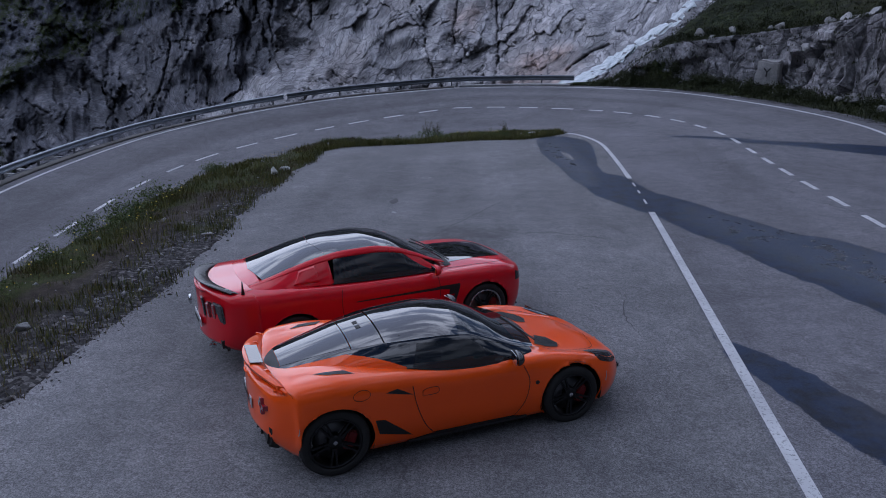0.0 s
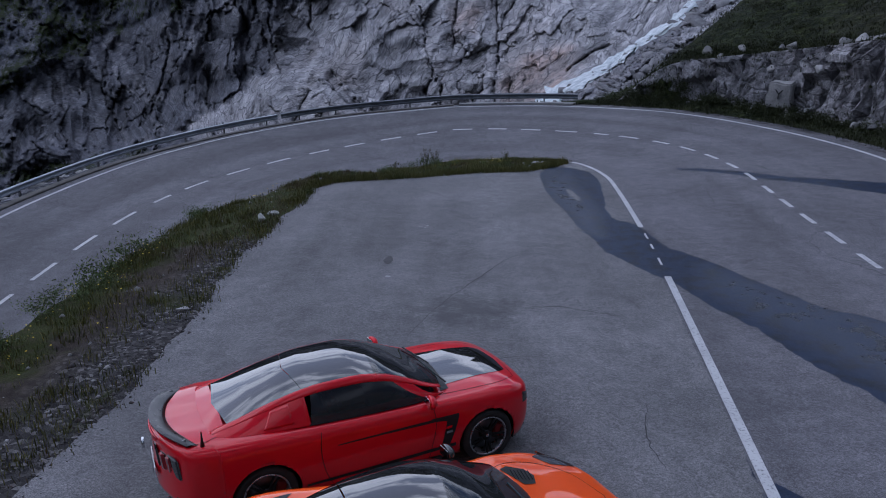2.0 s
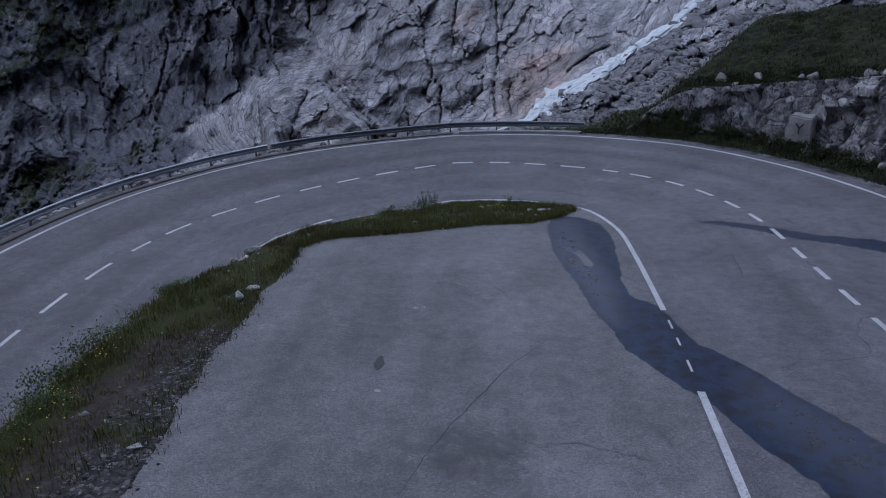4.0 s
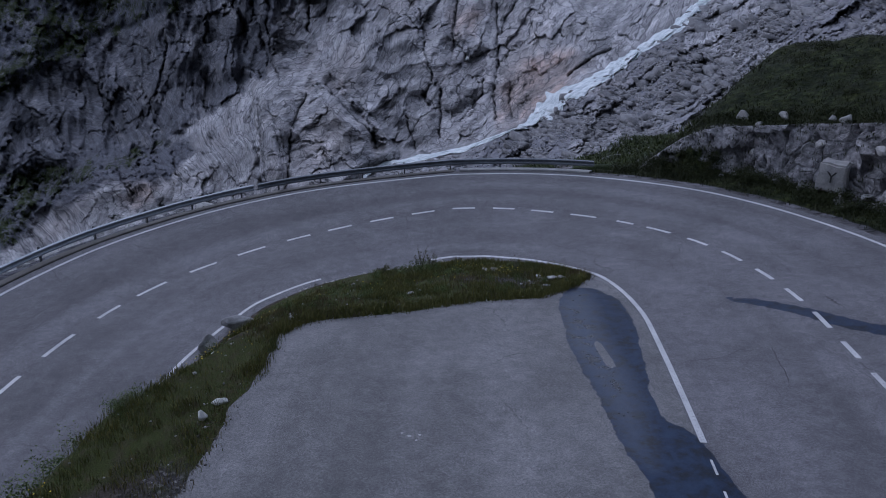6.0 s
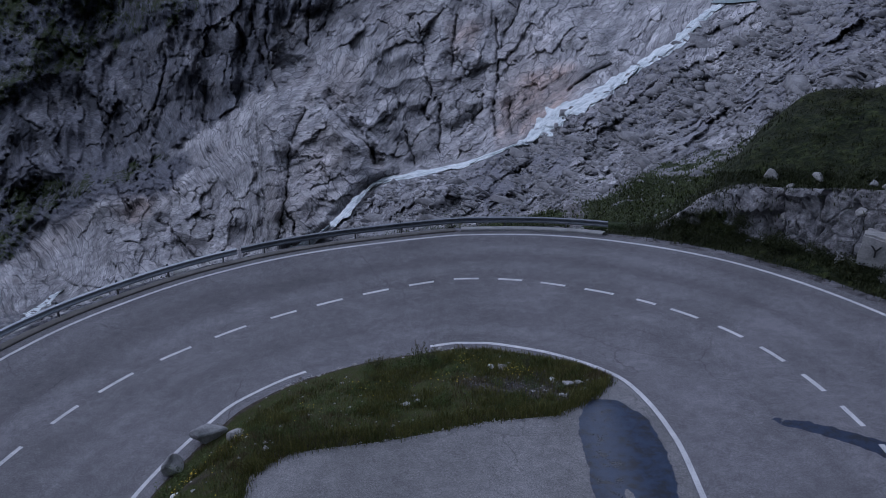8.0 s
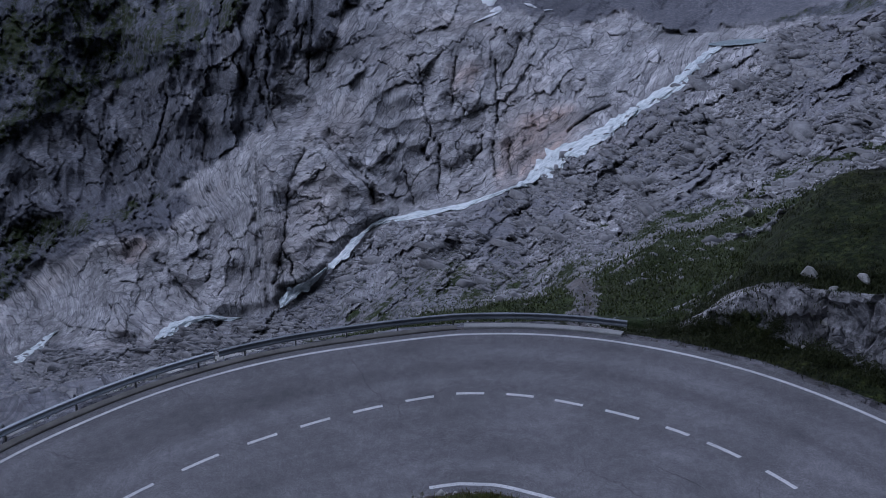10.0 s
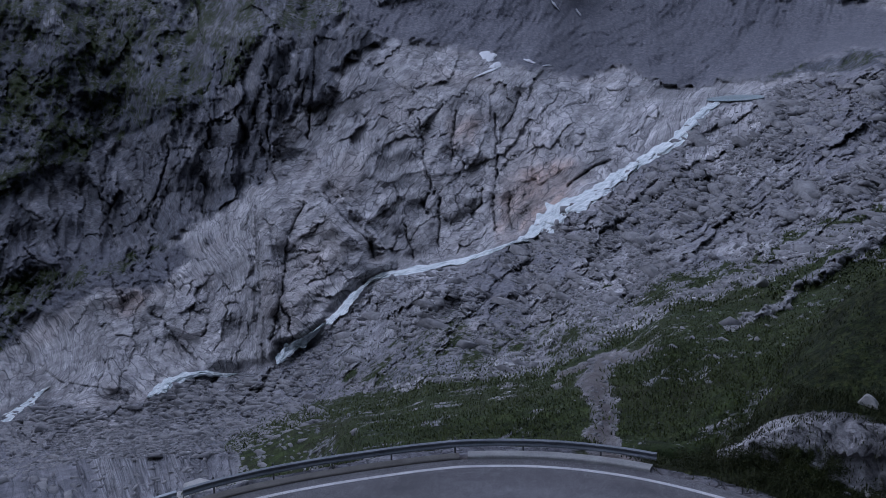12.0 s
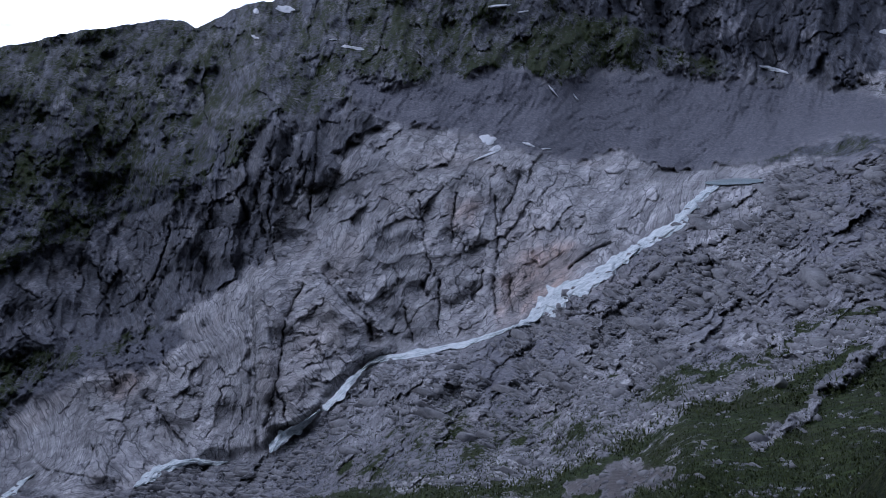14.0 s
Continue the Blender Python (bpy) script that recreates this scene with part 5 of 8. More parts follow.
frames = [(42, slab_z * (1 - hill) * (1 - dome_m) * (1 - west_m)), (12, slab_z * (1 - hill) * dome_m), (70, np.maximum(slab_z * (1 - hill) * west_m, (1 - slab_z) * (1 - hill))), (37, hill)]
best = np.argmax([w for _, w in frames], 0)
dips = np.array([radians(a) for a, _ in frames])[best] + 0.25 * value_noise(B * 0.12, E * 0.12, 2, seed=71)
g_u, g_v = B * np.cos(dips) + E * np.sin(dips) + best * 40.0 + kx * 0.5, E * np.cos(dips) - B * np.sin(dips) + ky * 0.35 + fx * 0.05
tone = np.clip(0.5 - cell + (0.05 * F3 + 0.08 * F2 + 0.07 * F1) * np.clip((E + 29) / 2, 0, 1), 0, 1)
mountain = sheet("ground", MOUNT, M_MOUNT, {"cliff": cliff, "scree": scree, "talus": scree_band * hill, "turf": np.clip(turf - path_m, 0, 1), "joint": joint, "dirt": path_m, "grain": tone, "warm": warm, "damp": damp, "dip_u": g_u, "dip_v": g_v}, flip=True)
tagged(mountain, "glacier-worn granite mountainside with cliffs, scree and turf", "mountain", kind="structure")

# ground under and behind the road
gx, gy = np.meshgrid(np.linspace(-150, 150, 61), np.linspace(-170, 60, 47), indexing="ij")
gz = -1.2 - 0.055 * np.clip(-gx, 0, 150) - 0.03 * np.clip(-gy, 0, 200) - 7.0 * np.clip((-gx - 6) / 12, 0, 1) - 12 * np.clip((gy - 40) / 10, 0, 1) + value_noise(gx * 0.05, gy * 0.05, 4, seed=51) * 0.5
z0 = np.zeros(gx.shape)
tagged(sheet("ground_base", np.stack([gx, gy, gz], -1), M_ROCKY, {"cliff": z0, "scree": z0 + 0.4, "turf": z0 + 0.7, "joint": z0, "dirt": z0}, flip=True), "rough alpine turf around the road", "ground", kind="structure")

# ---- road markings: dashed centre line ----
DASH = [-36.8, -34.5, -32.2, -30.0, -27.7, -25.4, -23.15, -20.7, -18.2, -15.65, -13.85, -11.55, -9.5, -7.35, -5.55, -3.7, -1.85, -0.05, 1.73, 3.45, 5.23, 7.3, 8.7, 10.66, 12.45,
        14.37, 16.17, 17.96, 19.8, 21.4, 23.0, 24.74, 26.6, 28.5, 30.4, 32.3, 34.2, 36.1, 38.0, 39.9]
for a, b in zip(DASH[:-1], DASH[1:]):
    ribbon("centre_dash", a, a + (b - a) * 0.56, lambda s: 0 * s, 0.13, "white painted dash of the centre line", step=0.25)["group"] = "centre line dashes"


# ---- guardrail ----
def sweep(s, profile, name, material, parent, closed=True):
    """A solid bar along the road: profile points are (offset, height)."""
    P = np.array(profile, float)
    rows = [on_road(s, off_out(s) + o, z) for o, z in P]
    if closed:
        rows.append(rows[0])
    ob = sheet(name, np.stack(rows, 1), material, parent=parent)
    ob.data.polygons.foreach_set("use_smooth", [False] * len(ob.data.polygons))
    return ob


RAIL_O, RAIL_Z = 0.95, 0.58
W_BEAM = [(0.00, 0.0), (0.07, -0.035), (0.07, -0.075), (0.015, -0.125), (0.015, -0.165), (0.07, -0.215), (0.07, -0.255), (0.00, -0.29)]
W_BEAM = [(RAIL_O - o, RAIL_Z + z) for o, z in W_BEAM] + [(RAIL_O - o + 0.012, RAIL_Z + z) for o, z in W_BEAM[::-1]]


def post_mesh():
    bm = bmesh.new()
    prof = [(-0.05, -0.03), (0.05, -0.03), (0.05, -0.022), (-0.042, -0.022), (-0.042, 0.022), (0.05, 0.022), (0.05, 0.03), (-0.05, 0.03)]
    low = [bm.verts.new((x, y, -0.5)) for x, y in prof]
    top = [bm.verts.new((x, y, 0.62)) for x, y in prof]
    for i in range(8):
        bm.faces.new((low[i], low[(i + 1) % 8], top[(i + 1) % 8], top[i]))
    bm.faces.new(top)
    me = bpy.data.meshes.new("post")
    bm.to_mesh(me)
    bm.free()
    finish(me, M_POST, False)
    return me


def block_mesh():
    bm = bmesh.new()
    bmesh.ops.create_cube(bm, size=1, matrix=Matrix.Diagonal((0.10, 0.09, 0.20, 1)))
    bmesh.ops.bevel(bm, geom=bm.edges[:], offset=0.01, segments=1, affect="EDGES")
    me = bpy.data.meshes.new("spacer")
    bm.to_mesh(me)
    bm.free()
    finish(me, M_POST, False)
    return me


POST, SPACER = post_mesh(), block_mesh()


def guardrail(s0, s1, material, label, lap):
    rail = empty("guardrail")
    s = np.arange(s0, s1 + 0.01, 0.4)
    sweep(s, W_BEAM, "beam", material, rail)
    for at in lap:
        sl = np.linspace(at - 0.16, at + 0.16, 3)
        sweep(sl, [(o - 0.008 if k < 8 else o + 0.004, z) for k, (o, z) in enumerate(W_BEAM)], "splice", material, rail)
    for at in np.arange(s0 + 0.6, s1, 1.55):
        p, q = on_road(at, off_out(np.array(at)) + RAIL_O + 0.17), on_road(at + 0.05, off_out(np.array(at + 0.05)) + RAIL_O + 0.17)
        a = math.degrees(math.atan2(q[1] - p[1], q[0] - p[0]))
        for me, dz, back in ((POST, 0, 0), (SPACER, RAIL_Z - 0.145, -0.09)):
            ob = new(me.name, me)
            ob.parent = rail
            ob.matrix_world = Matrix.Translation((0, 0, dz)) @ pose(*p, 0, 0, a + 90) @ Matrix.Translation((-back * -1, 0, 0))
    return tagged(rail, label, "guardrail")


guardrail(-64, -6.9, M_STEEL, "bright galvanised steel guardrail on posts above the drop", [-58, -50, -42, -34, -26, -18, -12])
M_STEEL_OLD = plain("weathered_galvanised_steel", (0.12, 0.135, 0.155), (0.22, 0.24, 0.27), 1.2, 0.5, 0.6, 0.2, 0.004)
guardrail(-6.9, 4.5, M_STEEL_OLD, "weathered grey steel guardrail round the bend's apex", [-6.9, -2.6, 1.2])


def kerb(s0, s1, h, material, label):
    s = np.arange(s0, s1, 0.4)
    ob = sweep(s, [(0.58, -0.05), (0.58, h - 0.03), (0.61, h), (0.98, h), (1.01, h - 0.03), (1.01, -0.3)], "kerb", material, None, False)
    return tagged(ob, label, "kerb", kind="structure")


M_KERB_OLD = plain("stained_kerb", (0.075, 0.07, 0.066), (0.17, 0.16, 0.15), 1.5, 0.9, 0, 0.5, 0.02)
kerb(-64, 0.2, 0.06, M_KERB_OLD, "low stained concrete kerb below the guardrail")
kerb(0.2, 4.6, 0.11, M_CONCRETE, "pale concrete kerb below the guardrail")


# ---- meltwater stream ----
def on_mountain(b, e, lift=0.0):
    """The place on the mountain at a bearing and elevation, drawn nearer by a share of its distance."""
    i = np.interp(b, bearing, np.arange(len(bearing)))
    k0 = int(min(max(i, 0), len(bearing) - 2))
    j = np.interp(e, elev[k0], np.arange(N_E))
    j0 = int(min(j, N_E - 2))
    fu, fv = i - k0, j - j0
    p = (MOUNT[k0, j0] * (1 - fu) + MOUNT[k0 + 1, j0] * fu) * (1 - fv) + (MOUNT[k0, j0 + 1] * (1 - fu) + MOUNT[k0 + 1, j0 + 1] * fu) * fv
    return END_EYE + (p - END_EYE) * (1 - lift)


def stream(points, name, label, strands=4, lift=0.004):
    """White water over the rock in plaited strands; points: bearing, elevation, half width in degrees, across the flow."""
    P = spline(points, 16)
    n = len(P)
    d = np.gradient(P[:, :2], axis=0)
    d /= np.linalg.norm(d, axis=1)[:, None]
    V, F, FLOW, SIDE = [], [], [], []
    k = np.arange(n)
    for q in range(strands):
        shift = (0.0 if q == 0 else 0.75 * value_noise(k * 0.11, k * 0 + 3.7 * q, 3, seed=160 + q)) * P[:, 2]
        width = P[:, 2] * (1.0 if q == 0 else 0.55) * np.clip(1 + 0.9 * value_noise(k * 0.12, k * 0 + q, 3, 0.5, seed=170 + q), 0.12, 2.0) * (np.clip(np.minimum(k, n - 1 - k) / 5, 0.05, 1))
        at = len(V)
        for i in range(n):
            for c in np.linspace(-1, 1, 9):
                off = shift[i] + width[i] * c * (1 + 0.25 * float(value_noise(np.array(i * 0.3), np.array(c * 1.0 + q), 2, seed=61)))
                V.append(on_mountain(P[i, 0] - d[i, 1] * off, P[i, 1] + d[i, 0] * off, lift + 0.0015 * q + 0.006 * (1 - c * c)))
                FLOW.append(i * 0.25 + q * 9.0), SIDE.append(c * width[i] * 6.0 + shift[i] * 6)
        F.append(grid_faces(n, 9, True) + at)
    ob = new(name, mesh_np(name, np.array(V), np.concatenate(F), M_WATER, True, {"flow": FLOW, "side": SIDE}))
    return tagged(ob, label, "stream", kind="structure")


stream([(17.5, 0.7, 0.20), (16.6, 0.1, 0.26), (15.6, -0.8, 0.32), (14.6, -2.1, 0.30), (12.6, -3.3, 0.26), (11.2, -4.2, 0.30), (10.1, -5.0, 0.40), (8.3, -6.3, 0.46), (6.6, -7.0, 0.58), (5.2, -7.9, 0.62), (3.9, -9.0, 0.44), (2.4, -9.8, 0.20)],
       "water", "white meltwater cascade over pale rock slabs", 6)
stream([(2.8, -9.6, 0.16), (0.4, -10.45, 0.16), (-2.8, -11.25, 0.20), (-6.4, -11.8, 0.18), (-9.1, -12.2, 0.12), (-10.2, -12.9, 0.06)], "water", "narrow white stream below the rock face", 4)
# strip added over a dark seam; it and the fall drawn towards the camera
stream([(-9.3, -12.3, 0.10), (-10.7, -13.4, 0.26), (-12.2, -14.8, 0.28), (-13.3, -15.7, 0.14)], "water", "pale strip standing for a wet slab, over a dark seam", 3, 0.03)
stream([(-13.2, -15.4, 0.08), (-14.2, -16.2, 0.20), (-15.5, -16.9, 0.32), (-16.5, -17.4, 0.30), (-17.4, -18.3, 0.16)], "water", "short white waterfall between boulders", 4, 0.03)
stream([(-20.4, -18.6, 0.06), (-21.2, -18.6, 0.14), (-22.7, -18.25, 0.18), (-24.7, -18.35, 0.22), (-25.9, -18.75, 0.26), (-27.2, -19.4, 0.16)], "water", "white stream rounding a boulder", 4)
stream([(-33.4, -17.3, 0.06), (-34.2, -17.7, 0.16), (-35.0, -18.2, 0.2), (-37, -19.2, 0.2)], "water", "white stream at the gorge's end", 3)

# glacial pool above the cascade
bm = bmesh.new()
ring = [bm.verts.new(on_mountain(18.5 + 2.0 * math.cos(a), 0.85 + 0.22 * math.sin(a), 0.03)) for a in np.linspace(0, 2 * math.pi, 24, endpoint=False)]
bm.faces.new(ring)
tagged(part("water", bm, M_LAKE), "small grey-green glacial pool above the cascade", "pool", kind="structure")


def snow_patch(b, e, w, h, tilt, seed):
    """An old snow patch lying on the slope: a thin irregular shell."""
    rows = []
    for r in np.linspace(0, 1, 6):
        row = []
        for a in np.linspace(0, 2 * math.pi, 25):
            rr = r * (1 + 0.45 * value_noise(np.array(math.cos(a) * 1.4 + seed), np.array(math.sin(a) * 1.4), 3, seed=seed))
            x, y = w * rr * math.cos(a), h * rr * math.sin(a)
            c, s = math.cos(tilt), math.sin(tilt)
            row.append(on_mountain(b + x * c - y * s, e + x * s + y * c, 0.003 + 0.006 * (1 - r * r)))
        rows.append(row)
    return tagged(sheet("snow_patch", np.array(rows), M_SNOW), "old white snow patch on the scree", "snow", "snow patches")


for k, row in enumerate([(0.5, 4.75, 0.55, 0.42, 0.1), (1.0, 4.1, 0.5, 0.16, 0.25), (0.4, 3.6, 0.9, 0.12, 0.35), (3.6, 4.3, 0.55, 0.10, -0.4), (4.9, 3.9, 0.3, 0.06, 0), (-14.7, 14.6, 0.65, 0.2, -0.15),
                         (-9.7, 11.9, 0.75, 0.14, -0.15), (21.2, 8.6, 0.9, 0.16, -0.35), (-17.0, 12.6, 0.25, 0.12, -0.4), (-11.2, 12.5, 0.3, 0.07, 0), (1.6, 14.6, 0.9, 0.10, 0.05), (3.4, 14.1, 0.6, 0.07, 0.1),
                         (5.6, 8.2, 0.5, 0.08, -0.9), (7.3, 7.6, 0.4, 0.07, -0.9), (28.2, 10.2, 0.8, 0.2, -0.3), (-16.8, 14.4, 0.2, 0.2, 0.5)]):
    snow_patch(*row, 70 + k)


# ---- cars ----
M_RED = paint("red_paint", (0.66, 0.004, 0.014))
M_ORANGE = paint("orange_paint", (0.96, 0.100, 0.001))
M_GLOSS = tinted_glass("gloss_black", (0.008, 0.008, 0.009), 0.0)
M_BLACK = solid("matt_black_trim", (0.012, 0.012, 0.013), 0.55)
M_SATIN = solid("satin_black", (0.010, 0.010, 0.011), 0.30)
M_GAP = solid("panel_gap", (0.006, 0.005, 0.005), 0.8)
M_GLASS = tinted_glass("tinted_glass", (0.05, 0.055, 0.06), 0.6)
M_GLASS_DARK = tinted_glass("privacy_glass", (0.006, 0.007, 0.008), 0.0)
M_LENS = tinted_glass("lamp_glass", (0.05, 0.05, 0.055), 0.3)
M_TYRE = plain("tyre_rubber", (0.010, 0.010, 0.010), (0.022, 0.022, 0.022), 8, 0.75, 0, 0.3, 0.003)
M_RIM = solid("satin_black_alloy", (0.018, 0.018, 0.020), 0.32, 0.6)
M_RIM_EDGE = solid("machined_alloy_edge", (0.46, 0.46, 0.48), 0.28, 0.9)
M_DISC = solid("brake_disc_steel", (0.16, 0.16, 0.17), 0.4, 0.9)
M_CALIPER = solid("red_caliper", (0.22, 0.012, 0.015), 0.4)
M_CHROME = solid("chrome", (0.55, 0.56, 0.58), 0.12, 1.0)
M_TAIL = solid("red_lamp_lens", (0.30, 0.006, 0.014), 0.12, 0, 1.0)
M_AMBER = solid("pale_marker_lens", (0.42, 0.36, 0.32), 0.2, 0, 0.6)
M_PLATE = solid("plate_white", (0.70, 0.71, 0.72), 0.4)
M_CABIN = plain("dark_cabin_trim", (0.010, 0.010, 0.011), (0.022, 0.022, 0.024), 9, 0.7, 0, 0.2, 0.004)
M_MESHG = solid("black_grille", (0.010, 0.010, 0.010), 0.6)


def pchip(xs, ys):
    """A smooth curve through knots that does not overshoot."""
    xs, ys = np.array(xs, float), np.array(ys, float)
    h, d = np.diff(xs), np.diff(ys) / np.diff(xs)
    m = np.zeros(len(xs))
    for i in range(1, len(xs) - 1):
        if d[i - 1] * d[i] > 0:
            w1, w2 = 2 * h[i] + h[i - 1], h[i] + 2 * h[i - 1]
            m[i] = (w1 + w2) / (w1 / d[i - 1] + w2 / d[i])
    m[0], m[-1] = d[0], d[-1]

    def at(x):
        x = np.clip(x, xs[0], xs[-1])
        i = np.clip(np.searchsorted(xs, x, side="right") - 1, 0, len(xs) - 2)
        u = (x - xs[i]) / h[i]
        return ((2 * u**3 - 3 * u * u + 1) * ys[i] + (u**3 - 2 * u * u + u) * h[i] * m[i] + (3 * u * u - 2 * u**3) * ys[i + 1] + (u**3 - u * u) * h[i] * m[i + 1])

    return at


class Shell:
    """A car body: section lines from the sill over the shoulder to the centre of the bonnet, along the car."""

    def __init__(self, xs, lines, axles, arch, hub_z):
        self.xs, self.axles, self.arch, self.hub_z = xs, axles, arch, hub_z
        self.lines = [(pchip(xs, y), pchip(xs, z)) for y, z in lines]

    def section(self, x, n=34):
        """Half a section at x, as points (y, z) from sill to centre."""
        P = np.array([(fy(x), fz(x)) for fy, fz in self.lines])
        P = np.vstack([P, (-P[-2, 0] * 0.6, P[-2, 1])])
        Q = spline(P, 12)[: 12 * (len(self.lines) - 1) + 1]
        L = np.r_[0, np.cumsum(np.hypot(*np.diff(Q, axis=0).T))]
        t = np.linspace(0, L[-1], n)
        return np.stack([np.interp(t, L, Q[:, 0]), np.interp(t, L, Q[:, 1])], 1)

    def flank(self, x, z):
        """Half width at x and height z."""
        s = self.section(x, 60)
        k = np.argmax(s[:, 1] > self.lines[3][1](x) - 0.01) or 40
        return float(np.interp(z, s[:k, 1], s[:k, 0]))

    def top(self, x, y):
        s = self.section(x, 60)[::-1]
        return float(np.interp(abs(y), s[:, 0][:44], s[:, 1][:44]))

    def build(self, name, material, parent, cabin):
        xs = np.unique(np.concatenate([np.linspace(self.xs[0], self.xs[-1], 150), [self.xs[0] + 0.02, self.xs[-1] - 0.02, self.xs[-1] - 0.05]]))
        n = 34
        half = np.stack([np.column_stack([np.full(n, x), self.section(x, n)]) for x in xs])
        full = np.concatenate([half * (1, -1, 1), half[:, ::-1][:, 1:]], 1)
        nu, nv = full.shape[:2]
        V = full.reshape(-1, 3).copy()
        inside_v = np.zeros(len(V), bool)
        for ax, r in zip(self.axles, self.arch):
            d = np.hypot(V[:, 0] - ax, V[:, 2] - self.hub_z)
            hit = (d < r) & (np.abs(V[:, 1]) > 0.45) & (V[:, 2] < self.hub_z + r)
            inside_v |= hit
        F = grid_faces(nu, nv)
        F = F[~inside_v[F].all(1)]
        mid = V[F].mean(1)
        F = F[~((mid[:, 0] > cabin[0]) & (mid[:, 0] < cabin[1]) & (np.abs(mid[:, 1]) < 0.60) & (mid[:, 2] > 0.7))]
        used = np.zeros(len(V), bool)
        used[F.ravel()] = True
        for ax, r in zip(self.axles, self.arch):
            d = np.hypot(V[:, 0] - ax, V[:, 2] - self.hub_z)
            m = inside_v & used & (d < r) & (np.abs(V[:, 0] - ax) < r)
            k = (r / np.maximum(d[m], 0.05))[:, None]
            c = np.array((ax, self.hub_z))
            new_xz = c + (V[m][:, [0, 2]] - c) * k
            V[m, 0], V[m, 2] = new_xz[:, 0], new_xz[:, 1]
        faces = [tuple(f) for f in F]
        for row in (0, (nu - 1) * nv):
            rows = []
            for k in range(n):
                a, b = row + k, row + nv - 1 - k
                between = [] if a == b else list(range(len(V), len(V) + 7))
                if between:
                    V = np.vstack([V, V[a] + (V[b] - V[a]) * np.linspace(0, 1, 9)[1:-1, None]])
                rows.append([a, *(between or [a] * 7), b])
            for lower, upper in zip(rows[:-1], rows[1:]):
                for k in range(8):
                    faces.append(tuple(dict.fromkeys((lower[k], lower[k + 1], upper[k + 1], upper[k]))))
        me = bpy.data.meshes.new(name)
        me.from_pydata([tuple(v) for v in V], [], faces)
        bm = bmesh.new()
        bm.from_mesh(me)
        bmesh.ops.delete(bm, geom=[v for v in bm.verts if not v.link_faces], context="VERTS")
        bmesh.ops.recalc_face_normals(bm, faces=bm.faces)
        bm.to_mesh(me)
        bm.free()
        finish(me, material, True)
        ob = new(name, me)
        ob.parent = parent
        lip = ob.modifiers.new("thickness", "SOLIDIFY")
        lip.thickness, lip.offset = 0.012, -1
        return ob

    def side_patch(self, name, poly, side, material, parent, lift=0.004, label=""):
        """A panel on the flank, its outline given as (x, z)."""
        return self.patch(name, poly, lambda x, z: (x, side * (self.flank(x, z) + lift), z), material, parent, label)

    def top_patch(self, name, poly, material, parent, lift=0.004, label=""):
        """A panel on the bonnet or deck, its outline given as (x, y)."""
        return self.patch(name, poly, lambda x, y: (x, y, self.top(x, y) + lift), material, parent, label)

    def patch(self, name, poly, place, material, parent, label):
        bm = bmesh.new()
        vs = [bm.verts.new((a, b, 0)) for a, b in poly]
        bm.faces.new(vs)
        bmesh.ops.triangulate(bm, faces=bm.faces)
        for _ in range(7):
            long = [e for e in bm.edges if e.calc_length() > 0.06]
            if not long:
                break
            bmesh.ops.subdivide_edges(bm, edges=long, cuts=1)
            bmesh.ops.triangulate(bm, faces=bm.faces)
        for v in bm.verts:
            v.co = place(v.co.x, v.co.y)
        bmesh.ops.recalc_face_normals(bm, faces=bm.faces)
        return part(name, bm, material, parent, label, True)

    def seam(self, path, side, parent, width=0.008, top=False, name="panel_gap", material=None, lift=0.003):
        """A dark joint line between panels, along (x, z) on the flank or (x, y) on top."""
        P = spline(path, 8) if len(path) > 2 else np.linspace(path[0], path[1], 12)
        d = np.gradient(P, axis=0)
        d /= np.linalg.norm(d, axis=1)[:, None] + 1e-9
        rows = []
        for (a, b), (da, db) in zip(P, d):
            row = []
            for k in (-1, 1):
                x, w = a - db * k * width / 2, b + da * k * width / 2
                row.append((x, w, self.top(x, w) + lift) if top else (x, side * (self.flank(x, w) + lift), w))
            rows.append(row)
        ob = sheet(name, np.array(rows), material or M_GAP, parent=parent)
        return ob


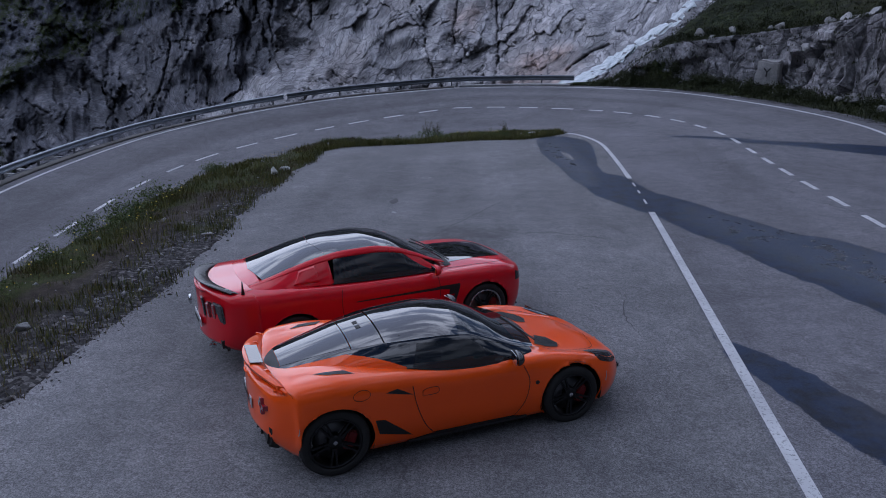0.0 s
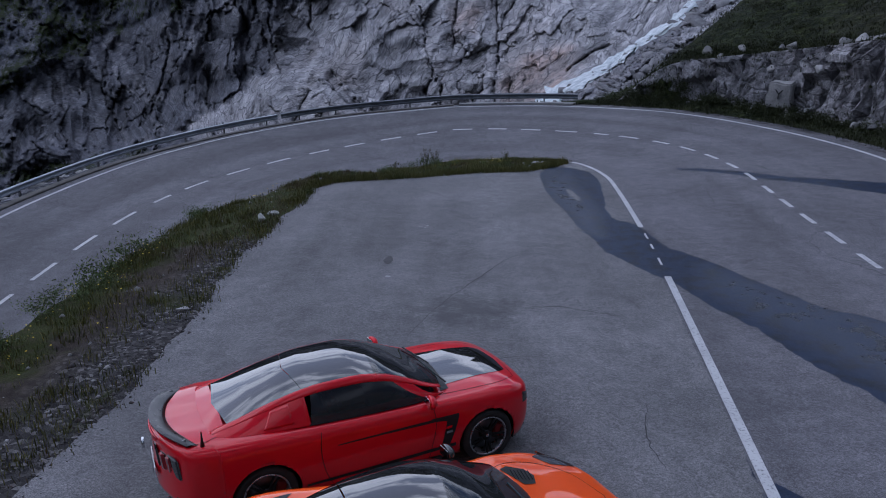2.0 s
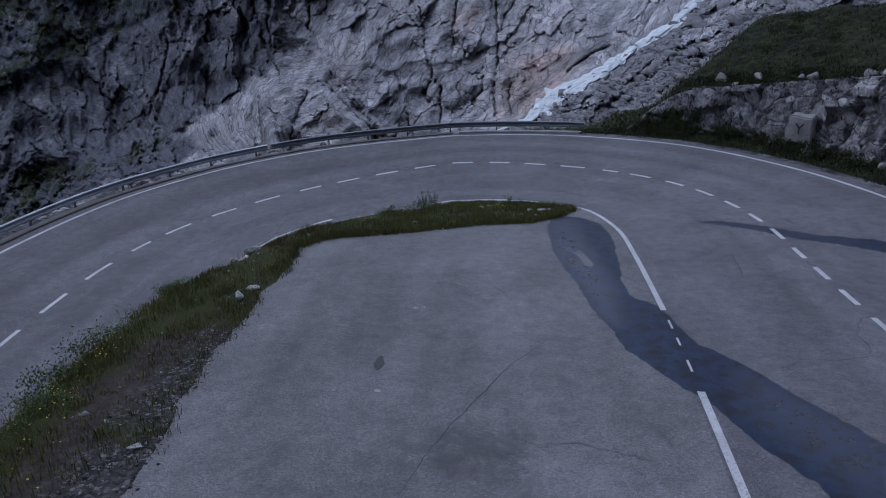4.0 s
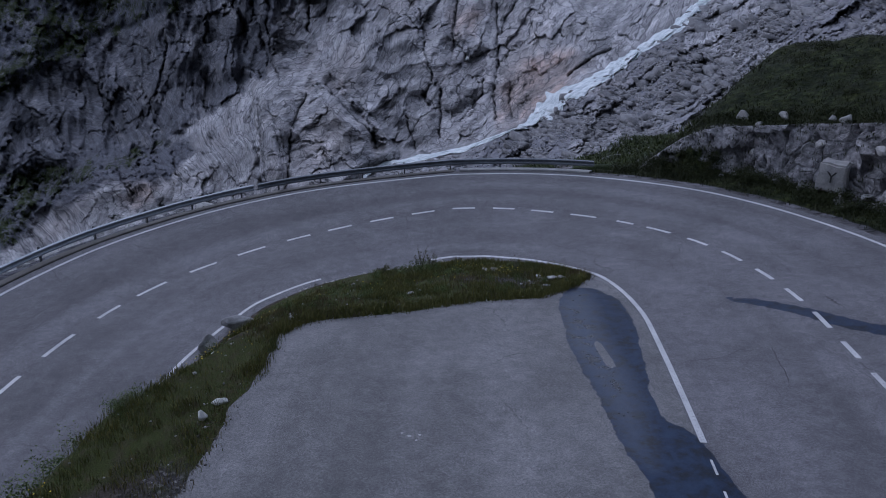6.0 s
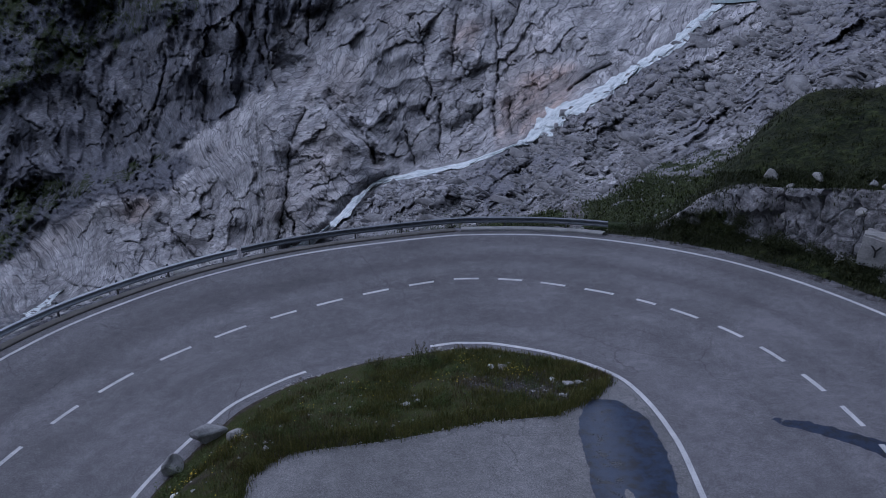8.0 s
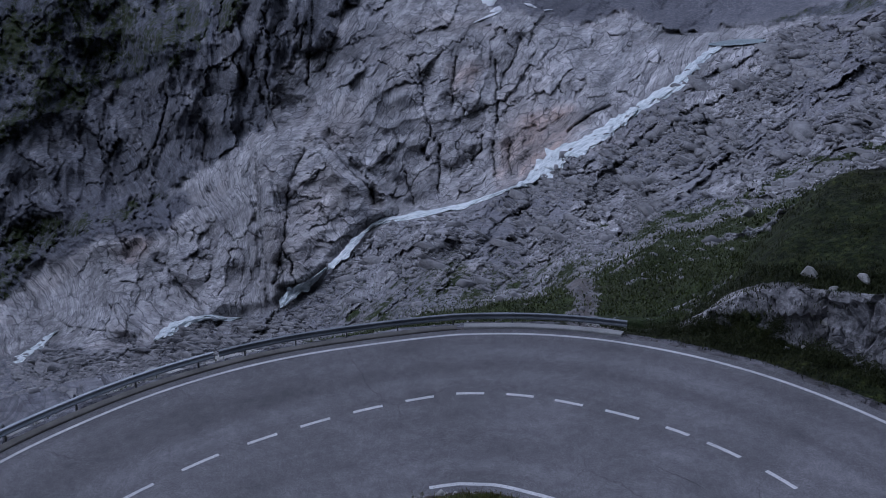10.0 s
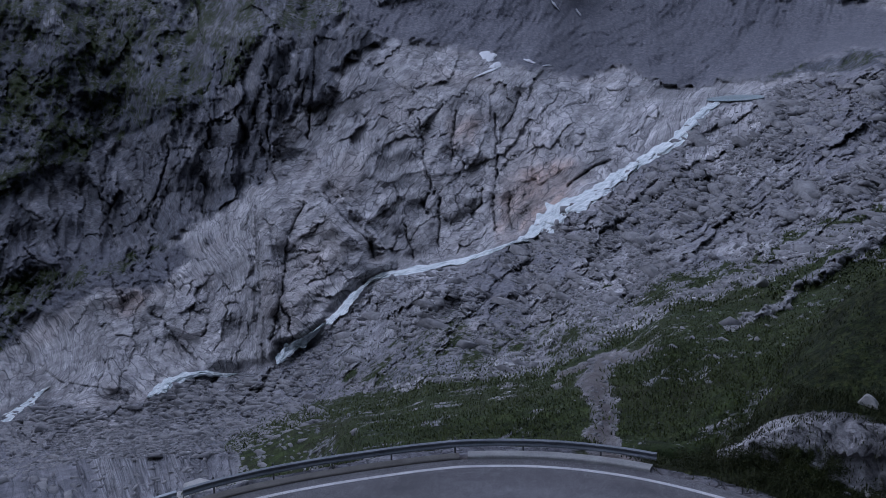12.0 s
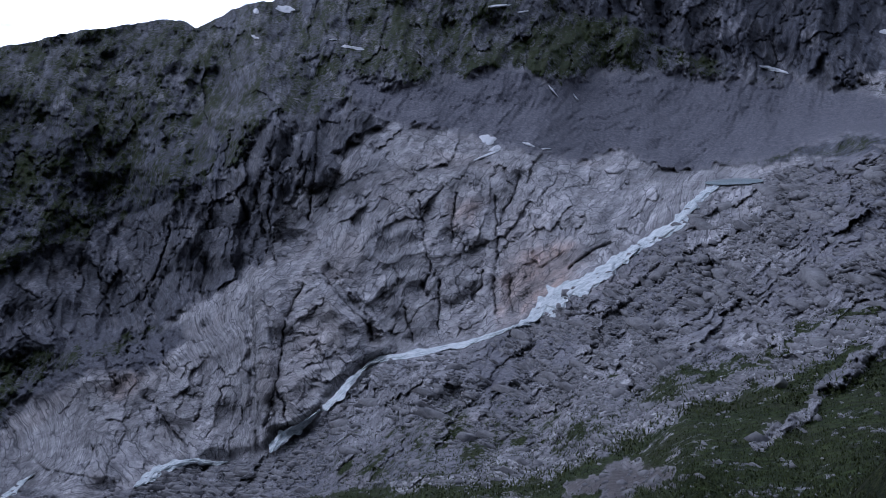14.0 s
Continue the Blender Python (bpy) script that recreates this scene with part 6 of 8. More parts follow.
class Canopy:
    """The cabin: belt line, roof rail and centre line along the car."""

    def __init__(self, xs, belt_y, belt_z, rail_y, rail_z, mid_z, bulge=0.02):
        self.x0, self.x1, self.bulge = xs[0], xs[-1], bulge
        self.f = [pchip(xs, v) for v in (belt_y, belt_z, rail_y, rail_z, mid_z)]

    def at(self, x, v, side=1, lift=0.0):
        """v: 0 belt, 1 rail, 2 centre line."""
        by, bz, ry, rz, mz = (g(x) for g in self.f)
        low, up = np.clip(v, 0, 1), np.clip(v - 1, 0, 1)
        y = by + (ry - by) * low + self.bulge * np.sin(np.pi * low)
        z = bz + (rz - bz) * low
        k = 1 - up
        y = np.where(v > 1, ry * k, y)
        z = np.where(v > 1, rz + (mz - rz) * (1 - k**2.2), z)
        return np.stack([x + 0 * v, side * (y + lift * (1 - up) * 0.8), z + lift * (0.3 + 0.7 * up)], -1)

    def panel(self, name, x_of, v_of, material, parent, lift=0.0, nx=26, nv=14, both=False, side=1, label="", thick=0.0):
        """A sheet between two x curves over v and two v limits; over both sides when it spans the centre."""
        v = np.linspace(v_of[0], v_of[1], nv)
        u = np.linspace(0, 1, nx)
        x0, x1 = x_of(v)
        X = x0[None] + (x1 - x0)[None] * u[:, None]
        Vv = np.repeat(v[None], nx, 0)
        G = self.at(X, Vv, side, lift)
        if both:
            G = np.concatenate([G, (self.at(X, Vv, -side, lift))[:, ::-1][:, 1:]], 1)
        ob = sheet(name, G, material, flip=(side > 0), parent=parent)
        if thick:
            mod = ob.modifiers.new("thickness", "SOLIDIFY")
            mod.thickness, mod.offset = thick, -1
        return tagged(ob, label)


def lathe(name, prof, material, parent, n=40, smooth=True, label=""):
    """A turned part about the y axis: prof holds (radius, y)."""
    a = np.linspace(0, 2 * np.pi, n + 1)
    G = np.stack([np.stack([r * np.cos(a), np.full(n + 1, y), r * np.sin(a)], 1) for r, y in prof], 1)
    ob = sheet(name, G, material, parent=parent)
    if not smooth:
        ob.data.polygons.foreach_set("use_smooth", [False] * len(ob.data.polygons))
    return tagged(ob, label)


def box_bm(size, m=Matrix(), bevel=0.0, segs=2):
    bm = bmesh.new()
    bmesh.ops.create_cube(bm, size=1, matrix=m @ Matrix.Diagonal((*size, 1)))
    if bevel:
        bmesh.ops.bevel(bm, geom=bm.edges[:], offset=bevel, segments=segs, affect="EDGES")
    return bm


def wheel(parent, m, radius, width, spokes, rim_edge, label):
    """Outer face towards -y."""
    w = empty("wheel")
    w.parent, w.matrix_local = parent, m
    tagged(w, label)
    h, r, ri = width / 2, radius, radius * 0.735
    tyre = [(ri, -h * 0.86), (ri + 0.02, -h * 0.98), (r * 0.90, -h), (r * 0.965, -h * 0.9), (r * 0.992, -h * 0.72)]
    for k in range(-3, 4):
        y = k * h * 0.2
        tyre += [(r, y - 0.010), (r, y + 0.006), (r - 0.008, y + 0.007), (r - 0.008, y + 0.012)]
    tyre += [(r * 0.992, h * 0.72), (r * 0.965, h * 0.9), (r * 0.90, h), (ri, h * 0.9)]
    lathe("tyre", tyre, M_TYRE, w, 48)
    lathe("rim", [(ri + 0.004, -h * 0.86), (ri + 0.006, -h * 0.92), (ri - 0.010, -h * 0.93), (ri - 0.016, -h * 0.86), (ri - 0.024, -h * 0.5), (ri - 0.03, h * 0.8)], rim_edge, w, 48)
    lathe("brake_disc", [(0.07, -0.01), (ri * 0.80, -0.01), (ri * 0.80, 0.015), (0.07, 0.015)], M_DISC, w, 36)
    lathe("hub", [(0.0, -h * 0.80), (0.022, -h * 0.80), (0.030, -h * 0.76), (0.062, -h * 0.74), (0.075, -h * 0.60), (0.075, 0.0)], M_RIM, w, 28)
    lathe("centre_cap", [(0.0, -h * 0.83), (0.016, -h * 0.83), (0.022, -h * 0.80)], M_CHROME, w, 20, True, "small bright centre cap")
    for k in range(spokes):
        for off in (-0.10, 0.10):
            a = 2 * math.pi * k / spokes + off
            a2 = 2 * math.pi * k / spokes + off * 1.55
            bm = bmesh.new()
            ring = []
            for t in np.linspace(0, 1, 5):
                rr, aa = 0.055 + (ri - 0.065) * t, a2 + (a - a2) * (1 - t) * 0 + (a - a2) * t * 0.5
                wd = 0.016 - 0.004 * t
                y0, y1 = -h * (0.72 + 0.16 * t), -h * (0.50 + 0.28 * t)
                c, s = math.cos(aa), math.sin(aa)
                ring.append([bm.verts.new((rr * c - q * wd * s, y, rr * s + q * wd * c)) for q, y in ((-0.7, y0), (0.7, y0), (1, y1), (-1, y1))])
            for p, q in zip(ring[:-1], ring[1:]):
                for i in range(4):
                    bm.faces.new((p[i], p[(i + 1) % 4], q[(i + 1) % 4], q[i]))
            part("spoke", bm, M_RIM, w)
    part("caliper", box_bm((0.11, 0.06, 0.20), pose(ri * 0.66, -0.01, 0.03), 0.015), M_CALIPER, w, "dark red brake caliper")
    return w


def wheel_well(parent, x, y_in, r, z, name="wheel_arch_liner"):
    for side in (-1, 1):
        a = np.linspace(-0.35, math.pi + 0.35, 22)
        ys = (side * y_in, side * (y_in - 0.36))
        G = np.stack([np.stack([x + r * np.cos(a), np.full(22, y), z + r * np.sin(a)], 1) for y in ys], 1)
        ob = sheet(name, G, M_BLACK, parent=parent)
        bm = bmesh.new()
        bm.faces.new([bm.verts.new((x + r * math.cos(t), ys[1], z + r * math.sin(t))) for t in a])
        part(name, bm, M_BLACK, parent)


def seat(parent, x, y, z):
    bm = box_bm((0.16, 0.48, 0.60), pose(x - 0.22, y, z + 0.28, 0, -14, 0), 0.06, 3)
    part("seat_back", bm, M_CABIN, parent)
    part("seat_cushion", box_bm((0.5, 0.5, 0.16), pose(x + 0.05, y, z), 0.06, 3), M_CABIN, parent)
    part("headrest", box_bm((0.10, 0.24, 0.18), pose(x - 0.33, y, z + 0.64, 0, -10, 0), 0.04, 3), M_CABIN, parent)


def steering_wheel(parent, x, y, z):
    G = []
    for t in np.linspace(0, 2 * math.pi, 25):
        G.append([((0.18 + 0.014 * math.cos(q)) * math.cos(t), (0.18 + 0.014 * math.cos(q)) * math.sin(t), 0.014 * math.sin(q)) for q in np.linspace(0, 2 * math.pi, 9)])
    ob = sheet("steering_wheel", np.array(G), M_BLACK, parent=parent)
    ob.matrix_local = pose(x, y, z, 0, 68, 0)


def mirror(parent, m, material, side):
    bm = bmesh.new()
    bmesh.ops.create_uvsphere(bm, u_segments=18, v_segments=12, radius=1)
    for v in bm.verts:
        v.co = Vector((v.co.x * 0.075 if v.co.x > 0 else v.co.x * 0.03, v.co.y * 0.115, v.co.z * 0.075))
    ob = part("mirror", bm, material, parent, "", True)
    ob.matrix_local = m
    st = part("mirror_stalk", box_bm((0.05, 0.12, 0.025), pose(0.0, -side * 0.12, -0.05, side * 20, 0, 0), 0.008), M_BLACK, ob)
    gl = part("mirror_glass", box_bm((0.004, 0.17, 0.10), pose(-0.031, 0, 0), 0.001), M_CHROME, ob)
    return ob


def tub(parent, x0, x1, y, z0, z1):
    bm = box_bm((x1 - x0, 2 * y, z1 - z0), pose((x0 + x1) / 2, 0, (z0 + z1) / 2))
    bmesh.ops.delete(bm, geom=[f for f in bm.faces if f.normal.z > 0.9], context="FACES")
    part("cabin_floor", bm, M_CABIN, parent)


def wiper(parent, a, b):
    a, b = Vector(a), Vector(b)
    m = Matrix.Translation((a + b) / 2) @ (b - a).to_track_quat("X", "Z").to_matrix().to_4x4()
    part("wiper", box_bm(((b - a).length, 0.018, 0.018), m, 0.004, 1), M_BLACK, parent)


def draw_in(car, x0, k):
    """Shortens the overhang beyond x0."""
    for ob in car.children_recursive:
        if ob.type != "MESH" or ob.matrix_local != Matrix() or (ob.parent != car and ob.parent.type == "EMPTY"):
            continue
        for v in ob.data.vertices:
            if (v.co.x - x0) * x0 > 0:
                v.co.x = x0 + (v.co.x - x0) * k


def bow(car, x0, k):
    """Rounds the tail in plan: the corners behind x0 are drawn forward."""
    for ob in car.children_recursive:
        if ob.type != "MESH" or ob.matrix_local != Matrix() or (ob.parent != car and ob.parent.type == "EMPTY"):
            continue
        for v in ob.data.vertices:
            if v.co.x < x0:
                w = min((x0 - v.co.x) / 0.45, 1.0)
                v.co.x += k * v.co.y * v.co.y * w * w * (3 - 2 * w)


def sports_car(m):
    car = empty("sports_car")
    tagged(car, "orange sports coupe with a black roof, parked on the asphalt", "car")
    xs = (-2.06, -2.02, -1.90, -1.6, -1.29, -0.7, 0.0, 0.6, 1.0, 1.29, 1.7, 1.95, 2.06, 2.11)
    sill = ((0.54, 0.60, 0.70, 0.79, 0.84, 0.80, 0.77, 0.78, 0.82, 0.84, 0.78, 0.62, 0.44, 0.26), (0.40, 0.34, 0.28, 0.23, 0.20, 0.16, 0.15, 0.15, 0.17, 0.19, 0.17, 0.17, 0.19, 0.24))
    lower = ((0.63, 0.71, 0.81, 0.90, 0.92, 0.86, 0.82, 0.83, 0.87, 0.90, 0.85, 0.69, 0.51, 0.33), (0.50, 0.45, 0.42, 0.38, 0.36, 0.31, 0.29, 0.30, 0.34, 0.36, 0.34, 0.31, 0.31, 0.33))
    waist = ((0.66, 0.75, 0.84, 0.915, 0.925, 0.88, 0.83, 0.84, 0.88, 0.90, 0.85, 0.70, 0.53, 0.36), (0.66, 0.64, 0.62, 0.60, 0.59, 0.53, 0.49, 0.49, 0.52, 0.54, 0.50, 0.455, 0.44, 0.43))
    shoulder = ((0.64, 0.70, 0.77, 0.84, 0.865, 0.83, 0.80, 0.80, 0.81, 0.81, 0.75, 0.61, 0.46, 0.31), (0.79, 0.82, 0.86, 0.91, 0.925, 0.87, 0.80, 0.785, 0.80, 0.77, 0.67, 0.575, 0.525, 0.49))
    crown = ((0.48, 0.52, 0.55, 0.55, 0.55, 0.60, 0.62, 0.62, 0.62, 0.57, 0.48, 0.38, 0.29, 0.19), (0.84, 0.87, 0.90, 0.94, 0.965, 0.92, 0.845, 0.83, 0.815, 0.745, 0.65, 0.575, 0.535, 0.51))
    ridge = ((0,) * 14, (0.86, 0.885, 0.895, 0.91, 0.93, 0.90, 0.86, 0.85, 0.82, 0.75, 0.66, 0.585, 0.545, 0.52))
    sh = Shell(xs, [sill, lower, waist, shoulder, crown, ridge], (1.2875, -1.2875), (0.365, 0.385), 0.335)
    sh.build("body", M_ORANGE, car, (-0.85, 0.72))
    cn = Canopy((-1.88, -1.7, -1.3, -0.9, -0.5, -0.1, 0.2, 0.45, 0.8, 1.08), (0.34, 0.42, 0.52, 0.60, 0.70, 0.76, 0.77, 0.765, 0.725, 0.58), (0.865, 0.88, 0.915, 0.925, 0.89, 0.835, 0.81, 0.80, 0.79, 0.80),
                (0.16, 0.23, 0.34, 0.44, 0.52, 0.565, 0.585, 0.60, 0.61, 0.51), (0.878, 0.912, 1.0, 1.078, 1.118, 1.127, 1.095, 1.02, 0.89, 0.82), (0.88, 0.925, 1.035, 1.13, 1.195, 1.22, 1.195, 1.125, 0.955, 0.84))
    k = lambda a, b: (lambda v: (np.full(v.shape, a), np.full(v.shape, b)))
    head = lambda v: 0.20 - 0.10 * (1 - np.clip(v - 1, 0, 1))
    cowl = lambda v: 1.075 - 0.13 * (1 - np.clip(v - 1, 0, 1)) ** 1.6
    cn.panel("windscreen", lambda v: (head(v), cowl(v)), (1.06, 2), M_GLASS, car, 0.004, both=True, label="dark raked windscreen")
    cn.panel("roof", lambda v: (v * 0 - 0.66, head(v)), (1.0, 2), M_GLOSS, car, 0.006, both=True, label="gloss black roof panel")
    cn.panel("roof_rear", lambda v: (v * 0 - 0.98, v * 0 - 0.672), (1.0, 2), M_GLOSS, car, 0.002, both=True, nx=10)
    cn.panel("rear_window", k(-1.66, -0.99), (1.12, 2), M_GLASS_DARK, car, 0.006, both=True, label="long dark rear window")
    cn.panel("rear_cowl", k(-1.87, -1.665), (0.2, 2), M_BLACK, car, 0.004, both=True, nx=8)
    for side in (-1, 1):
        cn.panel("pillar", lambda v: (head(v) - 0.0, cowl(v)), (0.88, 1.08), M_GLOSS, car, 0.006, nx=24, nv=4, side=side)
        cn.panel("roof_rail", k(-1.86, 0.12), (0.86, 1.02), M_GLOSS, car, 0.005, nx=40, nv=4, side=side)
        cn.panel("rear_quarter", k(-1.87, -0.99), (0.50, 1.14), M_GLOSS, car, 0.001, nx=20, side=side)
        cn.panel("haunch", lambda v: (v * 0 - 1.87, np.where(v < 0.52, -0.82 + 0.36 * (0.52 - v) / 0.5, -0.82 - 0.26 * (v - 0.52) / 0.38)), (-0.05, 0.90), M_ORANGE, car, 0.003, nx=24, side=side)
        cn.panel("rear_quarter", lambda v: (v * 0 - 0.99, -0.82 + 0.36 * np.abs(v - 0.52) / 0.5), (0.50, 0.9), M_GLOSS, car, 0.001, nx=6, side=side)
        cn.panel("side_window", lambda v: (-0.36 - 0.10 * (1 - v), 0.72 - 0.58 * v), (0.04, 0.88), M_GLASS, car, 0.002, side=side, label="dark side window")
        cn.panel("quarter_window", lambda v: (-0.82 + 0.36 * np.abs(v - 0.52) / 0.5, -0.40 - 0.10 * (1 - v)), (0.04, 0.88), M_GLASS_DARK, car, 0.002, nx=10, side=side)
        cn.panel("window_pillar", lambda v: (-0.41 - 0.10 * (1 - v), -0.35 - 0.10 * (1 - v)), (0.0, 0.9), M_GLOSS, car, 0.004, nx=3, side=side)
        cn.panel("window_trim", lambda v: (v * 0 - 0.50, v * 0 + 0.80), (-0.02, 0.05), M_BLACK, car, 0.005, nx=30, nv=3, side=side)
        cn.panel("screen_corner", lambda v: (0.70 - 0.58 * v, np.maximum(cowl(1 + 0 * v) - 0.05, 0.7 - 0.5 * v + 0.05)), (0.0, 0.9), M_GLOSS, car, 0.001, nx=8, side=side)
        # flank details
        sh.side_patch("side_intake", [(-0.86, 0.36), (-0.50, 0.24), (-0.60, 0.33), (-0.80, 0.50), (-0.90, 0.52)], side, M_BLACK, car, 0.006)
        sh.side_patch("shoulder_intake", [(-0.78, 0.77), (-0.50, 0.695), (-0.66, 0.79)], side, M_BLACK, car, 0.006)
        sh.side_patch("marker_lamp", [(-1.78, 0.50), (-1.70, 0.58), (-1.66, 0.60), (-1.70, 0.53)], side, M_AMBER, car, 0.008)
        sh.side_patch("marker_lamp", [(1.70, 0.42), (1.715, 0.42), (1.735, 0.52), (1.725, 0.52)], side, M_AMBER, car, 0.008)
        sh.seam([(-0.50, 0.78), (-0.47, 0.6), (-0.38, 0.35), (-0.28, 0.21)], side, car)
        sh.seam([(0.72, 0.76), (0.78, 0.6), (0.74, 0.38), (0.64, 0.2)], side, car)
        sh.seam([(-0.28, 0.205), (0.2, 0.18), (0.64, 0.195)], side, car)
        sh.side_patch("door_handle", [(-0.40, 0.66), (-0.24, 0.665), (-0.24, 0.705), (-0.38, 0.705)], side, M_ORANGE, car, 0.016)
        sh.seam([(-0.40, 0.655), (-0.23, 0.66), (-0.23, 0.71), (-0.39, 0.71), (-0.40, 0.655)], side, car, 0.006)
        a = np.linspace(0, 2 * math.pi, 17)
        sh.seam([(-1.02 + 0.085 * math.cos(t), 0.80 + 0.05 * math.sin(t)) for t in a], side, car, 0.005)
        sh.side_patch("badge", [(0.865 + 0.022 * math.cos(t), 0.56 + 0.022 * math.sin(t)) for t in a[:-1]], side, M_BLACK, car, 0.006)
        sh.side_patch("headlamp", [(1.58, 0.735), (1.60, 0.70), (1.95, 0.575), (1.98, 0.535), (1.86, 0.56), (1.66, 0.64)], side, M_LENS, car, 0.006)
        sh.top_patch("headlamp", [(1.50, side * 0.70), (1.66, side * 0.58), (1.93, side * 0.54), (1.96, side * 0.62), (1.80, side * 0.735), (1.62, side * 0.765)], M_LENS, car, 0.006, "dark glazed headlamp")
        sh.top_patch("bonnet_vent", [(1.02, side * 0.50), (1.16, side * 0.22), (1.30, side * 0.24), (1.36, side * 0.40), (1.30, side * 0.52), (1.12, side * 0.56)], M_MESHG, car, 0.006, "black louvred bonnet vent")
        for j in range(6):
            x = 1.10 + j * 0.04
            sh.seam([(x, side * 0.30), (x + 0.03, side * 0.48)], side, car, 0.010, True, "vent_slat", M_GLOSS, 0.012)
        sh.seam([(0.98, side * 0.56), (1.2, side * 0.64), (1.5, side * 0.60), (1.8, side * 0.42), (1.95, 0)], side, car, 0.006, True)
        sh.seam([(-1.76, side * 0.83), (-1.9, side * 0.66), (-1.98, side * 0.3)], side, car, 0.006, True)
        sh.top_patch("fender_scoop", [(-1.42, side * 0.60), (-1.30, side * 0.68), (-1.04, side * 0.72), (-1.12, side * 0.63)], M_BLACK, car, 0.005)
        mirror(car, pose(0.60, side * 0.90, 0.90, 0, 0, side * 8), M_GLOSS, side)
        part("tail_lamp", box_bm((0.03, 0.17, 0.17), pose(-2.045, side * 0.51, 0.69, 0, 0, side * 16), 0.06, 4), M_TAIL, car, "round red tail lamp")
        part("fog_lamp", box_bm((0.04, 0.14, 0.07), pose(1.99, side * 0.575, 0.44, 0, 0, -side * 38), 0.015), M_BLACK, car)
        part("rear_grille", box_bm((0.03, 0.20, 0.09), pose(-2.03, side * 0.54, 0.47, 0, 0, side * 18), 0.02), M_BLACK, car)
    # rear: wing on the deck, plate, diffuser, exhaust
    wing = []
    for y in np.linspace(-0.76, 0.76, 33):
        t = abs(y) / 0.76
        z0 = 0.985 - 0.10 * t**3
        x0 = -2.07 + 0.16 * t**2.5
        wing.append([(x0, y, z0 + 0.012), (x0 + 0.06, y, z0 + 0.018), (x0 + 0.17, y, z0 - 0.008), (x0 + 0.24, y, z0 - 0.05), (x0 + 0.20, y, z0 - 0.06), (x0 + 0.06, y, z0 - 0.022), (x0, y, z0 - 0.012), (x0, y, z0 + 0.012)])
    sheet("rear_wing", np.array(wing), M_ORANGE, parent=car)
    part("wing_panel", box_bm((0.17, 0.46, 0.012), pose(-1.96, 0, 1.004, 0, 6, 0), 0.004), M_GLOSS, car, "gloss black wing centre panel")
    for side in (-1, 1):
        part("wing_stand", box_bm((0.16, 0.04, 0.10), pose(-1.93, side * 0.36, 0.93), 0.012), M_ORANGE, car)
        part("wing_stand", box_bm((0.26, 0.12, 0.12), pose(-1.90, side * 0.68, 0.88, 0, 8, 0), 0.05, 4), M_ORANGE, car)
    plate = part("number_plate", box_bm((0.012, 0.50, 0.11), pose(-2.072, 0, 0.60), 0.003), M_PLATE, car, "white number plate with a dark bar")
    part("plate_bar", box_bm((0.004, 0.36, 0.05), pose(-2.080, 0, 0.60)), M_BLACK, plate)
    part("front_plate", box_bm((0.012, 0.42, 0.09), pose(2.12, 0, 0.40), 0.003), M_PLATE, car)
    part("diffuser", box_bm((0.22, 1.20, 0.16), pose(-1.97, 0, 0.335, 0, 14, 0), 0.03), M_BLACK, car)
    for j in range(-3, 4):
        part("diffuser_fin", box_bm((0.12, 0.012, 0.09), pose(-1.94, j * 0.14, 0.31), 0.003, 1), M_BLACK, car)
    ex = lathe("exhaust", [(0.055, -0.10), (0.062, 0.04), (0.054, 0.04), (0.050, -0.06), (0.0, -0.06)], M_CHROME, car, 20)
    ex.matrix_local = pose(-1.90, 0, 0.37, 0, 0, 90)
    part("front_grille", box_bm((0.05, 0.5, 0.12), pose(2.085, 0, 0.31), 0.03, 3), M_MESHG, car)
    part("front_splitter", box_bm((0.20, 0.9, 0.02), pose(1.98, 0, 0.185), 0.006), M_BLACK, car)
    for side in (-1, 1):
        part("side_sill", box_bm((1.35, 0.05, 0.06), pose(0.12, side * 0.79, 0.165), 0.02), M_BLACK, car)
        part("roof_vent", box_bm((0.05, 0.07, 0.008), pose(-0.82, side * 0.06, 1.147, 0, -12, 0), 0.002, 1), M_MESHG, car)
    wiper(car, (1.02, -0.5, 0.868), (0.93, 0.15, 0.915))
    tub(car, -0.85, 0.80, 0.66, 0.25, 0.80)
    seat(car, -0.15, -0.36, 0.42), seat(car, -0.15, 0.36, 0.42)
    part("dashboard", box_bm((0.42, 1.20, 0.20), pose(0.62, 0, 0.78), 0.06, 3), M_CABIN, car)
    steering_wheel(car, 0.33, 0.36, 0.80)
    for x, r in ((1.2875, 0.325), (-1.2875, 0.345)):
        wheel_well(car, x, 0.86, 0.375 if x > 0 else 0.395, 0.335)
        for side in (-1, 1):
            wheel(car, pose(x, side * 0.765, r, 0, 25, 0 if side < 0 else 180), r, 0.22 if x > 0 else 0.26, 5, M_RIM, "satin black multi-spoke wheel")
    draw_in(car, -1.66, 0.78), bow(car, -1.55, 0.34)
    car.matrix_world = m
    return car


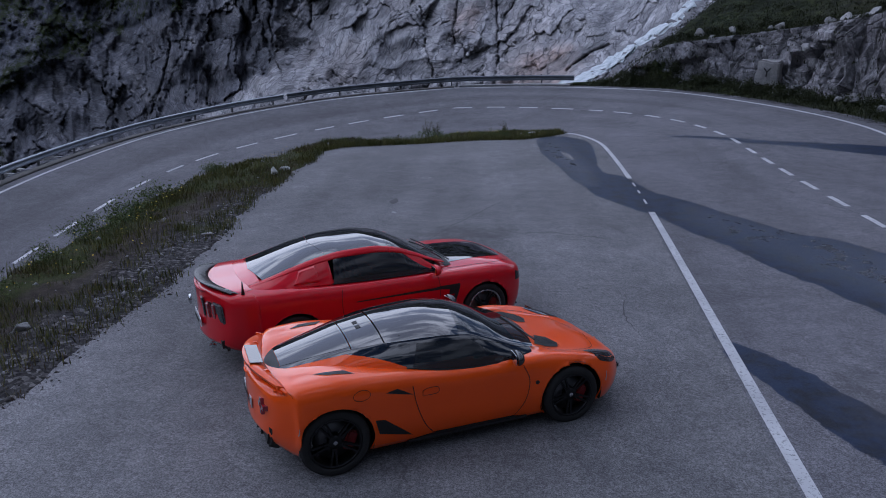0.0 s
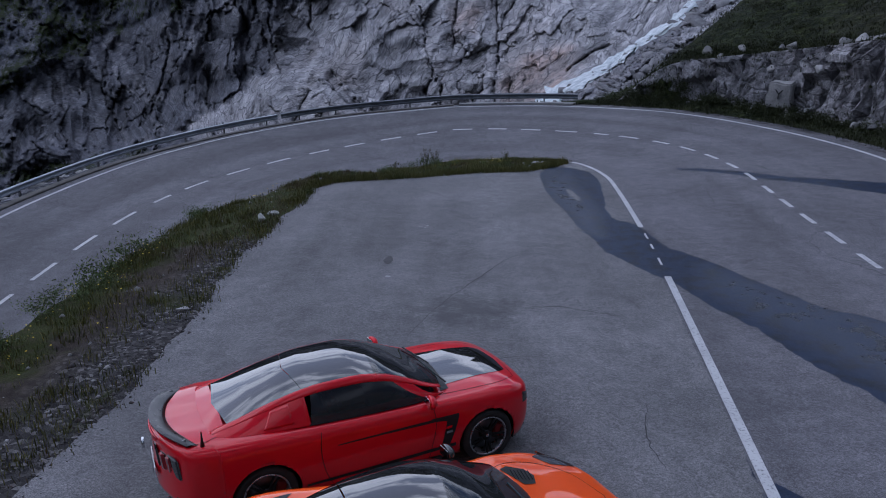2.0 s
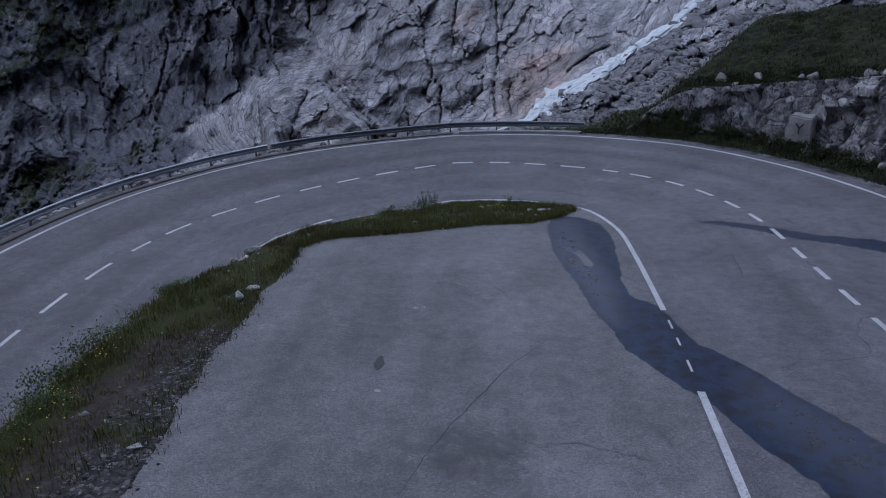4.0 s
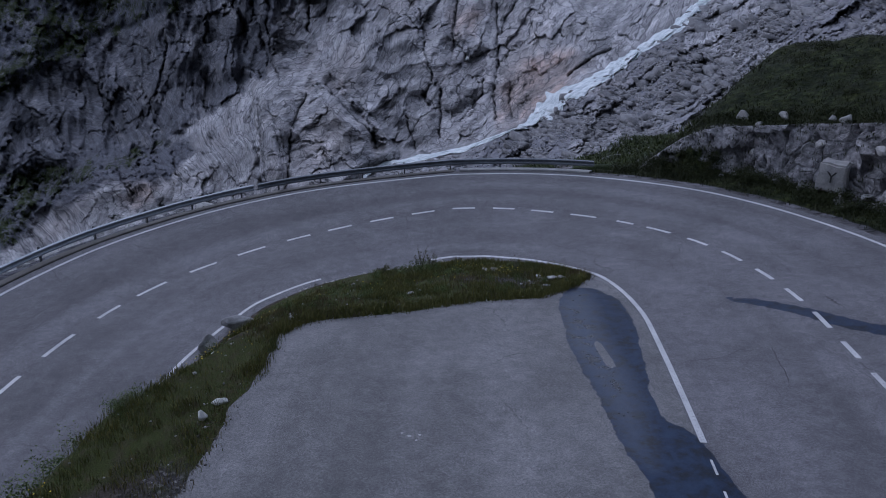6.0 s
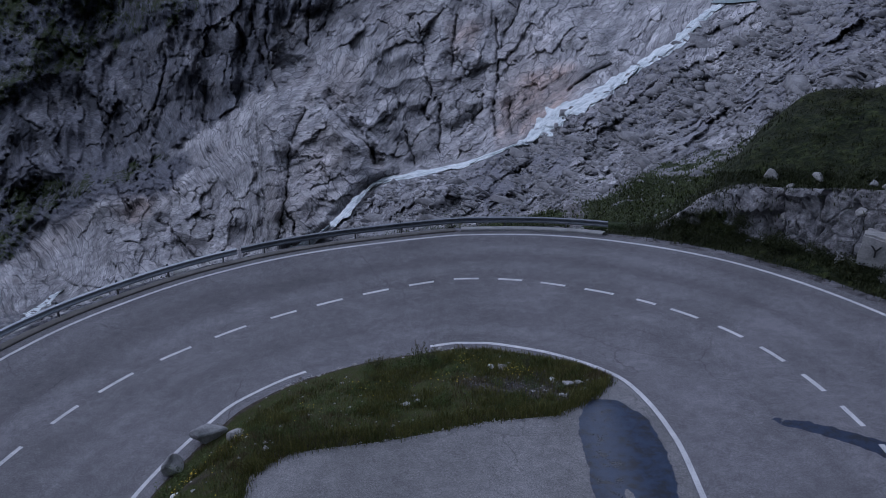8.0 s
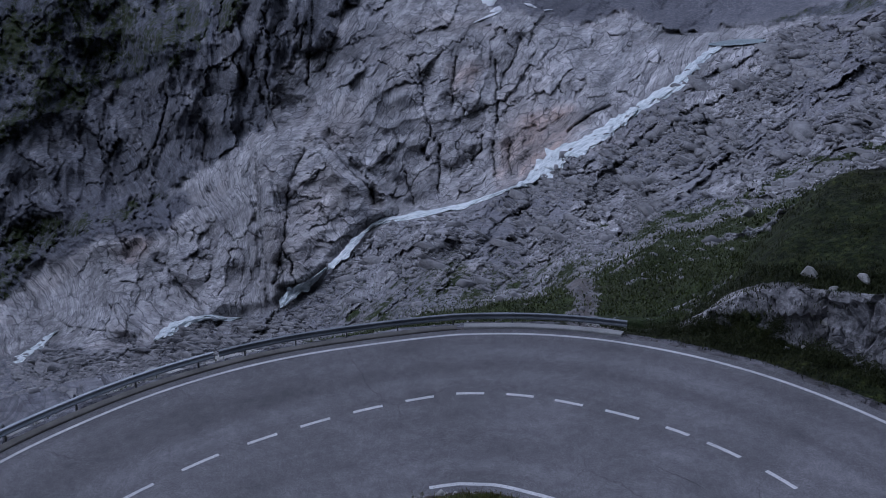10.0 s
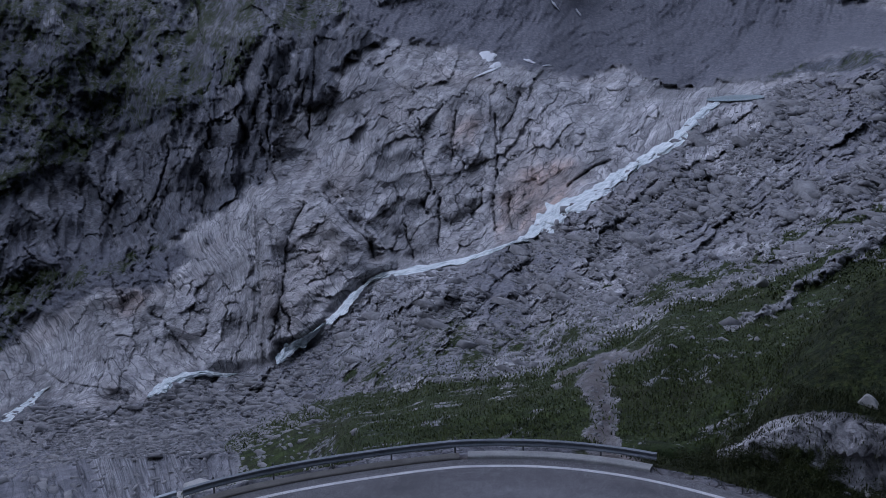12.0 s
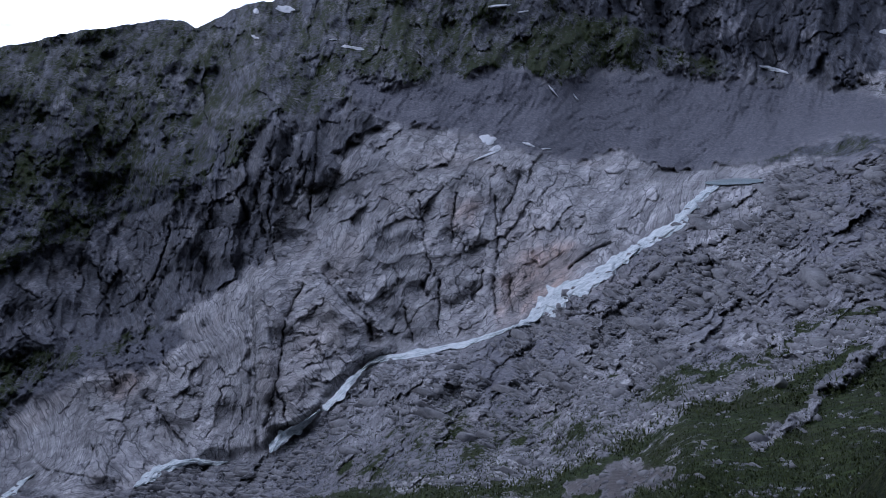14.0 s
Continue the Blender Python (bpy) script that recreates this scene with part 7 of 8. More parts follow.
def muscle_car(m):
    car = empty("muscle_car")
    tagged(car, "red fastback muscle car with black bonnet stripe and spoiler", "car")
    xs = (-2.47, -2.43, -2.3, -1.9, -1.36, -0.8, 0.0, 0.8, 1.36, 1.75, 2.0, 2.14, 2.21)
    sill = ((0.68, 0.74, 0.80, 0.84, 0.86, 0.84, 0.83, 0.84, 0.86, 0.82, 0.72, 0.58, 0.42), (0.38, 0.34, 0.30, 0.26, 0.24, 0.19, 0.18, 0.18, 0.21, 0.19, 0.18, 0.20, 0.25))
    lower = ((0.78, 0.83, 0.88, 0.92, 0.93, 0.90, 0.89, 0.90, 0.92, 0.89, 0.81, 0.67, 0.50), (0.50, 0.48, 0.46, 0.42, 0.42, 0.36, 0.35, 0.36, 0.40, 0.40, 0.38, 0.38, 0.40))
    waist = ((0.80, 0.85, 0.89, 0.935, 0.94, 0.915, 0.905, 0.915, 0.935, 0.90, 0.83, 0.70, 0.53), (0.72, 0.71, 0.70, 0.68, 0.66, 0.62, 0.60, 0.60, 0.62, 0.62, 0.60, 0.59, 0.58))
    shoulder = ((0.78, 0.82, 0.85, 0.875, 0.88, 0.86, 0.85, 0.855, 0.86, 0.835, 0.77, 0.65, 0.50), (0.93, 0.96, 0.97, 0.98, 0.975, 0.94, 0.92, 0.90, 0.885, 0.855, 0.815, 0.78, 0.745))
    crown = ((0.66, 0.70, 0.73, 0.74, 0.74, 0.72, 0.70, 0.70, 0.67, 0.65, 0.60, 0.50, 0.38), (0.99, 1.02, 1.03, 1.035, 1.02, 0.98, 0.95, 0.935, 0.935, 0.905, 0.86, 0.82, 0.785))
    ridge = ((0,) * 13, (1.00, 1.04, 1.05, 1.05, 1.04, 1.0, 0.98, 0.97, 0.96, 0.93, 0.885, 0.85, 0.81))
    sh = Shell(xs, [sill, lower, waist, shoulder, crown, ridge], (1.36, -1.36), (0.385, 0.385), 0.345)
    sh.build("body", M_RED, car, (-0.95, 0.62))
    cn = Canopy((-1.90, -1.6, -1.3, -0.9, -0.6, -0.2, 0.1, 0.4, 0.7, 0.97), (0.66, 0.74, 0.765, 0.775, 0.78, 0.785, 0.785, 0.78, 0.745, 0.66), (1.035, 1.025, 1.01, 0.99, 0.975, 0.96, 0.955, 0.95, 0.955, 0.975),
                (0.57, 0.56, 0.555, 0.555, 0.565, 0.575, 0.585, 0.60, 0.625, 0.60), (1.045, 1.115, 1.20, 1.295, 1.34, 1.35, 1.31, 1.205, 1.075, 0.98), (1.055, 1.155, 1.26, 1.37, 1.41, 1.42, 1.38, 1.265, 1.11, 1.0))
    head = lambda v: 0.10 - 0.08 * (1 - np.clip(v - 1, 0, 1))
    cowl = lambda v: 0.965 - 0.12 * (1 - np.clip(v - 1, 0, 1)) ** 1.6
    k = lambda a, b: (lambda v: (np.full(v.shape, a), np.full(v.shape, b)))
    cn.panel("windscreen", lambda v: (head(v), cowl(v)), (1.05, 2), M_GLASS, car, 0.004, both=True, label="dark windscreen")
    cn.panel("roof", lambda v: (v * 0 - 0.92 + 0.10 * (1 - np.clip(v - 1, 0, 1)), head(v)), (1.06, 2), M_GLOSS, car, 0.006, both=True, label="gloss black glass roof")
    cn.panel("rear_window", lambda v: (v * 0 - 1.74 + 0.08 * (1 - np.clip(v - 1, 0, 1)), v * 0 - 0.925 + 0.10 * (1 - np.clip(v - 1, 0, 1))), (1.06, 2), M_GLASS_DARK, car, 0.006, both=True, label="sloping dark rear window")
    cn.panel("rear_deck", k(-1.90, -1.70), (0.9, 2), M_RED, car, 0.001, both=True, nx=8)
    for side in (-1, 1):
        cn.panel("roof_rail", k(-1.88, 0.06), (0.84, 1.08), M_RED, car, 0.004, nx=40, nv=5, side=side, thick=0.006)
        cn.panel("pillar", lambda v: (head(v), cowl(v)), (0.84, 1.07), M_RED, car, 0.004, nx=24, nv=4, side=side, thick=0.006)
        cn.panel("rear_pillar", lambda v: (v * 0 - 1.88, -0.80 - 0.02 * v), (-0.03, 0.9), M_RED, car, 0.003, nx=24, side=side, thick=0.006)
        cn.panel("side_window", lambda v: (-0.80 + 0.06 * v, 0.70 - 0.55 * v), (0.03, 0.86), M_GLASS, car, 0.001, side=side, label="dark side window")
        cn.panel("screen_corner", lambda v: (0.70 - 0.56 * v, 0.90 - 0.50 * v), (0.0, 0.9), M_RED, car, 0.001, nx=8, side=side)
        cn.panel("window_trim", k(-0.82, 0.85), (-0.02, 0.04), M_BLACK, car, 0.005, nx=30, nv=3, side=side)
        # louvred quarter panel
        cn.panel("quarter_louvre", lambda v: (-1.34 + 0.16 * v, -0.97 - 0.05 * v), (0.16, 0.80), M_RED, car, 0.014, nx=12, nv=8, side=side, thick=0.012)
        for j in range(4):
            x = -1.26 + 0.075 * j
            cn.panel("louvre_slat", lambda v, x=x: (x + 0.10 * v, x + 0.05 + 0.09 * v), (0.24, 0.72 - 0.04 * (3 - j)), M_RED, car, 0.024, nx=3, nv=6, side=side)
        # flank stripe and its broad front end
        sh.side_patch("side_stripe", [(-0.55, 0.735), (0.55, 0.72), (0.86, 0.725), (0.86, 0.76), (0.55, 0.755), (-0.55, 0.748)], side, M_BLACK, car, 0.004)
        sh.side_patch("side_stripe", [(0.72, 0.36), (0.82, 0.34), (0.96, 0.72), (0.96, 0.765), (0.60, 0.765), (0.60, 0.73), (0.80, 0.70)], side, M_BLACK, car, 0.004)
        for j in range(2):
            sh.side_patch("lettering_bar", [(0.78 + 0.01 * j, 0.60 - 0.06 * j), (0.86 + 0.01 * j, 0.605 - 0.06 * j), (0.865, 0.635 - 0.06 * j), (0.785, 0.63 - 0.06 * j)], side, M_RED if j == 0 else M_CHROME, car, 0.008)
        sh.side_patch("sill_stripe", [(-0.92, 0.315), (0.0, 0.305), (0.92, 0.335), (0.92, 0.385), (0.0, 0.355), (-0.92, 0.35)], side, M_BLACK, car, 0.004)
        sh.side_patch("marker_lamp", [(-2.15, 0.535), (-1.86, 0.52), (-1.86, 0.555), (-2.15, 0.575)], side, M_BLACK, car, 0.006)
        sh.seam([(-0.72, 0.93), (-0.74, 0.7), (-0.70, 0.45), (-0.62, 0.26)], side, car)
        sh.seam([(0.64, 0.90), (0.66, 0.7), (0.60, 0.40), (0.58, 0.24)], side, car)
        sh.seam([(-0.62, 0.235), (0.0, 0.225), (0.58, 0.235)], side, car)
        sh.side_patch("door_handle", [(-0.62, 0.80), (-0.42, 0.80), (-0.42, 0.84), (-0.62, 0.845)], side, M_RED, car, 0.018)
        sh.seam([(0.70, side * 0.68), (1.2, side * 0.70), (1.6, side * 0.68), (1.97, side * 0.55)], side, car, 0.007, True)
        sh.seam([(-1.80, side * 0.66), (-2.1, side * 0.70), (-2.36, side * 0.70)], side, car, 0.007, True)
        mirror(car, pose(0.56, side * 0.97, 1.03, 0, 0, side * 6), M_RED, side)
        sh.side_patch("headlamp", [(1.92, 0.66), (2.13, 0.66), (2.14, 0.73), (1.94, 0.79)], side, M_LENS, car, 0.006)
        for j in range(3):
            part("tail_lamp", box_bm((0.04, 0.075, 0.20), pose(-2.475 + 0.012 * j, side * (0.44 + 0.105 * j), 0.79, 0, -6, side * 6), 0.012), M_TAIL, car, "upright red tail lamp bar")
        part("lamp_surround", box_bm((0.03, 0.36, 0.26), pose(-2.462, side * 0.55, 0.79, 0, -6, side * 6), 0.02), M_GLOSS, car)
        part("exhaust", box_bm((0.12, 0.09, 0.09), pose(-2.48, side * 0.48, 0.33), 0.04, 4), M_CHROME, car)
        part("fog_lamp", box_bm((0.03, 0.13, 0.13), pose(2.185, side * 0.30, 0.66), 0.05, 4), M_LENS, car)
        part("wing_foot", box_bm((0.10, 0.05, 0.07), pose(-2.34, side * 0.62, 1.045), 0.015), M_GLOSS, car)
    sh.top_patch("bonnet_stripe", [(0.98, -0.50), (1.4, -0.46), (1.8, -0.42), (1.95, -0.36), (2.0, 0), (1.95, 0.36), (1.8, 0.42), (1.4, 0.46), (0.98, 0.50)], M_GLOSS, car, 0.004, "broad gloss black bonnet stripe")
    sh.seam([(1.98, -0.55), (2.08, 0.0), (1.98, 0.55)], 1, car, 0.008, True)
    sh.top_patch("cowl_panel", [(0.86, -0.62), (0.97, -0.60), (1.03, 0), (0.97, 0.60), (0.86, 0.62), (0.94, 0)], M_BLACK, car, 0.006)
    part("front_grille", box_bm((0.06, 0.92, 0.22), pose(2.175, 0, 0.66), 0.05, 3), M_MESHG, car)
    part("lower_grille", box_bm((0.06, 0.9, 0.12), pose(2.175, 0, 0.38), 0.03, 3), M_MESHG, car)
    part("front_splitter", box_bm((0.22, 1.2, 0.025), pose(2.08, 0, 0.185), 0.008), M_BLACK, car)
    part("rear_panel", box_bm((0.02, 0.70, 0.24), pose(-2.485, 0, 0.80, 0, -5, 0), 0.02), M_GLOSS, car, "gloss black panel between the tail lamps")
    bd = lathe("badge", [(0.0, -0.02), (0.055, -0.02), (0.066, -0.006), (0.066, 0.01)], M_CHROME, car, 24, True, "round bright badge")
    bd.matrix_local = pose(-2.497, 0, 0.82, 0, 0, -90)
    part("rear_bumper_insert", box_bm((0.14, 1.46, 0.20), pose(-2.43, 0, 0.39, 0, -8, 0), 0.05, 3), M_BLACK, car, "black lower bumper")
    plate = part("number_plate", box_bm((0.012, 0.50, 0.11), pose(-2.505, 0, 0.56), 0.003), M_PLATE, car, "white number plate with a dark bar")
    part("plate_bar", box_bm((0.004, 0.36, 0.05), pose(-2.513, 0, 0.56)), M_BLACK, plate)
    wing = []
    for y in np.linspace(-0.72, 0.72, 33):
        t = abs(y) / 0.72
        x0, z0 = -2.47 + 0.10 * t**3.2, 1.105 - 0.060 * t**4
        wing.append([(x0, y, z0 + 0.008), (x0 + 0.05, y, z0 + 0.012), (x0 + 0.15, y, z0 - 0.022), (x0 + 0.19, y, z0 - 0.040), (x0 + 0.14, y, z0 - 0.045), (x0 + 0.04, y, z0 - 0.012), (x0, y, z0 - 0.004), (x0, y, z0 + 0.008)])
    sheet("spoiler", np.array(wing), M_SATIN, parent=car)
    an = lathe("aerial", [(0.0, -0.10), (0.006, -0.09), (0.012, 0.0), (0.028, 0.10), (0.0, 0.10)], M_BLACK, car, 12)
    an.matrix_local = pose(-1.95, -0.74, 1.10, -90, 0, 0)
    for side in (-1, 1):
        part("side_sill", box_bm((1.5, 0.05, 0.07), pose(0.0, side * 0.86, 0.20), 0.02), M_BLACK, car)
    wiper(car, (0.96, -0.55, 1.012), (0.86, 0.05, 1.075)), wiper(car, (0.98, 0.0, 1.03), (0.84, 0.55, 1.06))
    tub(car, -0.95, 0.72, 0.70, 0.3, 0.94)
    seat(car, -0.2, -0.37, 0.55), seat(car, -0.2, 0.37, 0.55)
    part("dashboard", box_bm((0.40, 1.30, 0.22), pose(0.58, 0, 0.92), 0.06, 3), M_CABIN, car)
    steering_wheel(car, 0.26, 0.37, 0.95)
    for x in (1.36, -1.36):
        wheel_well(car, x, 0.88, 0.395, 0.345)
        for side in (-1, 1):
            wheel(car, pose(x, side * 0.795, 0.345, 0, 12, 0 if side < 0 else 180), 0.345, 0.25, 5, M_RIM_EDGE, "black alloy wheel with a bright machined edge")
    draw_in(car, -1.75, 0.92), draw_in(car, 1.74, 0.76), bow(car, -1.75, 0.42)
    car.matrix_world = m
    return car


def parked(x, y, heading, scale):
    """A pose on the lot's tilted plane."""
    up = Vector((0.025, 0.0143, 1)).normalized()
    a = radians(heading)
    ahead = Vector((math.cos(a), math.sin(a), 0))
    ahead = (ahead - up * ahead.dot(up)).normalized()
    m = Matrix((ahead, up.cross(ahead), up)).transposed().to_4x4()
    return Matrix.Translation((x, y, float(lot_plane(x, y)) - 0.004)) @ m @ Matrix.Diagonal((scale, scale, scale, 1))


sports_car(parked(-0.025, 10.24, 25.0, 0.947))
muscle_car(parked(-0.985, 12.57, 29.0, 0.94))


# ---- plants ----
def leaf_material(name, c1, c2, c3):
    m, n, l, p = nodes_of(name)
    geo = n.new("ShaderNodeNewGeometry")
    v = obj_vec(n)
    col = ramp(n, l, geo.outputs["Random Per Island"], (0.0, c1), (0.55, c2), (1.0, c3))
    col = mix(n, l, 0.4, col, ramp(n, l, noise_node(n, l, 1.3, 4, 0.6, v), (0.3, c1), (0.7, c3)))
    l.new(col, p.inputs["Base Color"])
    p.inputs["Roughness"].default_value = 0.65
    p.inputs["Specular IOR Level"].default_value = 0.2
    return m


M_GRASS = leaf_material("grass_blades", (0.034, 0.048, 0.013), (0.088, 0.108, 0.026), (0.20, 0.17, 0.052))
# darker copy of the grass colours: the bank's shade is painted into it
M_SHADED_GREEN = leaf_material("rank_grass", (0.008, 0.013, 0.004), (0.022, 0.031, 0.009), (0.050, 0.054, 0.018))
M_DRY = leaf_material("dry_grass", (0.060, 0.046, 0.022), (0.105, 0.085, 0.040), (0.16, 0.13, 0.07))
M_LEAF = leaf_material("shrub_leaves", (0.034, 0.060, 0.018), (0.075, 0.115, 0.034), (0.15, 0.18, 0.06))
M_RUST = leaf_material("rusty_leaves", (0.060, 0.024, 0.018), (0.10, 0.045, 0.030), (0.13, 0.075, 0.05))
M_FLOWER = leaf_material("yellow_petals", (0.42, 0.30, 0.015), (0.55, 0.40, 0.02), (0.60, 0.48, 0.06))
M_STALK = leaf_material("weed_stalks", (0.035, 0.042, 0.018), (0.060, 0.062, 0.028), (0.085, 0.078, 0.04))
RP = np.random.RandomState(11)


def blades(P, height, width, name, material, label, spread=0.35, per=12, radius=0.10):
    """Grass: tufts of bent blades rooted at the places P."""
    n = len(P) * per
    root = np.repeat(P, per, 0) + np.c_[RP.normal(0, radius, (n, 2)), np.zeros(n)]
    hgt = np.repeat(height * np.exp(RP.normal(0, 0.28, len(P))), per) * RP.uniform(0.55, 1.15, n)
    a, lean = RP.uniform(0, 2 * np.pi, n), RP.uniform(0.05, spread * 2, n)
    d = np.c_[np.cos(a), np.sin(a), np.zeros(n)]
    side = np.c_[-np.sin(a), np.cos(a), np.zeros(n)] * (width * RP.uniform(0.6, 1.3, n))[:, None]
    up = np.array((0, 0, 1.0))
    mid = root + up * (hgt * 0.55)[:, None] + d * (hgt * lean * 0.35)[:, None]
    tip = root + up * hgt[:, None] * 0.95 + d * (hgt * lean)[:, None]
    V = np.stack([root - side - up * 0.03, root + side - up * 0.03, mid - side * 0.8, mid + side * 0.8, tip], 1).reshape(-1, 3)
    k = np.arange(n)[:, None] * 5
    F = np.concatenate([k + (0, 1, 3), k + (0, 3, 2), k + (2, 3, 4)])
    ob = new(name, mesh_np(name, V, F, material))
    return tagged(ob, label, "grass", kind="stuff")


def on_grid(G, share, n, rng):
    """Random places on a surface grid where share is high."""
    w = np.cumsum(np.clip(share[:-1, :-1], 0, None).ravel())
    k = np.searchsorted(w, rng.rand(n) * w[-1], side="right")
    i, j = np.unravel_index(np.minimum(k, len(w) - 1), share[:-1, :-1].shape)
    fu, fv = rng.rand(n, 1), rng.rand(n, 1)
    return (G[i, j] * (1 - fu) + G[i + 1, j] * fu) * (1 - fv) + (G[i, j + 1] * (1 - fu) + G[i + 1, j + 1] * fu) * fv


near = (VERGE[..., 1] > 9) * np.clip(TURF_V, 0, 1) * np.clip(value_noise(VERGE[..., 0] * 0.9, VERGE[..., 1] * 0.9, 4, seed=81) * 1.7 + 0.5, 0.04, 1)
near = near * (np.arange(N_V)[None] > 1) * (np.arange(N_V)[None] > 6 * ((s_v > -25) & (s_v < -5))[:, None])
blades(on_grid(VERGE, near, 5200, RP), 0.13, 0.006, "grass", M_GRASS, "short green and yellowing verge grass")
dryn = (VERGE[..., 1] > 9) * np.clip(value_noise(VERGE[..., 0] * 0.6, VERGE[..., 1] * 0.6, 3, seed=82) + 0.25, 0, 1)
blades(on_grid(VERGE, dryn, 1500, RP), 0.11, 0.005, "dry_grass", M_DRY, "thin dry brownish grass on bare soil")
rimg = np.zeros(near.shape)
rimg[:, N_V - 5 : N_V - 1] = (VERGE[:, N_V - 5 : N_V - 1, 1] > 25.5) * 0.9
blades(on_grid(VERGE, rimg, 900, RP), 0.16, 0.006, "grass", M_GRASS, "dark grass fringe along the asphalt edge")
bank_g = np.stack([Xo, Yo, Zo], -1)
bshare = np.clip(turf_o, 0, 1) * (SS > 3.5) * (SS < 24) * (WW > 0.4) * (WW < 16)
blades(on_grid(bank_g, bshare, 9000, RP), 0.11, 0.014, "grass", M_SHADED_GREEN, "rank grass on the roadside bank, shade in its dark green", 0.9, 9, 0.20)


def shrub_mesh(seed, h, r, n, leaf):
    """A low shrub: thin twigs and many small leaves with gaps between them."""
    rng = np.random.RandomState(seed)
    V, F = [], []
    for _ in range(9):
        a, t = rng.uniform(0, 2 * np.pi), rng.uniform(0.3, 1.0)
        tip = np.array((r * t * np.cos(a), r * t * np.sin(a), h * rng.uniform(0.5, 1.0)))
        k = len(V)
        w = 0.006
        V += [(-w, 0, -0.05), (w, 0, -0.05), (0, w, -0.05), tuple(tip)]
        F += [(k, k + 1, k + 3), (k + 1, k + 2, k + 3), (k + 2, k, k + 3)]
    cl = [(np.array((rng.normal(0, r * 0.5), rng.normal(0, r * 0.5), h * rng.uniform(0.25, 0.85))), rng.uniform(0.22, 0.40) * r) for _ in range(14)]
    for _ in range(n):
        c, cr = cl[rng.randint(len(cl))]
        p = c + rng.normal(0, 1, 3) * cr * (1, 1, 0.7)
        p[2] = max(p[2], 0.01)
        u = rng.normal(0, 1, 3)
        u /= np.linalg.norm(u)
        w = np.cross(u, rng.normal(0, 1, 3))
        w /= np.linalg.norm(w) + 1e-9
        s = leaf * rng.uniform(0.6, 1.3)
        k = len(V)
        V += [tuple(p - u * s), tuple(p + w * s * 0.45), tuple(p + u * s), tuple(p - w * s * 0.45)]
        F += [(k, k + 1, k + 2), (k, k + 2, k + 3)]
    return np.array(V), np.array(F)


def plant(me, name, p, scale, label, category, group):
    ob = new(name, me)
    ob.matrix_world = pose(*p, 0, 0, RP.uniform(0, 360)) @ Matrix.Diagonal((scale, scale, scale * RP.uniform(0.8, 1.2), 1))
    return tagged(ob, label, category, group)


SHRUBS = []
for k in range(5):
    V, F = shrub_mesh(90 + k, 0.36, 0.34, 640, 0.023)
    SHRUBS.append(mesh_np("shrub", V, F, M_LEAF))
DARK_SHRUBS = []
for k in range(3):
    V, F = shrub_mesh(70 + k, 0.40, 0.36, 420, 0.032)
    DARK_SHRUBS.append(mesh_np("shrub", V, F, M_SHADED_GREEN))
V, F = shrub_mesh(99, 0.40, 0.30, 300, 0.030)
RUSTY = mesh_np("dry_shrub", V, F, M_RUST)


def verge_at(x, y):
    d = np.hypot(VERGE[..., 0] - x, VERGE[..., 1] - y)
    i = np.unravel_index(np.argmin(d), d.shape)
    return (x, y, float(VERGE[i][2]) - 0.02)


# shrubs along the crest above the west arm, and scattered over the island
crest_j = int(N_V * 0.33)
for i in range(0, len(s_v), 2):
    if VERGE[i, crest_j, 1] > 11 and s_v[i] < -15.5 and RP.rand() < 0.95:
        j = crest_j + RP.randint(-5, 4)
        p = VERGE[i, j]
        plant(SHRUBS[RP.randint(5)], "shrub", (p[0], p[1], p[2] - 0.03), RP.uniform(0.7, 1.4) * (1.0 if s_v[i] < -24 else 0.75), "low leafy green shrub on the verge's crest", "shrub", "verge shrubs")
for i in range(len(s_v)):
    if -15.5 < s_v[i] < 7 and RP.rand() < 0.85:
        j = RP.randint(8, 18) if RP.rand() < 0.6 else RP.randint(14, N_V - 4)
        p = VERGE[i, j]
        plant(SHRUBS[RP.randint(5)], "shrub", (p[0], p[1], p[2] - 0.03), RP.uniform(0.3, 0.62), "small leafy herb among the grass", "shrub", "island herbs")
for x, y, k in ((-2.1, 35.1, 1.15), (-1.6, 34.95, 0.95), (-2.7, 35.2, 0.85), (1.2, 34.2, 0.8), (-3.6, 35.0, 0.7)):
    plant(SHRUBS[RP.randint(5)], "shrub", verge_at(x, y), k, "taller leafy herb clump on the grassy island", "shrub", "island herbs")
plant(RUSTY, "dry_shrub", verge_at(-7.6, 26.1), 1.1, "rust-brown dry shrub beside the west arm", "shrub", "")
for k in range(150):
    i = RP.randint(len(s_o))
    while not 4.6 < s_o[i] < 16:
        i = RP.randint(len(s_o))
    j = RP.randint(6, 15) if k < 80 else (RP.randint(50, 74) if k < 130 else RP.randint(16, 54))
    p = bank_g[i, j]
    plant(DARK_SHRUBS[RP.randint(3)], "shrub", (p[0], p[1], p[2] - 0.05), RP.uniform(0.7, 1.35) * (1 if k < 130 else 0.5), "bushy growth at the foot of the rock bank, shade in its dark leaves", "shrub", "bank shrubs")


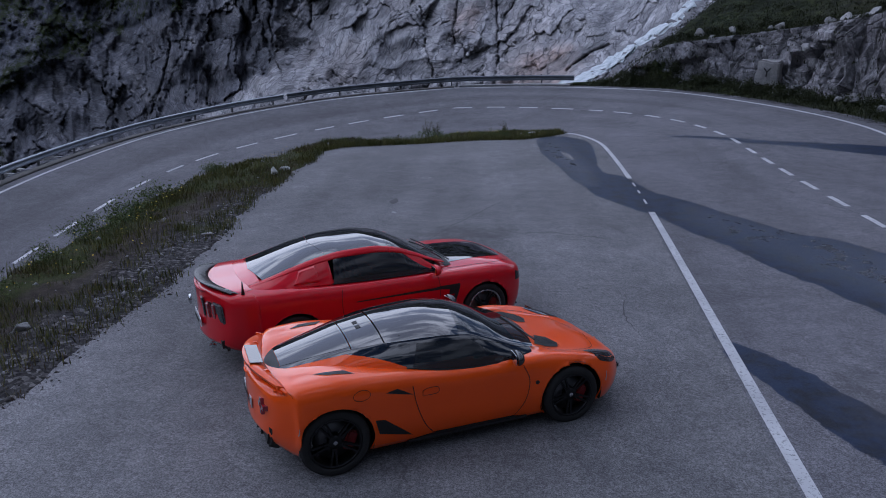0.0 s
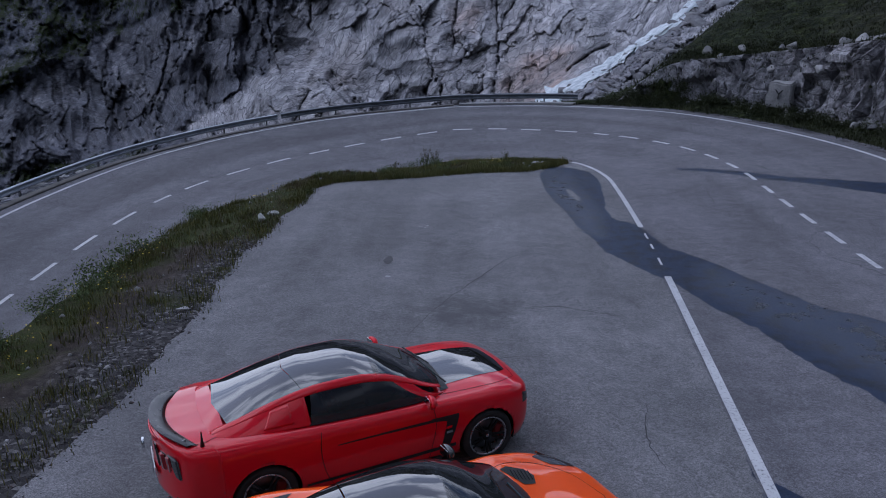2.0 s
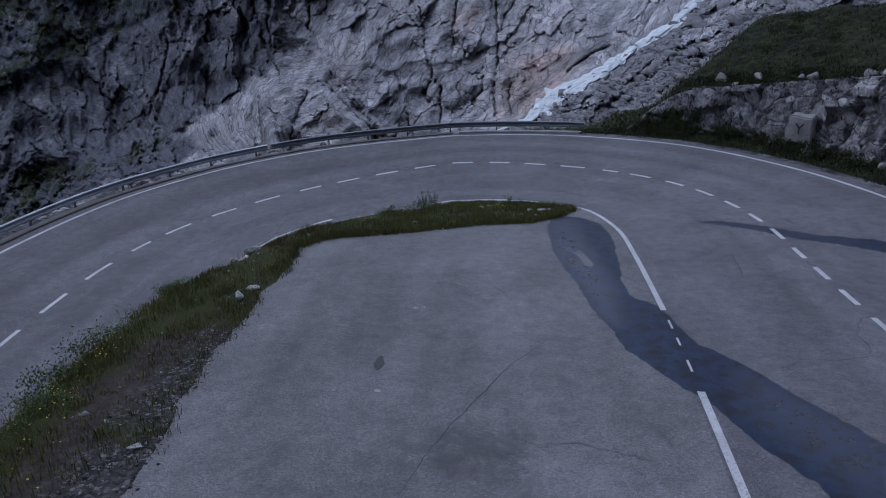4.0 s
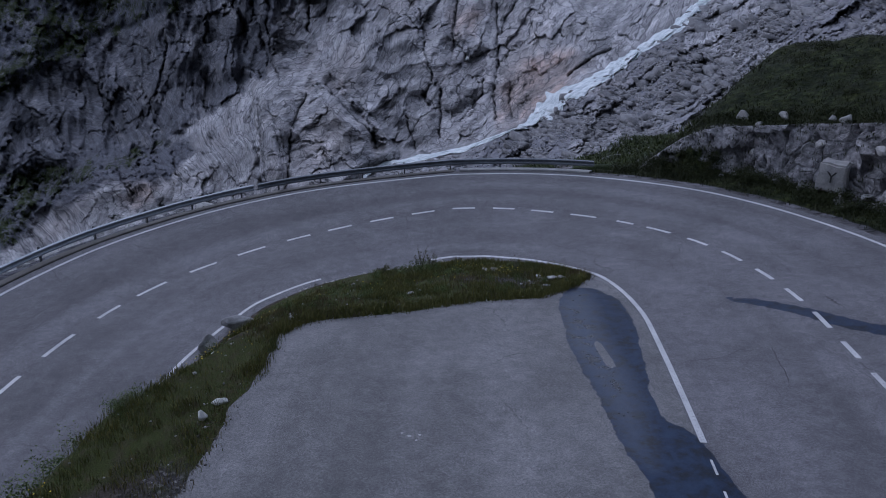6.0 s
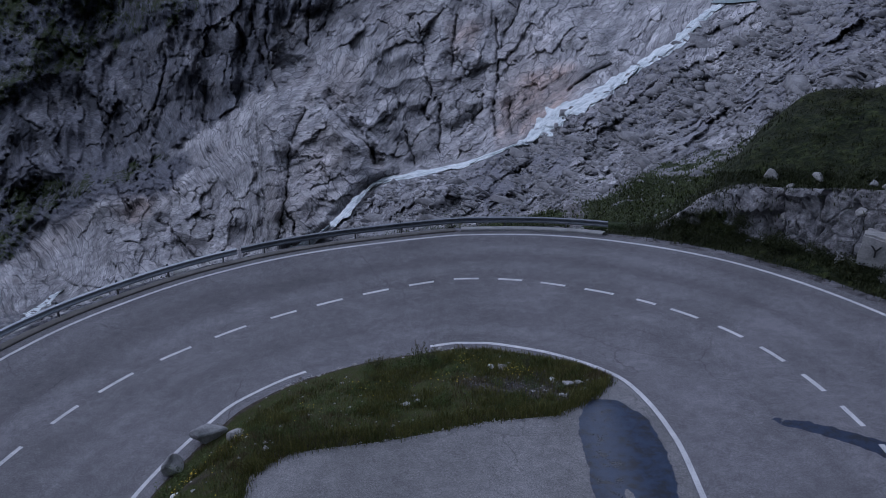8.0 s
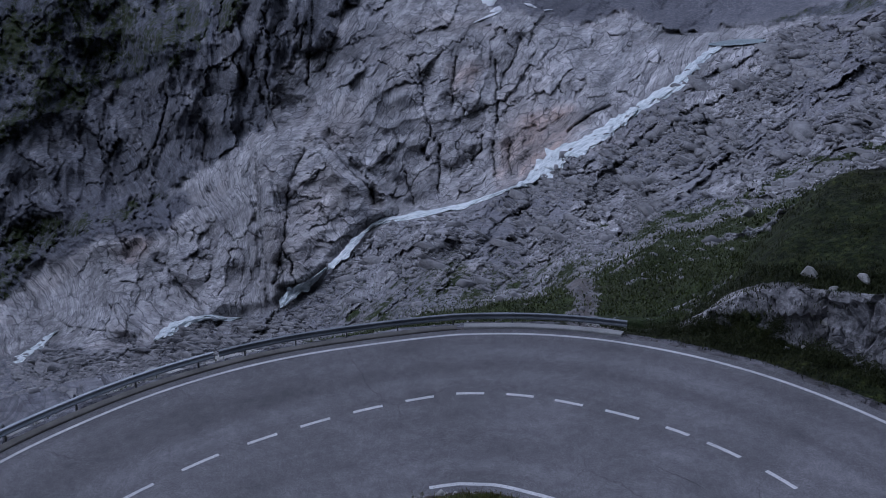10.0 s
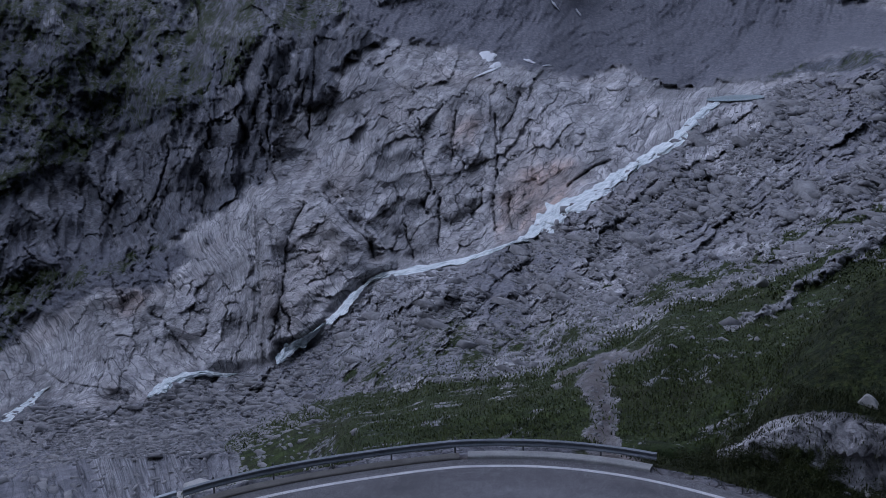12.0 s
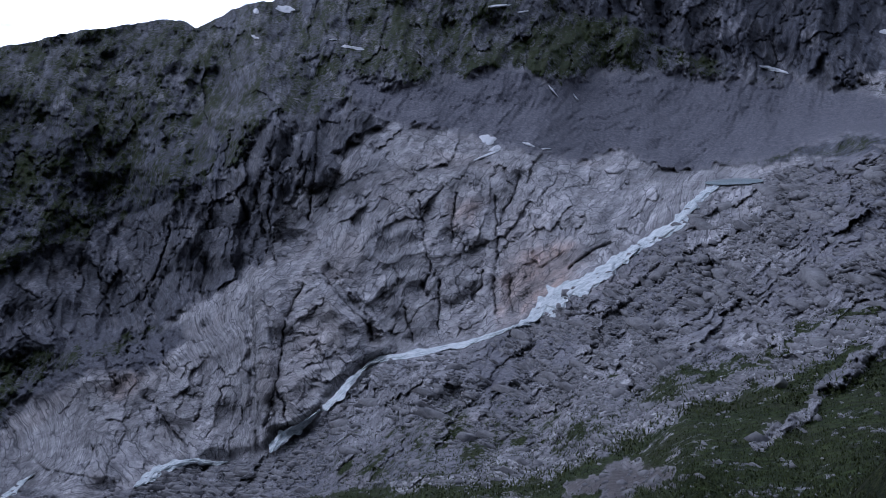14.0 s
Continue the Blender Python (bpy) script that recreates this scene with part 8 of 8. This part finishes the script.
def tall_weed(x, y, h, seed):
    """A clump of tall thin stalks with seed heads."""
    rng = np.random.RandomState(seed)
    thing = empty("tall_weed", pose(*verge_at(x, y)))
    for _ in range(9):
        a, ln, hh = rng.uniform(0, 6.3), rng.uniform(0.05, 0.35), h * rng.uniform(0.6, 1.0)
        tip = np.array((math.cos(a) * ln, math.sin(a) * ln, hh))
        V, F = [], []
        for t in np.linspace(0, 1, 6):
            c, w = tip * (t**1.3, t**1.3, t), 0.007 * (1 - 0.7 * t)
            V += [(c[0] - w, c[1], c[2]), (c[0] + w, c[1], c[2]), (c[0], c[1] + w, c[2])]
        for q in range(5):
            for e in range(3):
                F.append((q * 3 + e, q * 3 + (e + 1) % 3, q * 3 + 3 + (e + 1) % 3, q * 3 + 3 + e))
        st = new("stalk", mesh_np("stalk", V, F, M_STALK))
        st.parent = thing
        V, F = [], []
        for _ in range(16):
            t = rng.uniform(0.45, 1.0)
            p = tip * (t**1.3, t**1.3, t) + rng.normal(0, 0.03, 3)
            s, k = rng.uniform(0.012, 0.03), len(V)
            V += [tuple(p), tuple(p + (s, 0, s)), tuple(p + (0, s, 1.6 * s))]
            F.append((k, k + 1, k + 2))
        lf = new("seed_head", mesh_np("seed_head", V, F, M_STALK))
        lf.parent = thing
        tagged(lf, kind="stuff")
    return tagged(thing, "tall thin weed stalks standing in the verge grass", "weed", "tall weeds")


tall_weed(-2.0, 35.2, 0.95, 3), tall_weed(-1.6, 35.0, 0.7, 4), tall_weed(1.3, 34.2, 0.5, 5), tall_weed(-3.4, 35.3, 0.45, 6)


def flowers(spots, n, label):
    V, F = [], []
    for x, y, r in spots:
        for _ in range(n):
            px, py = x + RP.normal(0, r), y + RP.normal(0, r)
            p = np.array(verge_at(px, py)) + (0, 0, RP.uniform(0.10, 0.24))
            s, k = RP.uniform(0.012, 0.022), len(V)
            a = RP.uniform(0, 6.3)
            u, w = np.array((math.cos(a), math.sin(a), 0.3)) * s, np.array((-math.sin(a), math.cos(a), 0.2)) * s
            V += [tuple(p - u), tuple(p + w), tuple(p + u), tuple(p - w)]
            F.append((k, k + 1, k + 2, k + 3))
    ob = new("wildflowers", mesh_np("wildflowers", V, F, M_FLOWER))
    return tagged(ob, label, "flowers", kind="stuff")


flowers([(-7.0, 17.0, 0.5), (-7.1, 18.5, 0.4), (-6.8, 15.2, 0.5), (-7.2, 13.6, 0.5), (-7.2, 20.4, 0.35), (-6.6, 26.8, 0.5), (-6.7, 28.4, 0.5), (-7.0, 29.8, 0.4), (1.2, 33.9, 0.25),
         (1.0, 34.1, 0.2), (-0.4, 35.0, 0.3), (-5.2, 31.5, 0.7), (-3.2, 33.6, 0.6), (-0.8, 33.6, 0.5)], 34, "small yellow wildflowers in the grass")


# ---- stones ----
M_TAR = solid("tar", (0.022, 0.022, 0.024), 0.6)


def rock_bm(seed, size, points=18, rough=0.0):
    """An angular stone: the hull of scattered points, slightly worn at its edges."""
    rng = np.random.RandomState(seed)
    bm = bmesh.new()
    for _ in range(points):
        v = rng.normal(0, 1, 3)
        v /= np.linalg.norm(v)
        v *= rng.uniform(0.8, 1.0)
        bm.verts.new((v[0] * size[0] / 2, v[1] * size[1] / 2, max(v[2], -0.55) * size[2] / 2))
    hull = bmesh.ops.convex_hull(bm, input=bm.verts)
    bmesh.ops.delete(bm, geom=[g for g in hull["geom_interior"] if isinstance(g, bmesh.types.BMVert)], context="VERTS")
    bmesh.ops.bevel(bm, geom=bm.edges[:], offset=min(size) * 0.05, segments=1, affect="EDGES")
    if rough:
        bmesh.ops.triangulate(bm, faces=bm.faces)
        bmesh.ops.subdivide_edges(bm, edges=bm.edges[:], cuts=2, use_grid_fill=True)
        for v in bm.verts:
            v.co += v.co.normalized() * noise.noise(v.co * 3.0 / max(size)) * rough
    return bm


def stone(name, seed, size, p, material, label, group="", rz=0.0, rough=0.0):
    ob = part(name, rock_bm(seed, size, 13, rough), material)
    ob.matrix_world = pose(p[0], p[1], p[2] + size[2] * 0.24, 0, 0, rz)
    return tagged(ob, label, "stone" if name == "stone" else "boulder", group)


stone("boulder", 1, (0.75, 0.85, 1.05), verge_at(-8.35, 30.9), M_STONE_DARK, "squared grey boulder edging the verge", "edging boulders", 12, 0.09)
stone("boulder", 2, (1.5, 0.7, 0.85), verge_at(-7.85, 32.25), M_STONE_DARK, "long grey boulder edging the verge", "edging boulders", 50, 0.09)
stone("boulder", 3, (0.7, 0.5, 0.5), verge_at(-6.9, 31.9), M_STONE, "flat grey boulder half sunk in grass", "edging boulders", 45, 0.02)
stone("boulder", 4, (1.1, 0.6, 0.6), verge_at(-8.85, 27.6), M_STONE, "low pale boulder beside the edge line", "edging boulders", 75, 0.02)
stone("stone", 5, (0.38, 0.30, 0.36), verge_at(-5.55, 23.65), M_WHITE_STONE, "white squared stone at the lot's edge", "white stones", 12)
stone("stone", 6, (0.44, 0.26, 0.20), verge_at(-5.4, 24.35), M_WHITE_STONE, "flat white stone at the lot's edge", "white stones", 35)
stone("stone", 7, (0.34, 0.26, 0.14), verge_at(-6.9, 28.0), M_WHITE_STONE, "flat white stone in the grass", "white stones", 60)
stone("stone", 8, (0.30, 0.26, 0.20), (-5.0, 17.1, 0.30), M_STONE, "blue-grey loose stone on the gravel edge", "", 20)
stone("stone", 9, (0.34, 0.26, 0.20), verge_at(-5.75, 12.1), M_STONE, "pale loose stone on bare soil", "", 50)
for k, (x, y, s) in enumerate([(-2.1, 32.0, 0.34), (-1.8, 32.2, 0.26), (-2.3, 32.4, 0.22), (-1.5, 31.8, 0.18), (-1.9, 32.7, 0.2), (0.6, 34.5, 0.5), (0.25, 34.6, 0.34), (2.4, 33.0, 0.45), (2.75, 33.1, 0.36), (2.0, 33.5, 0.3),
                               (2.8, 32.6, 0.4), (2.2, 32.3, 0.34), (-3.5, 33.0, 0.16), (-0.3, 33.3, 0.16), (1.4, 32.7, 0.2), (-5.9, 30.2, 0.2), (-4.3, 34.2, 0.2), (-6.2, 27.5, 0.16)]):
    stone("stone", 20 + k, (s, s * 0.75, s * 0.5), verge_at(x, y), M_WHITE_STONE if k % 3 == 0 else M_STONE, "loose pale stone on the grassy island", "island stones", k * 47)


def pebbles(P, size, name, material, label):
    """Loose gravel: small faceted stones in one sheet of stuff."""
    base = np.array([(1, 0, 0), (-0.9, 0.1, 0), (0.1, 1, 0), (0, -0.9, 0.1), (0.1, 0, 0.75), (0, 0.1, -0.6)])
    tri = np.array([(0, 2, 4), (2, 1, 4), (1, 3, 4), (3, 0, 4), (2, 0, 5), (1, 2, 5), (3, 1, 5), (0, 3, 5)])
    n = len(P)
    a = RP.uniform(0, 6.3, n)
    s = size * np.exp(RP.normal(0, 0.5, n))
    jig = base[None] * RP.uniform(0.6, 1.3, (n, 6, 1)) * s[:, None, None]
    x = jig[..., 0] * np.cos(a)[:, None] - jig[..., 1] * np.sin(a)[:, None]
    y = jig[..., 0] * np.sin(a)[:, None] + jig[..., 1] * np.cos(a)[:, None]
    V = np.stack([x, y, jig[..., 2]], -1) + P[:, None]
    F = (np.arange(n)[:, None, None] * 6 + tri[None]).reshape(-1, 3)
    return tagged(new(name, mesh_np(name, V.reshape(-1, 3), F, material)), label, "gravel", kind="stuff")


gsh = gravel_v * (VERGE[..., 1] > 9)
pebbles(on_grid(VERGE, gsh, 2200, RP), 0.020, "gravel", M_GRIT, "dark loose gravel beside the asphalt")
pebbles(on_grid(VERGE, gsh, 170, RP), 0.026, "gravel", M_STONE, "scattered pale pebbles beside the asphalt")
pebbles(on_grid(VERGE, (VERGE[..., 1] > 9) * 0.5, 500, RP), 0.028, "gravel", M_STONE, "scattered grey stones in the verge")
edge_u = RP.rand(700)
ey = 10 + 18 * edge_u
ex = np.interp(ey, y_l, x_left) + np.abs(RP.normal(0, 0.12, 700))
pebbles(np.stack([ex, ey, lot_height(ex, ey) + 0.004], 1), 0.012, "gravel", M_GRIT, "grit strewn over the asphalt's broken edge")
fu = RP.rand(500) * f_len[-1]
fx_, fy_ = np.interp(fu, f_len, far_x), np.interp(fu, f_len, far_y) - np.abs(RP.normal(0, 0.15, 500))
pebbles(np.stack([fx_, fy_, lot_height(fx_, fy_) + 0.004], 1), 0.014, "gravel", M_STONE, "grit below the island's edge")

rim_s = RP.uniform(-9.5, 1.5, 260)
rim_p = on_road(rim_s, off_in(rim_s) - 0.35 - 0.35 * RP.rand(260))
pebbles(rim_p, 0.05, "gravel", M_STONE, "grey stones along the island's road edge")

# boulders at the foot of the rock bank, and set in its face
ROCKS = []
for k in range(8):
    bm = rock_bm(300 + k, (1, 0.8, 0.75), 11, 0.015)
    me = bpy.data.meshes.new("boulder")
    bm.to_mesh(me)
    bm.free()
    finish(me, M_STONE_DARK if k < 4 else M_STONE, False)
    ROCKS.append(me)
for k in range(60):
    i = RP.randint(len(s_o))
    while not 7.5 < s_o[i] < 20:
        i = RP.randint(len(s_o))
    j = RP.randint(8, 17) if k < 34 else RP.randint(20, 52)
    p, s = bank_g[i, j], RP.uniform(0.25, 0.8) * (1.0 if k < 34 else 1.25)
    ob = new("boulder", ROCKS[RP.randint(8)])
    ob.matrix_world = pose(p[0], p[1], p[2] + s * 0.1, RP.uniform(-20, 20), RP.uniform(-20, 20), RP.uniform(0, 360)) @ Matrix.Diagonal((s, s, s, 1))
    tagged(ob, "angular grey boulder fallen from the rock bank", "boulder", "bank boulders")
for k in range(130):
    b = RP.uniform(-14, 31)
    top = np.interp(b, (-14, -8, 1, 9, 16, 22, 31), (-19.5, -17, -14, -12, -11, -8, -6))
    e = RP.uniform(np.interp(b, (-14, 5, 16, 31), (-23, -23, -19.5, -19)), top)
    p = on_mountain(b, e, 0.0)
    r = float(np.linalg.norm(p - END_EYE))
    s = r * RP.uniform(0.003, 0.008) * (2.0 if RP.rand() < 0.12 else 1.0)
    ob = new("boulder", ROCKS[4 + RP.randint(4)])
    ob.matrix_world = pose(*p, RP.uniform(-25, 25), RP.uniform(-25, 25), RP.uniform(0, 360)) @ Matrix.Diagonal((s, s, s, 1))
    tagged(ob, "weathered granite boulder lying on the hillside", "boulder", "hillside boulders")
p = on_mountain(21.6, -13.9, 0.0)
stone("boulder", 400, (2.2, 1.7, 1.9), p, M_STONE, "lone pale boulder on the turf slope", "", 30, 0.06)

# squared block in the bank's face, marked with a dark painted letter
bm = box_bm((1.05, 1.3, 1.15), Matrix(), 0.07, 2)
bmesh.ops.subdivide_edges(bm, edges=bm.edges[:], cuts=2, use_grid_fill=True)
for v in bm.verts:
    v.co += Vector((noise.noise(v.co * 1.7), noise.noise(v.co * 1.7 + Vector((5, 0, 0))), noise.noise(v.co * 1.7 + Vector((0, 7, 0))))) * 0.09
block = part("boulder", bm, M_STONE)
block.matrix_world = pose(14.25, 40.25, 1.42, 0, 4, -35)
tagged(block, "squared pale granite block with a dark painted letter", "boulder")
letter = bpy.data.curves.new("painted_letter", "FONT")
letter.body, letter.size, letter.extrude = "Y", 0.62, 0.006
letter.align_x, letter.align_y = "CENTER", "CENTER"
letter.materials.append(M_TAR)
mark = new("painted_letter", letter)
mark.parent = block
mark.matrix_local = pose(0, -0.70, 0.02, 90, 0, 0)

# rubble and plants on the near slope
seen = ((B > -37) & (B < 32)) * (E > -30) * (E < 4)
rub = seen * hill * np.clip(0.15 + broken, 0, 1) * np.clip(1 - 1.6 * turf, 0.03, 1) * (1 - groove) * np.where(E < -24, 0.35, 1.0)


def slabs(G, share, n, size, material, label):
    """Tilted slabs lying along the ledges of the slope: long wedges with broken ends."""
    w = np.cumsum(np.clip(share[1:-1, 1:-1], 0, None).ravel())
    k = np.minimum(np.searchsorted(w, RP.rand(n) * w[-1], side="right"), len(w) - 1)
    i, j = np.unravel_index(k, share[1:-1, 1:-1].shape)
    i, j = i + 1, j + 1
    db, de = (G[i + 1, j] - G[i - 1, j]), (G[i, j + 1] - G[i, j - 1])
    db, de = db / np.linalg.norm(db, axis=1)[:, None], de / np.linalg.norm(de, axis=1)[:, None]
    P, r = G[i, j], np.linalg.norm(G[i, j] - END_EYE, axis=1)
    out = (END_EYE - P) / r[:, None]
    along_v = db + (RP.uniform(0.25, 0.75, n))[:, None] * np.cross(out, db) * -1
    along_v /= np.linalg.norm(along_v, axis=1)[:, None]
    up = np.array((0, 0, 1.0)) + out * 0.12 + db * RP.uniform(-0.7, 0.1, n)[:, None] + RP.normal(0, 0.16, (n, 3))
    up -= along_v * (up * along_v).sum(1)[:, None]
    up /= np.linalg.norm(up, axis=1)[:, None]
    wide = np.cross(up, along_v)
    s = size * np.clip(r, 40, 330) * np.exp(RP.normal(0, 0.45, n))
    box = np.array([(-1, -1, -1), (1, -1, -1), (1, 1, -1), (-1, 1, -1), (-0.8, -0.8, 1), (0.7, -0.7, 0.8), (0.8, 0.6, 1), (-0.7, 0.8, 0.7)])[None] * RP.uniform(0.82, 1.12, (n, 8, 3))
    dims = s[:, None] * np.stack([RP.uniform(1.4, 3.2, n), RP.uniform(0.5, 1.0, n), RP.uniform(0.25, 0.55, n)], 1)
    L = box * dims[:, None]
    V = P[:, None] + L[..., :1] * along_v[:, None] + L[..., 1:2] * wide[:, None] + L[..., 2:] * up[:, None]
    quad = np.array([(0, 3, 2, 1), (4, 5, 6, 7), (0, 1, 5, 4), (1, 2, 6, 5), (2, 3, 7, 6), (3, 0, 4, 7)])
    F = (np.arange(n)[:, None, None] * 8 + quad[None]).reshape(-1, 4)
    return tagged(new("rubble", mesh_np("rubble", V.reshape(-1, 3), F, material)), label, "rubble", kind="stuff")


M_SLAB = plain("slab_granite", (0.09, 0.09, 0.10), (0.30, 0.295, 0.305), 0.5, 0.9, 0, 0.3, 0.04, 5)
slabs(MOUNT, rub * (1 - path_m) * (E > -24), 9000, 0.0022, M_SLAB, "tilted granite slabs and blocks on the slope")
slabs(MOUNT, rub * (1 - path_m) * (E > -22) * (B > -14), 420, 0.0050, M_SLAB, "large pale granite slabs lying along the slope")
pile = (SS > -66) * (SS < -5) * (WW > 2.0) * np.gradient(w_o)[None] * np.clip(0.3 + value_noise(Xo * 0.2, Yo * 0.2, 3, seed=152), 0.1, 1)
slabs(bank_g, pile, 6500, 0.0058, M_STONE, "tumbled granite blocks on the drop below the guardrail")
slabs(bank_g, pile * (WW > 3), 300, 0.014, M_STONE, "large granite blocks on the drop below the guardrail")
gorge = ((B > -39) & (B < -14)) * (E > -36) * (E < -18.8) * hill * (1 - groove)
slabs(MOUNT, gorge, 3600, 0.0027, M_SLAB, "heaped granite blocks in the gorge below the road")
P = on_grid(MOUNT, rub + 0.5 * path_m * seen, 3000, RP)
RANGE = np.linalg.norm(P - END_EYE, axis=1)
for lo_r, hi_r, k in ((0, 42, 0.0016), (42, 70, 0.0036), (70, 140, 0.0034), (140, 900, 0.0030)):
    Q = P[(RANGE >= lo_r) & (RANGE < hi_r)]
    pebbles(Q, k * min(max(lo_r, 45) * 1.4, 260), "rubble", M_SLAB, "angular granite rubble strewn over the slope")
mead = seen * np.clip(turf * 1.3 - 3 * path_m, 0, 1) * hill * (E < -6) * (B > -22) * np.where(E < -24, 0.5, 1.0)
P = on_grid(MOUNT, mead, 9000, RP)
RANGE = np.linalg.norm(P - END_EYE, axis=1)
M_SLOPE = leaf_material("slope_plants", (0.016, 0.024, 0.007), (0.032, 0.046, 0.011), (0.066, 0.080, 0.020))
near_slope = (SS > -24) * (SS < 4.2) * (WW > 1.4) * np.clip(turf_o * 1.5, 0, 1) * (path_w < 0.3)
blades(on_grid(bank_g, near_slope, 6500, RP), 0.10, 0.018, "grass", M_SLOPE, "tufted grass on the slope behind the guardrail", 1.2, 8, 0.28)
pebbles(on_grid(bank_g, (SS > -30) * (SS < 4.2) * (WW > 1.3) * (0.25 + path_w), 1500, RP), 0.09, "rubble", M_STONE, "loose granite stones on the slope behind the guardrail")
blades(P[RANGE < 75], 0.13, 0.028, "grass", M_SLOPE, "tufted green grass and dwarf shrubs on the slope", 1.3, 9, 0.45)
blades(P[RANGE >= 75], 0.30, 0.075, "grass", M_SLOPE, "far tufts of grass and dwarf shrubs on the slope", 1.4, 8, 0.8)

# ---- marks on the lot ----


def lot_mark(name, pts, material, label, lift=0.012):
    bm = bmesh.new()
    bm.faces.new([bm.verts.new((x, y, float(lot_height(np.array(x), np.array(y))) + lift)) for x, y in pts])
    return tagged(part(name, bm, material), label, "mark", kind="structure")


lot_mark("tar_patch", [(-1.64 + 0.125 * math.cos(a) * (1.0 if math.sin(a) < 0 else 0.85), 20.26 + 0.36 * math.sin(a) ** 3 * (1.0 if math.sin(a) > 0 else 0.9)) for a in np.linspace(0, 2 * math.pi, 22, endpoint=False)],
         M_TAR, "small dark tar patch on the asphalt")
for k, (x, y, s) in enumerate([(-1.2, 23.2, 0.045), (-1.0, 23.25, 0.035), (-1.35, 23.3, 0.03), (-1.5, 19.1, 0.06), (-1.05, 23.05, 0.03)]):
    lot_mark("paint_fleck", [(x + s * (0.7 + 0.5 * RP.rand()) * math.cos(a), y + s * (0.7 + 0.5 * RP.rand()) * math.sin(a)) for a in np.linspace(0, 2 * math.pi, 9, endpoint=False)], M_CONCRETE, "faded white paint fleck on the asphalt")


def lot_crack(pts, width, label):
    """A hairline crack: a thin dark strip, narrowing to its ends."""
    P = spline(pts, 8)
    d = np.gradient(P, axis=0)
    d /= np.linalg.norm(d, axis=1)[:, None]
    nn = np.stack([-d[:, 1], d[:, 0]], 1)
    k = np.arange(len(P)) / (len(P) - 1)
    w = width * np.sin(np.pi * np.clip(k, 0.03, 0.97))[:, None] ** 0.5 * (1 + 0.5 * value_noise(k * 30, k * 0, 2, seed=88))[:, None]
    wig = value_noise(k * 14, k * 0, 3, seed=87)[:, None] * 0.035 * nn
    G = np.stack([np.c_[q, lot_height(q[:, 0], q[:, 1]) + 0.005] for q in (P + wig - nn * w, P + wig + nn * w)], 1)
    return tagged(sheet("crack", G, M_TAR, flip=False), label, "crack", kind="structure")


lot_crack([(-0.8, 15.9), (-0.45, 17.16), (-0.04, 18.18), (0.41, 19.2), (1.02, 20.41), (1.77, 21.56)], 0.011, "long hairline crack across the asphalt")
lot_crack([(-1.2, 13.6), (-0.2, 14.6), (0.7, 15.2), (1.6, 15.4)], 0.008, "fine hairline crack in the asphalt")
lot_crack([(2.6, 12.2), (2.5, 13.0), (2.7, 13.9)], 0.008, "short dark crack in the asphalt")
lot_crack([(0.4, 26.4), (0.9, 27.0), (1.5, 27.2)], 0.010, "short branching crack in the asphalt")


def road_crack(s0, o0, s1, o1, width, seed):
    """A short dark crack in the road's surface."""
    k = np.linspace(0, 1, 24)
    wig = value_noise(k * 7, k * 0, 3, seed=seed) * 0.07 * np.sin(np.pi * k)
    w = width * (0.15 + np.sin(np.pi * k)) * (1 + 0.5 * value_noise(k * 20, k * 0, 2, seed=seed + 1))
    s, o = s0 + (s1 - s0) * k, o0 + (o1 - o0) * k + wig
    G = np.stack([on_road(s, o - w, 0.006), on_road(s, o + w, 0.006)], 1)
    return tagged(sheet("crack", G, M_TAR, flip=True), "short dark crack in the road surface", "crack", kind="structure")


for n_c, (s0, o0, s1, o1) in enumerate(((-16.6, 2.0, -15.8, 1.96), (-14.6, 1.43, -13.6, 1.62), (-12.0, -1.2, -10.97, -1.1), (-8.5, -2.05, -7.3, -2.54), (8.0, -2.0, 10.5, -1.95),
                                        (19.9, -1.77, 22.2, -2.06), (21.8, -3.57, 21.7, -2.97))):
    road_crack(s0, o0, s1, o1, 0.012, 120 + 3 * n_c)
road_crack(16.9, 0.76, 17.55, 0.84, 0.035, 150)
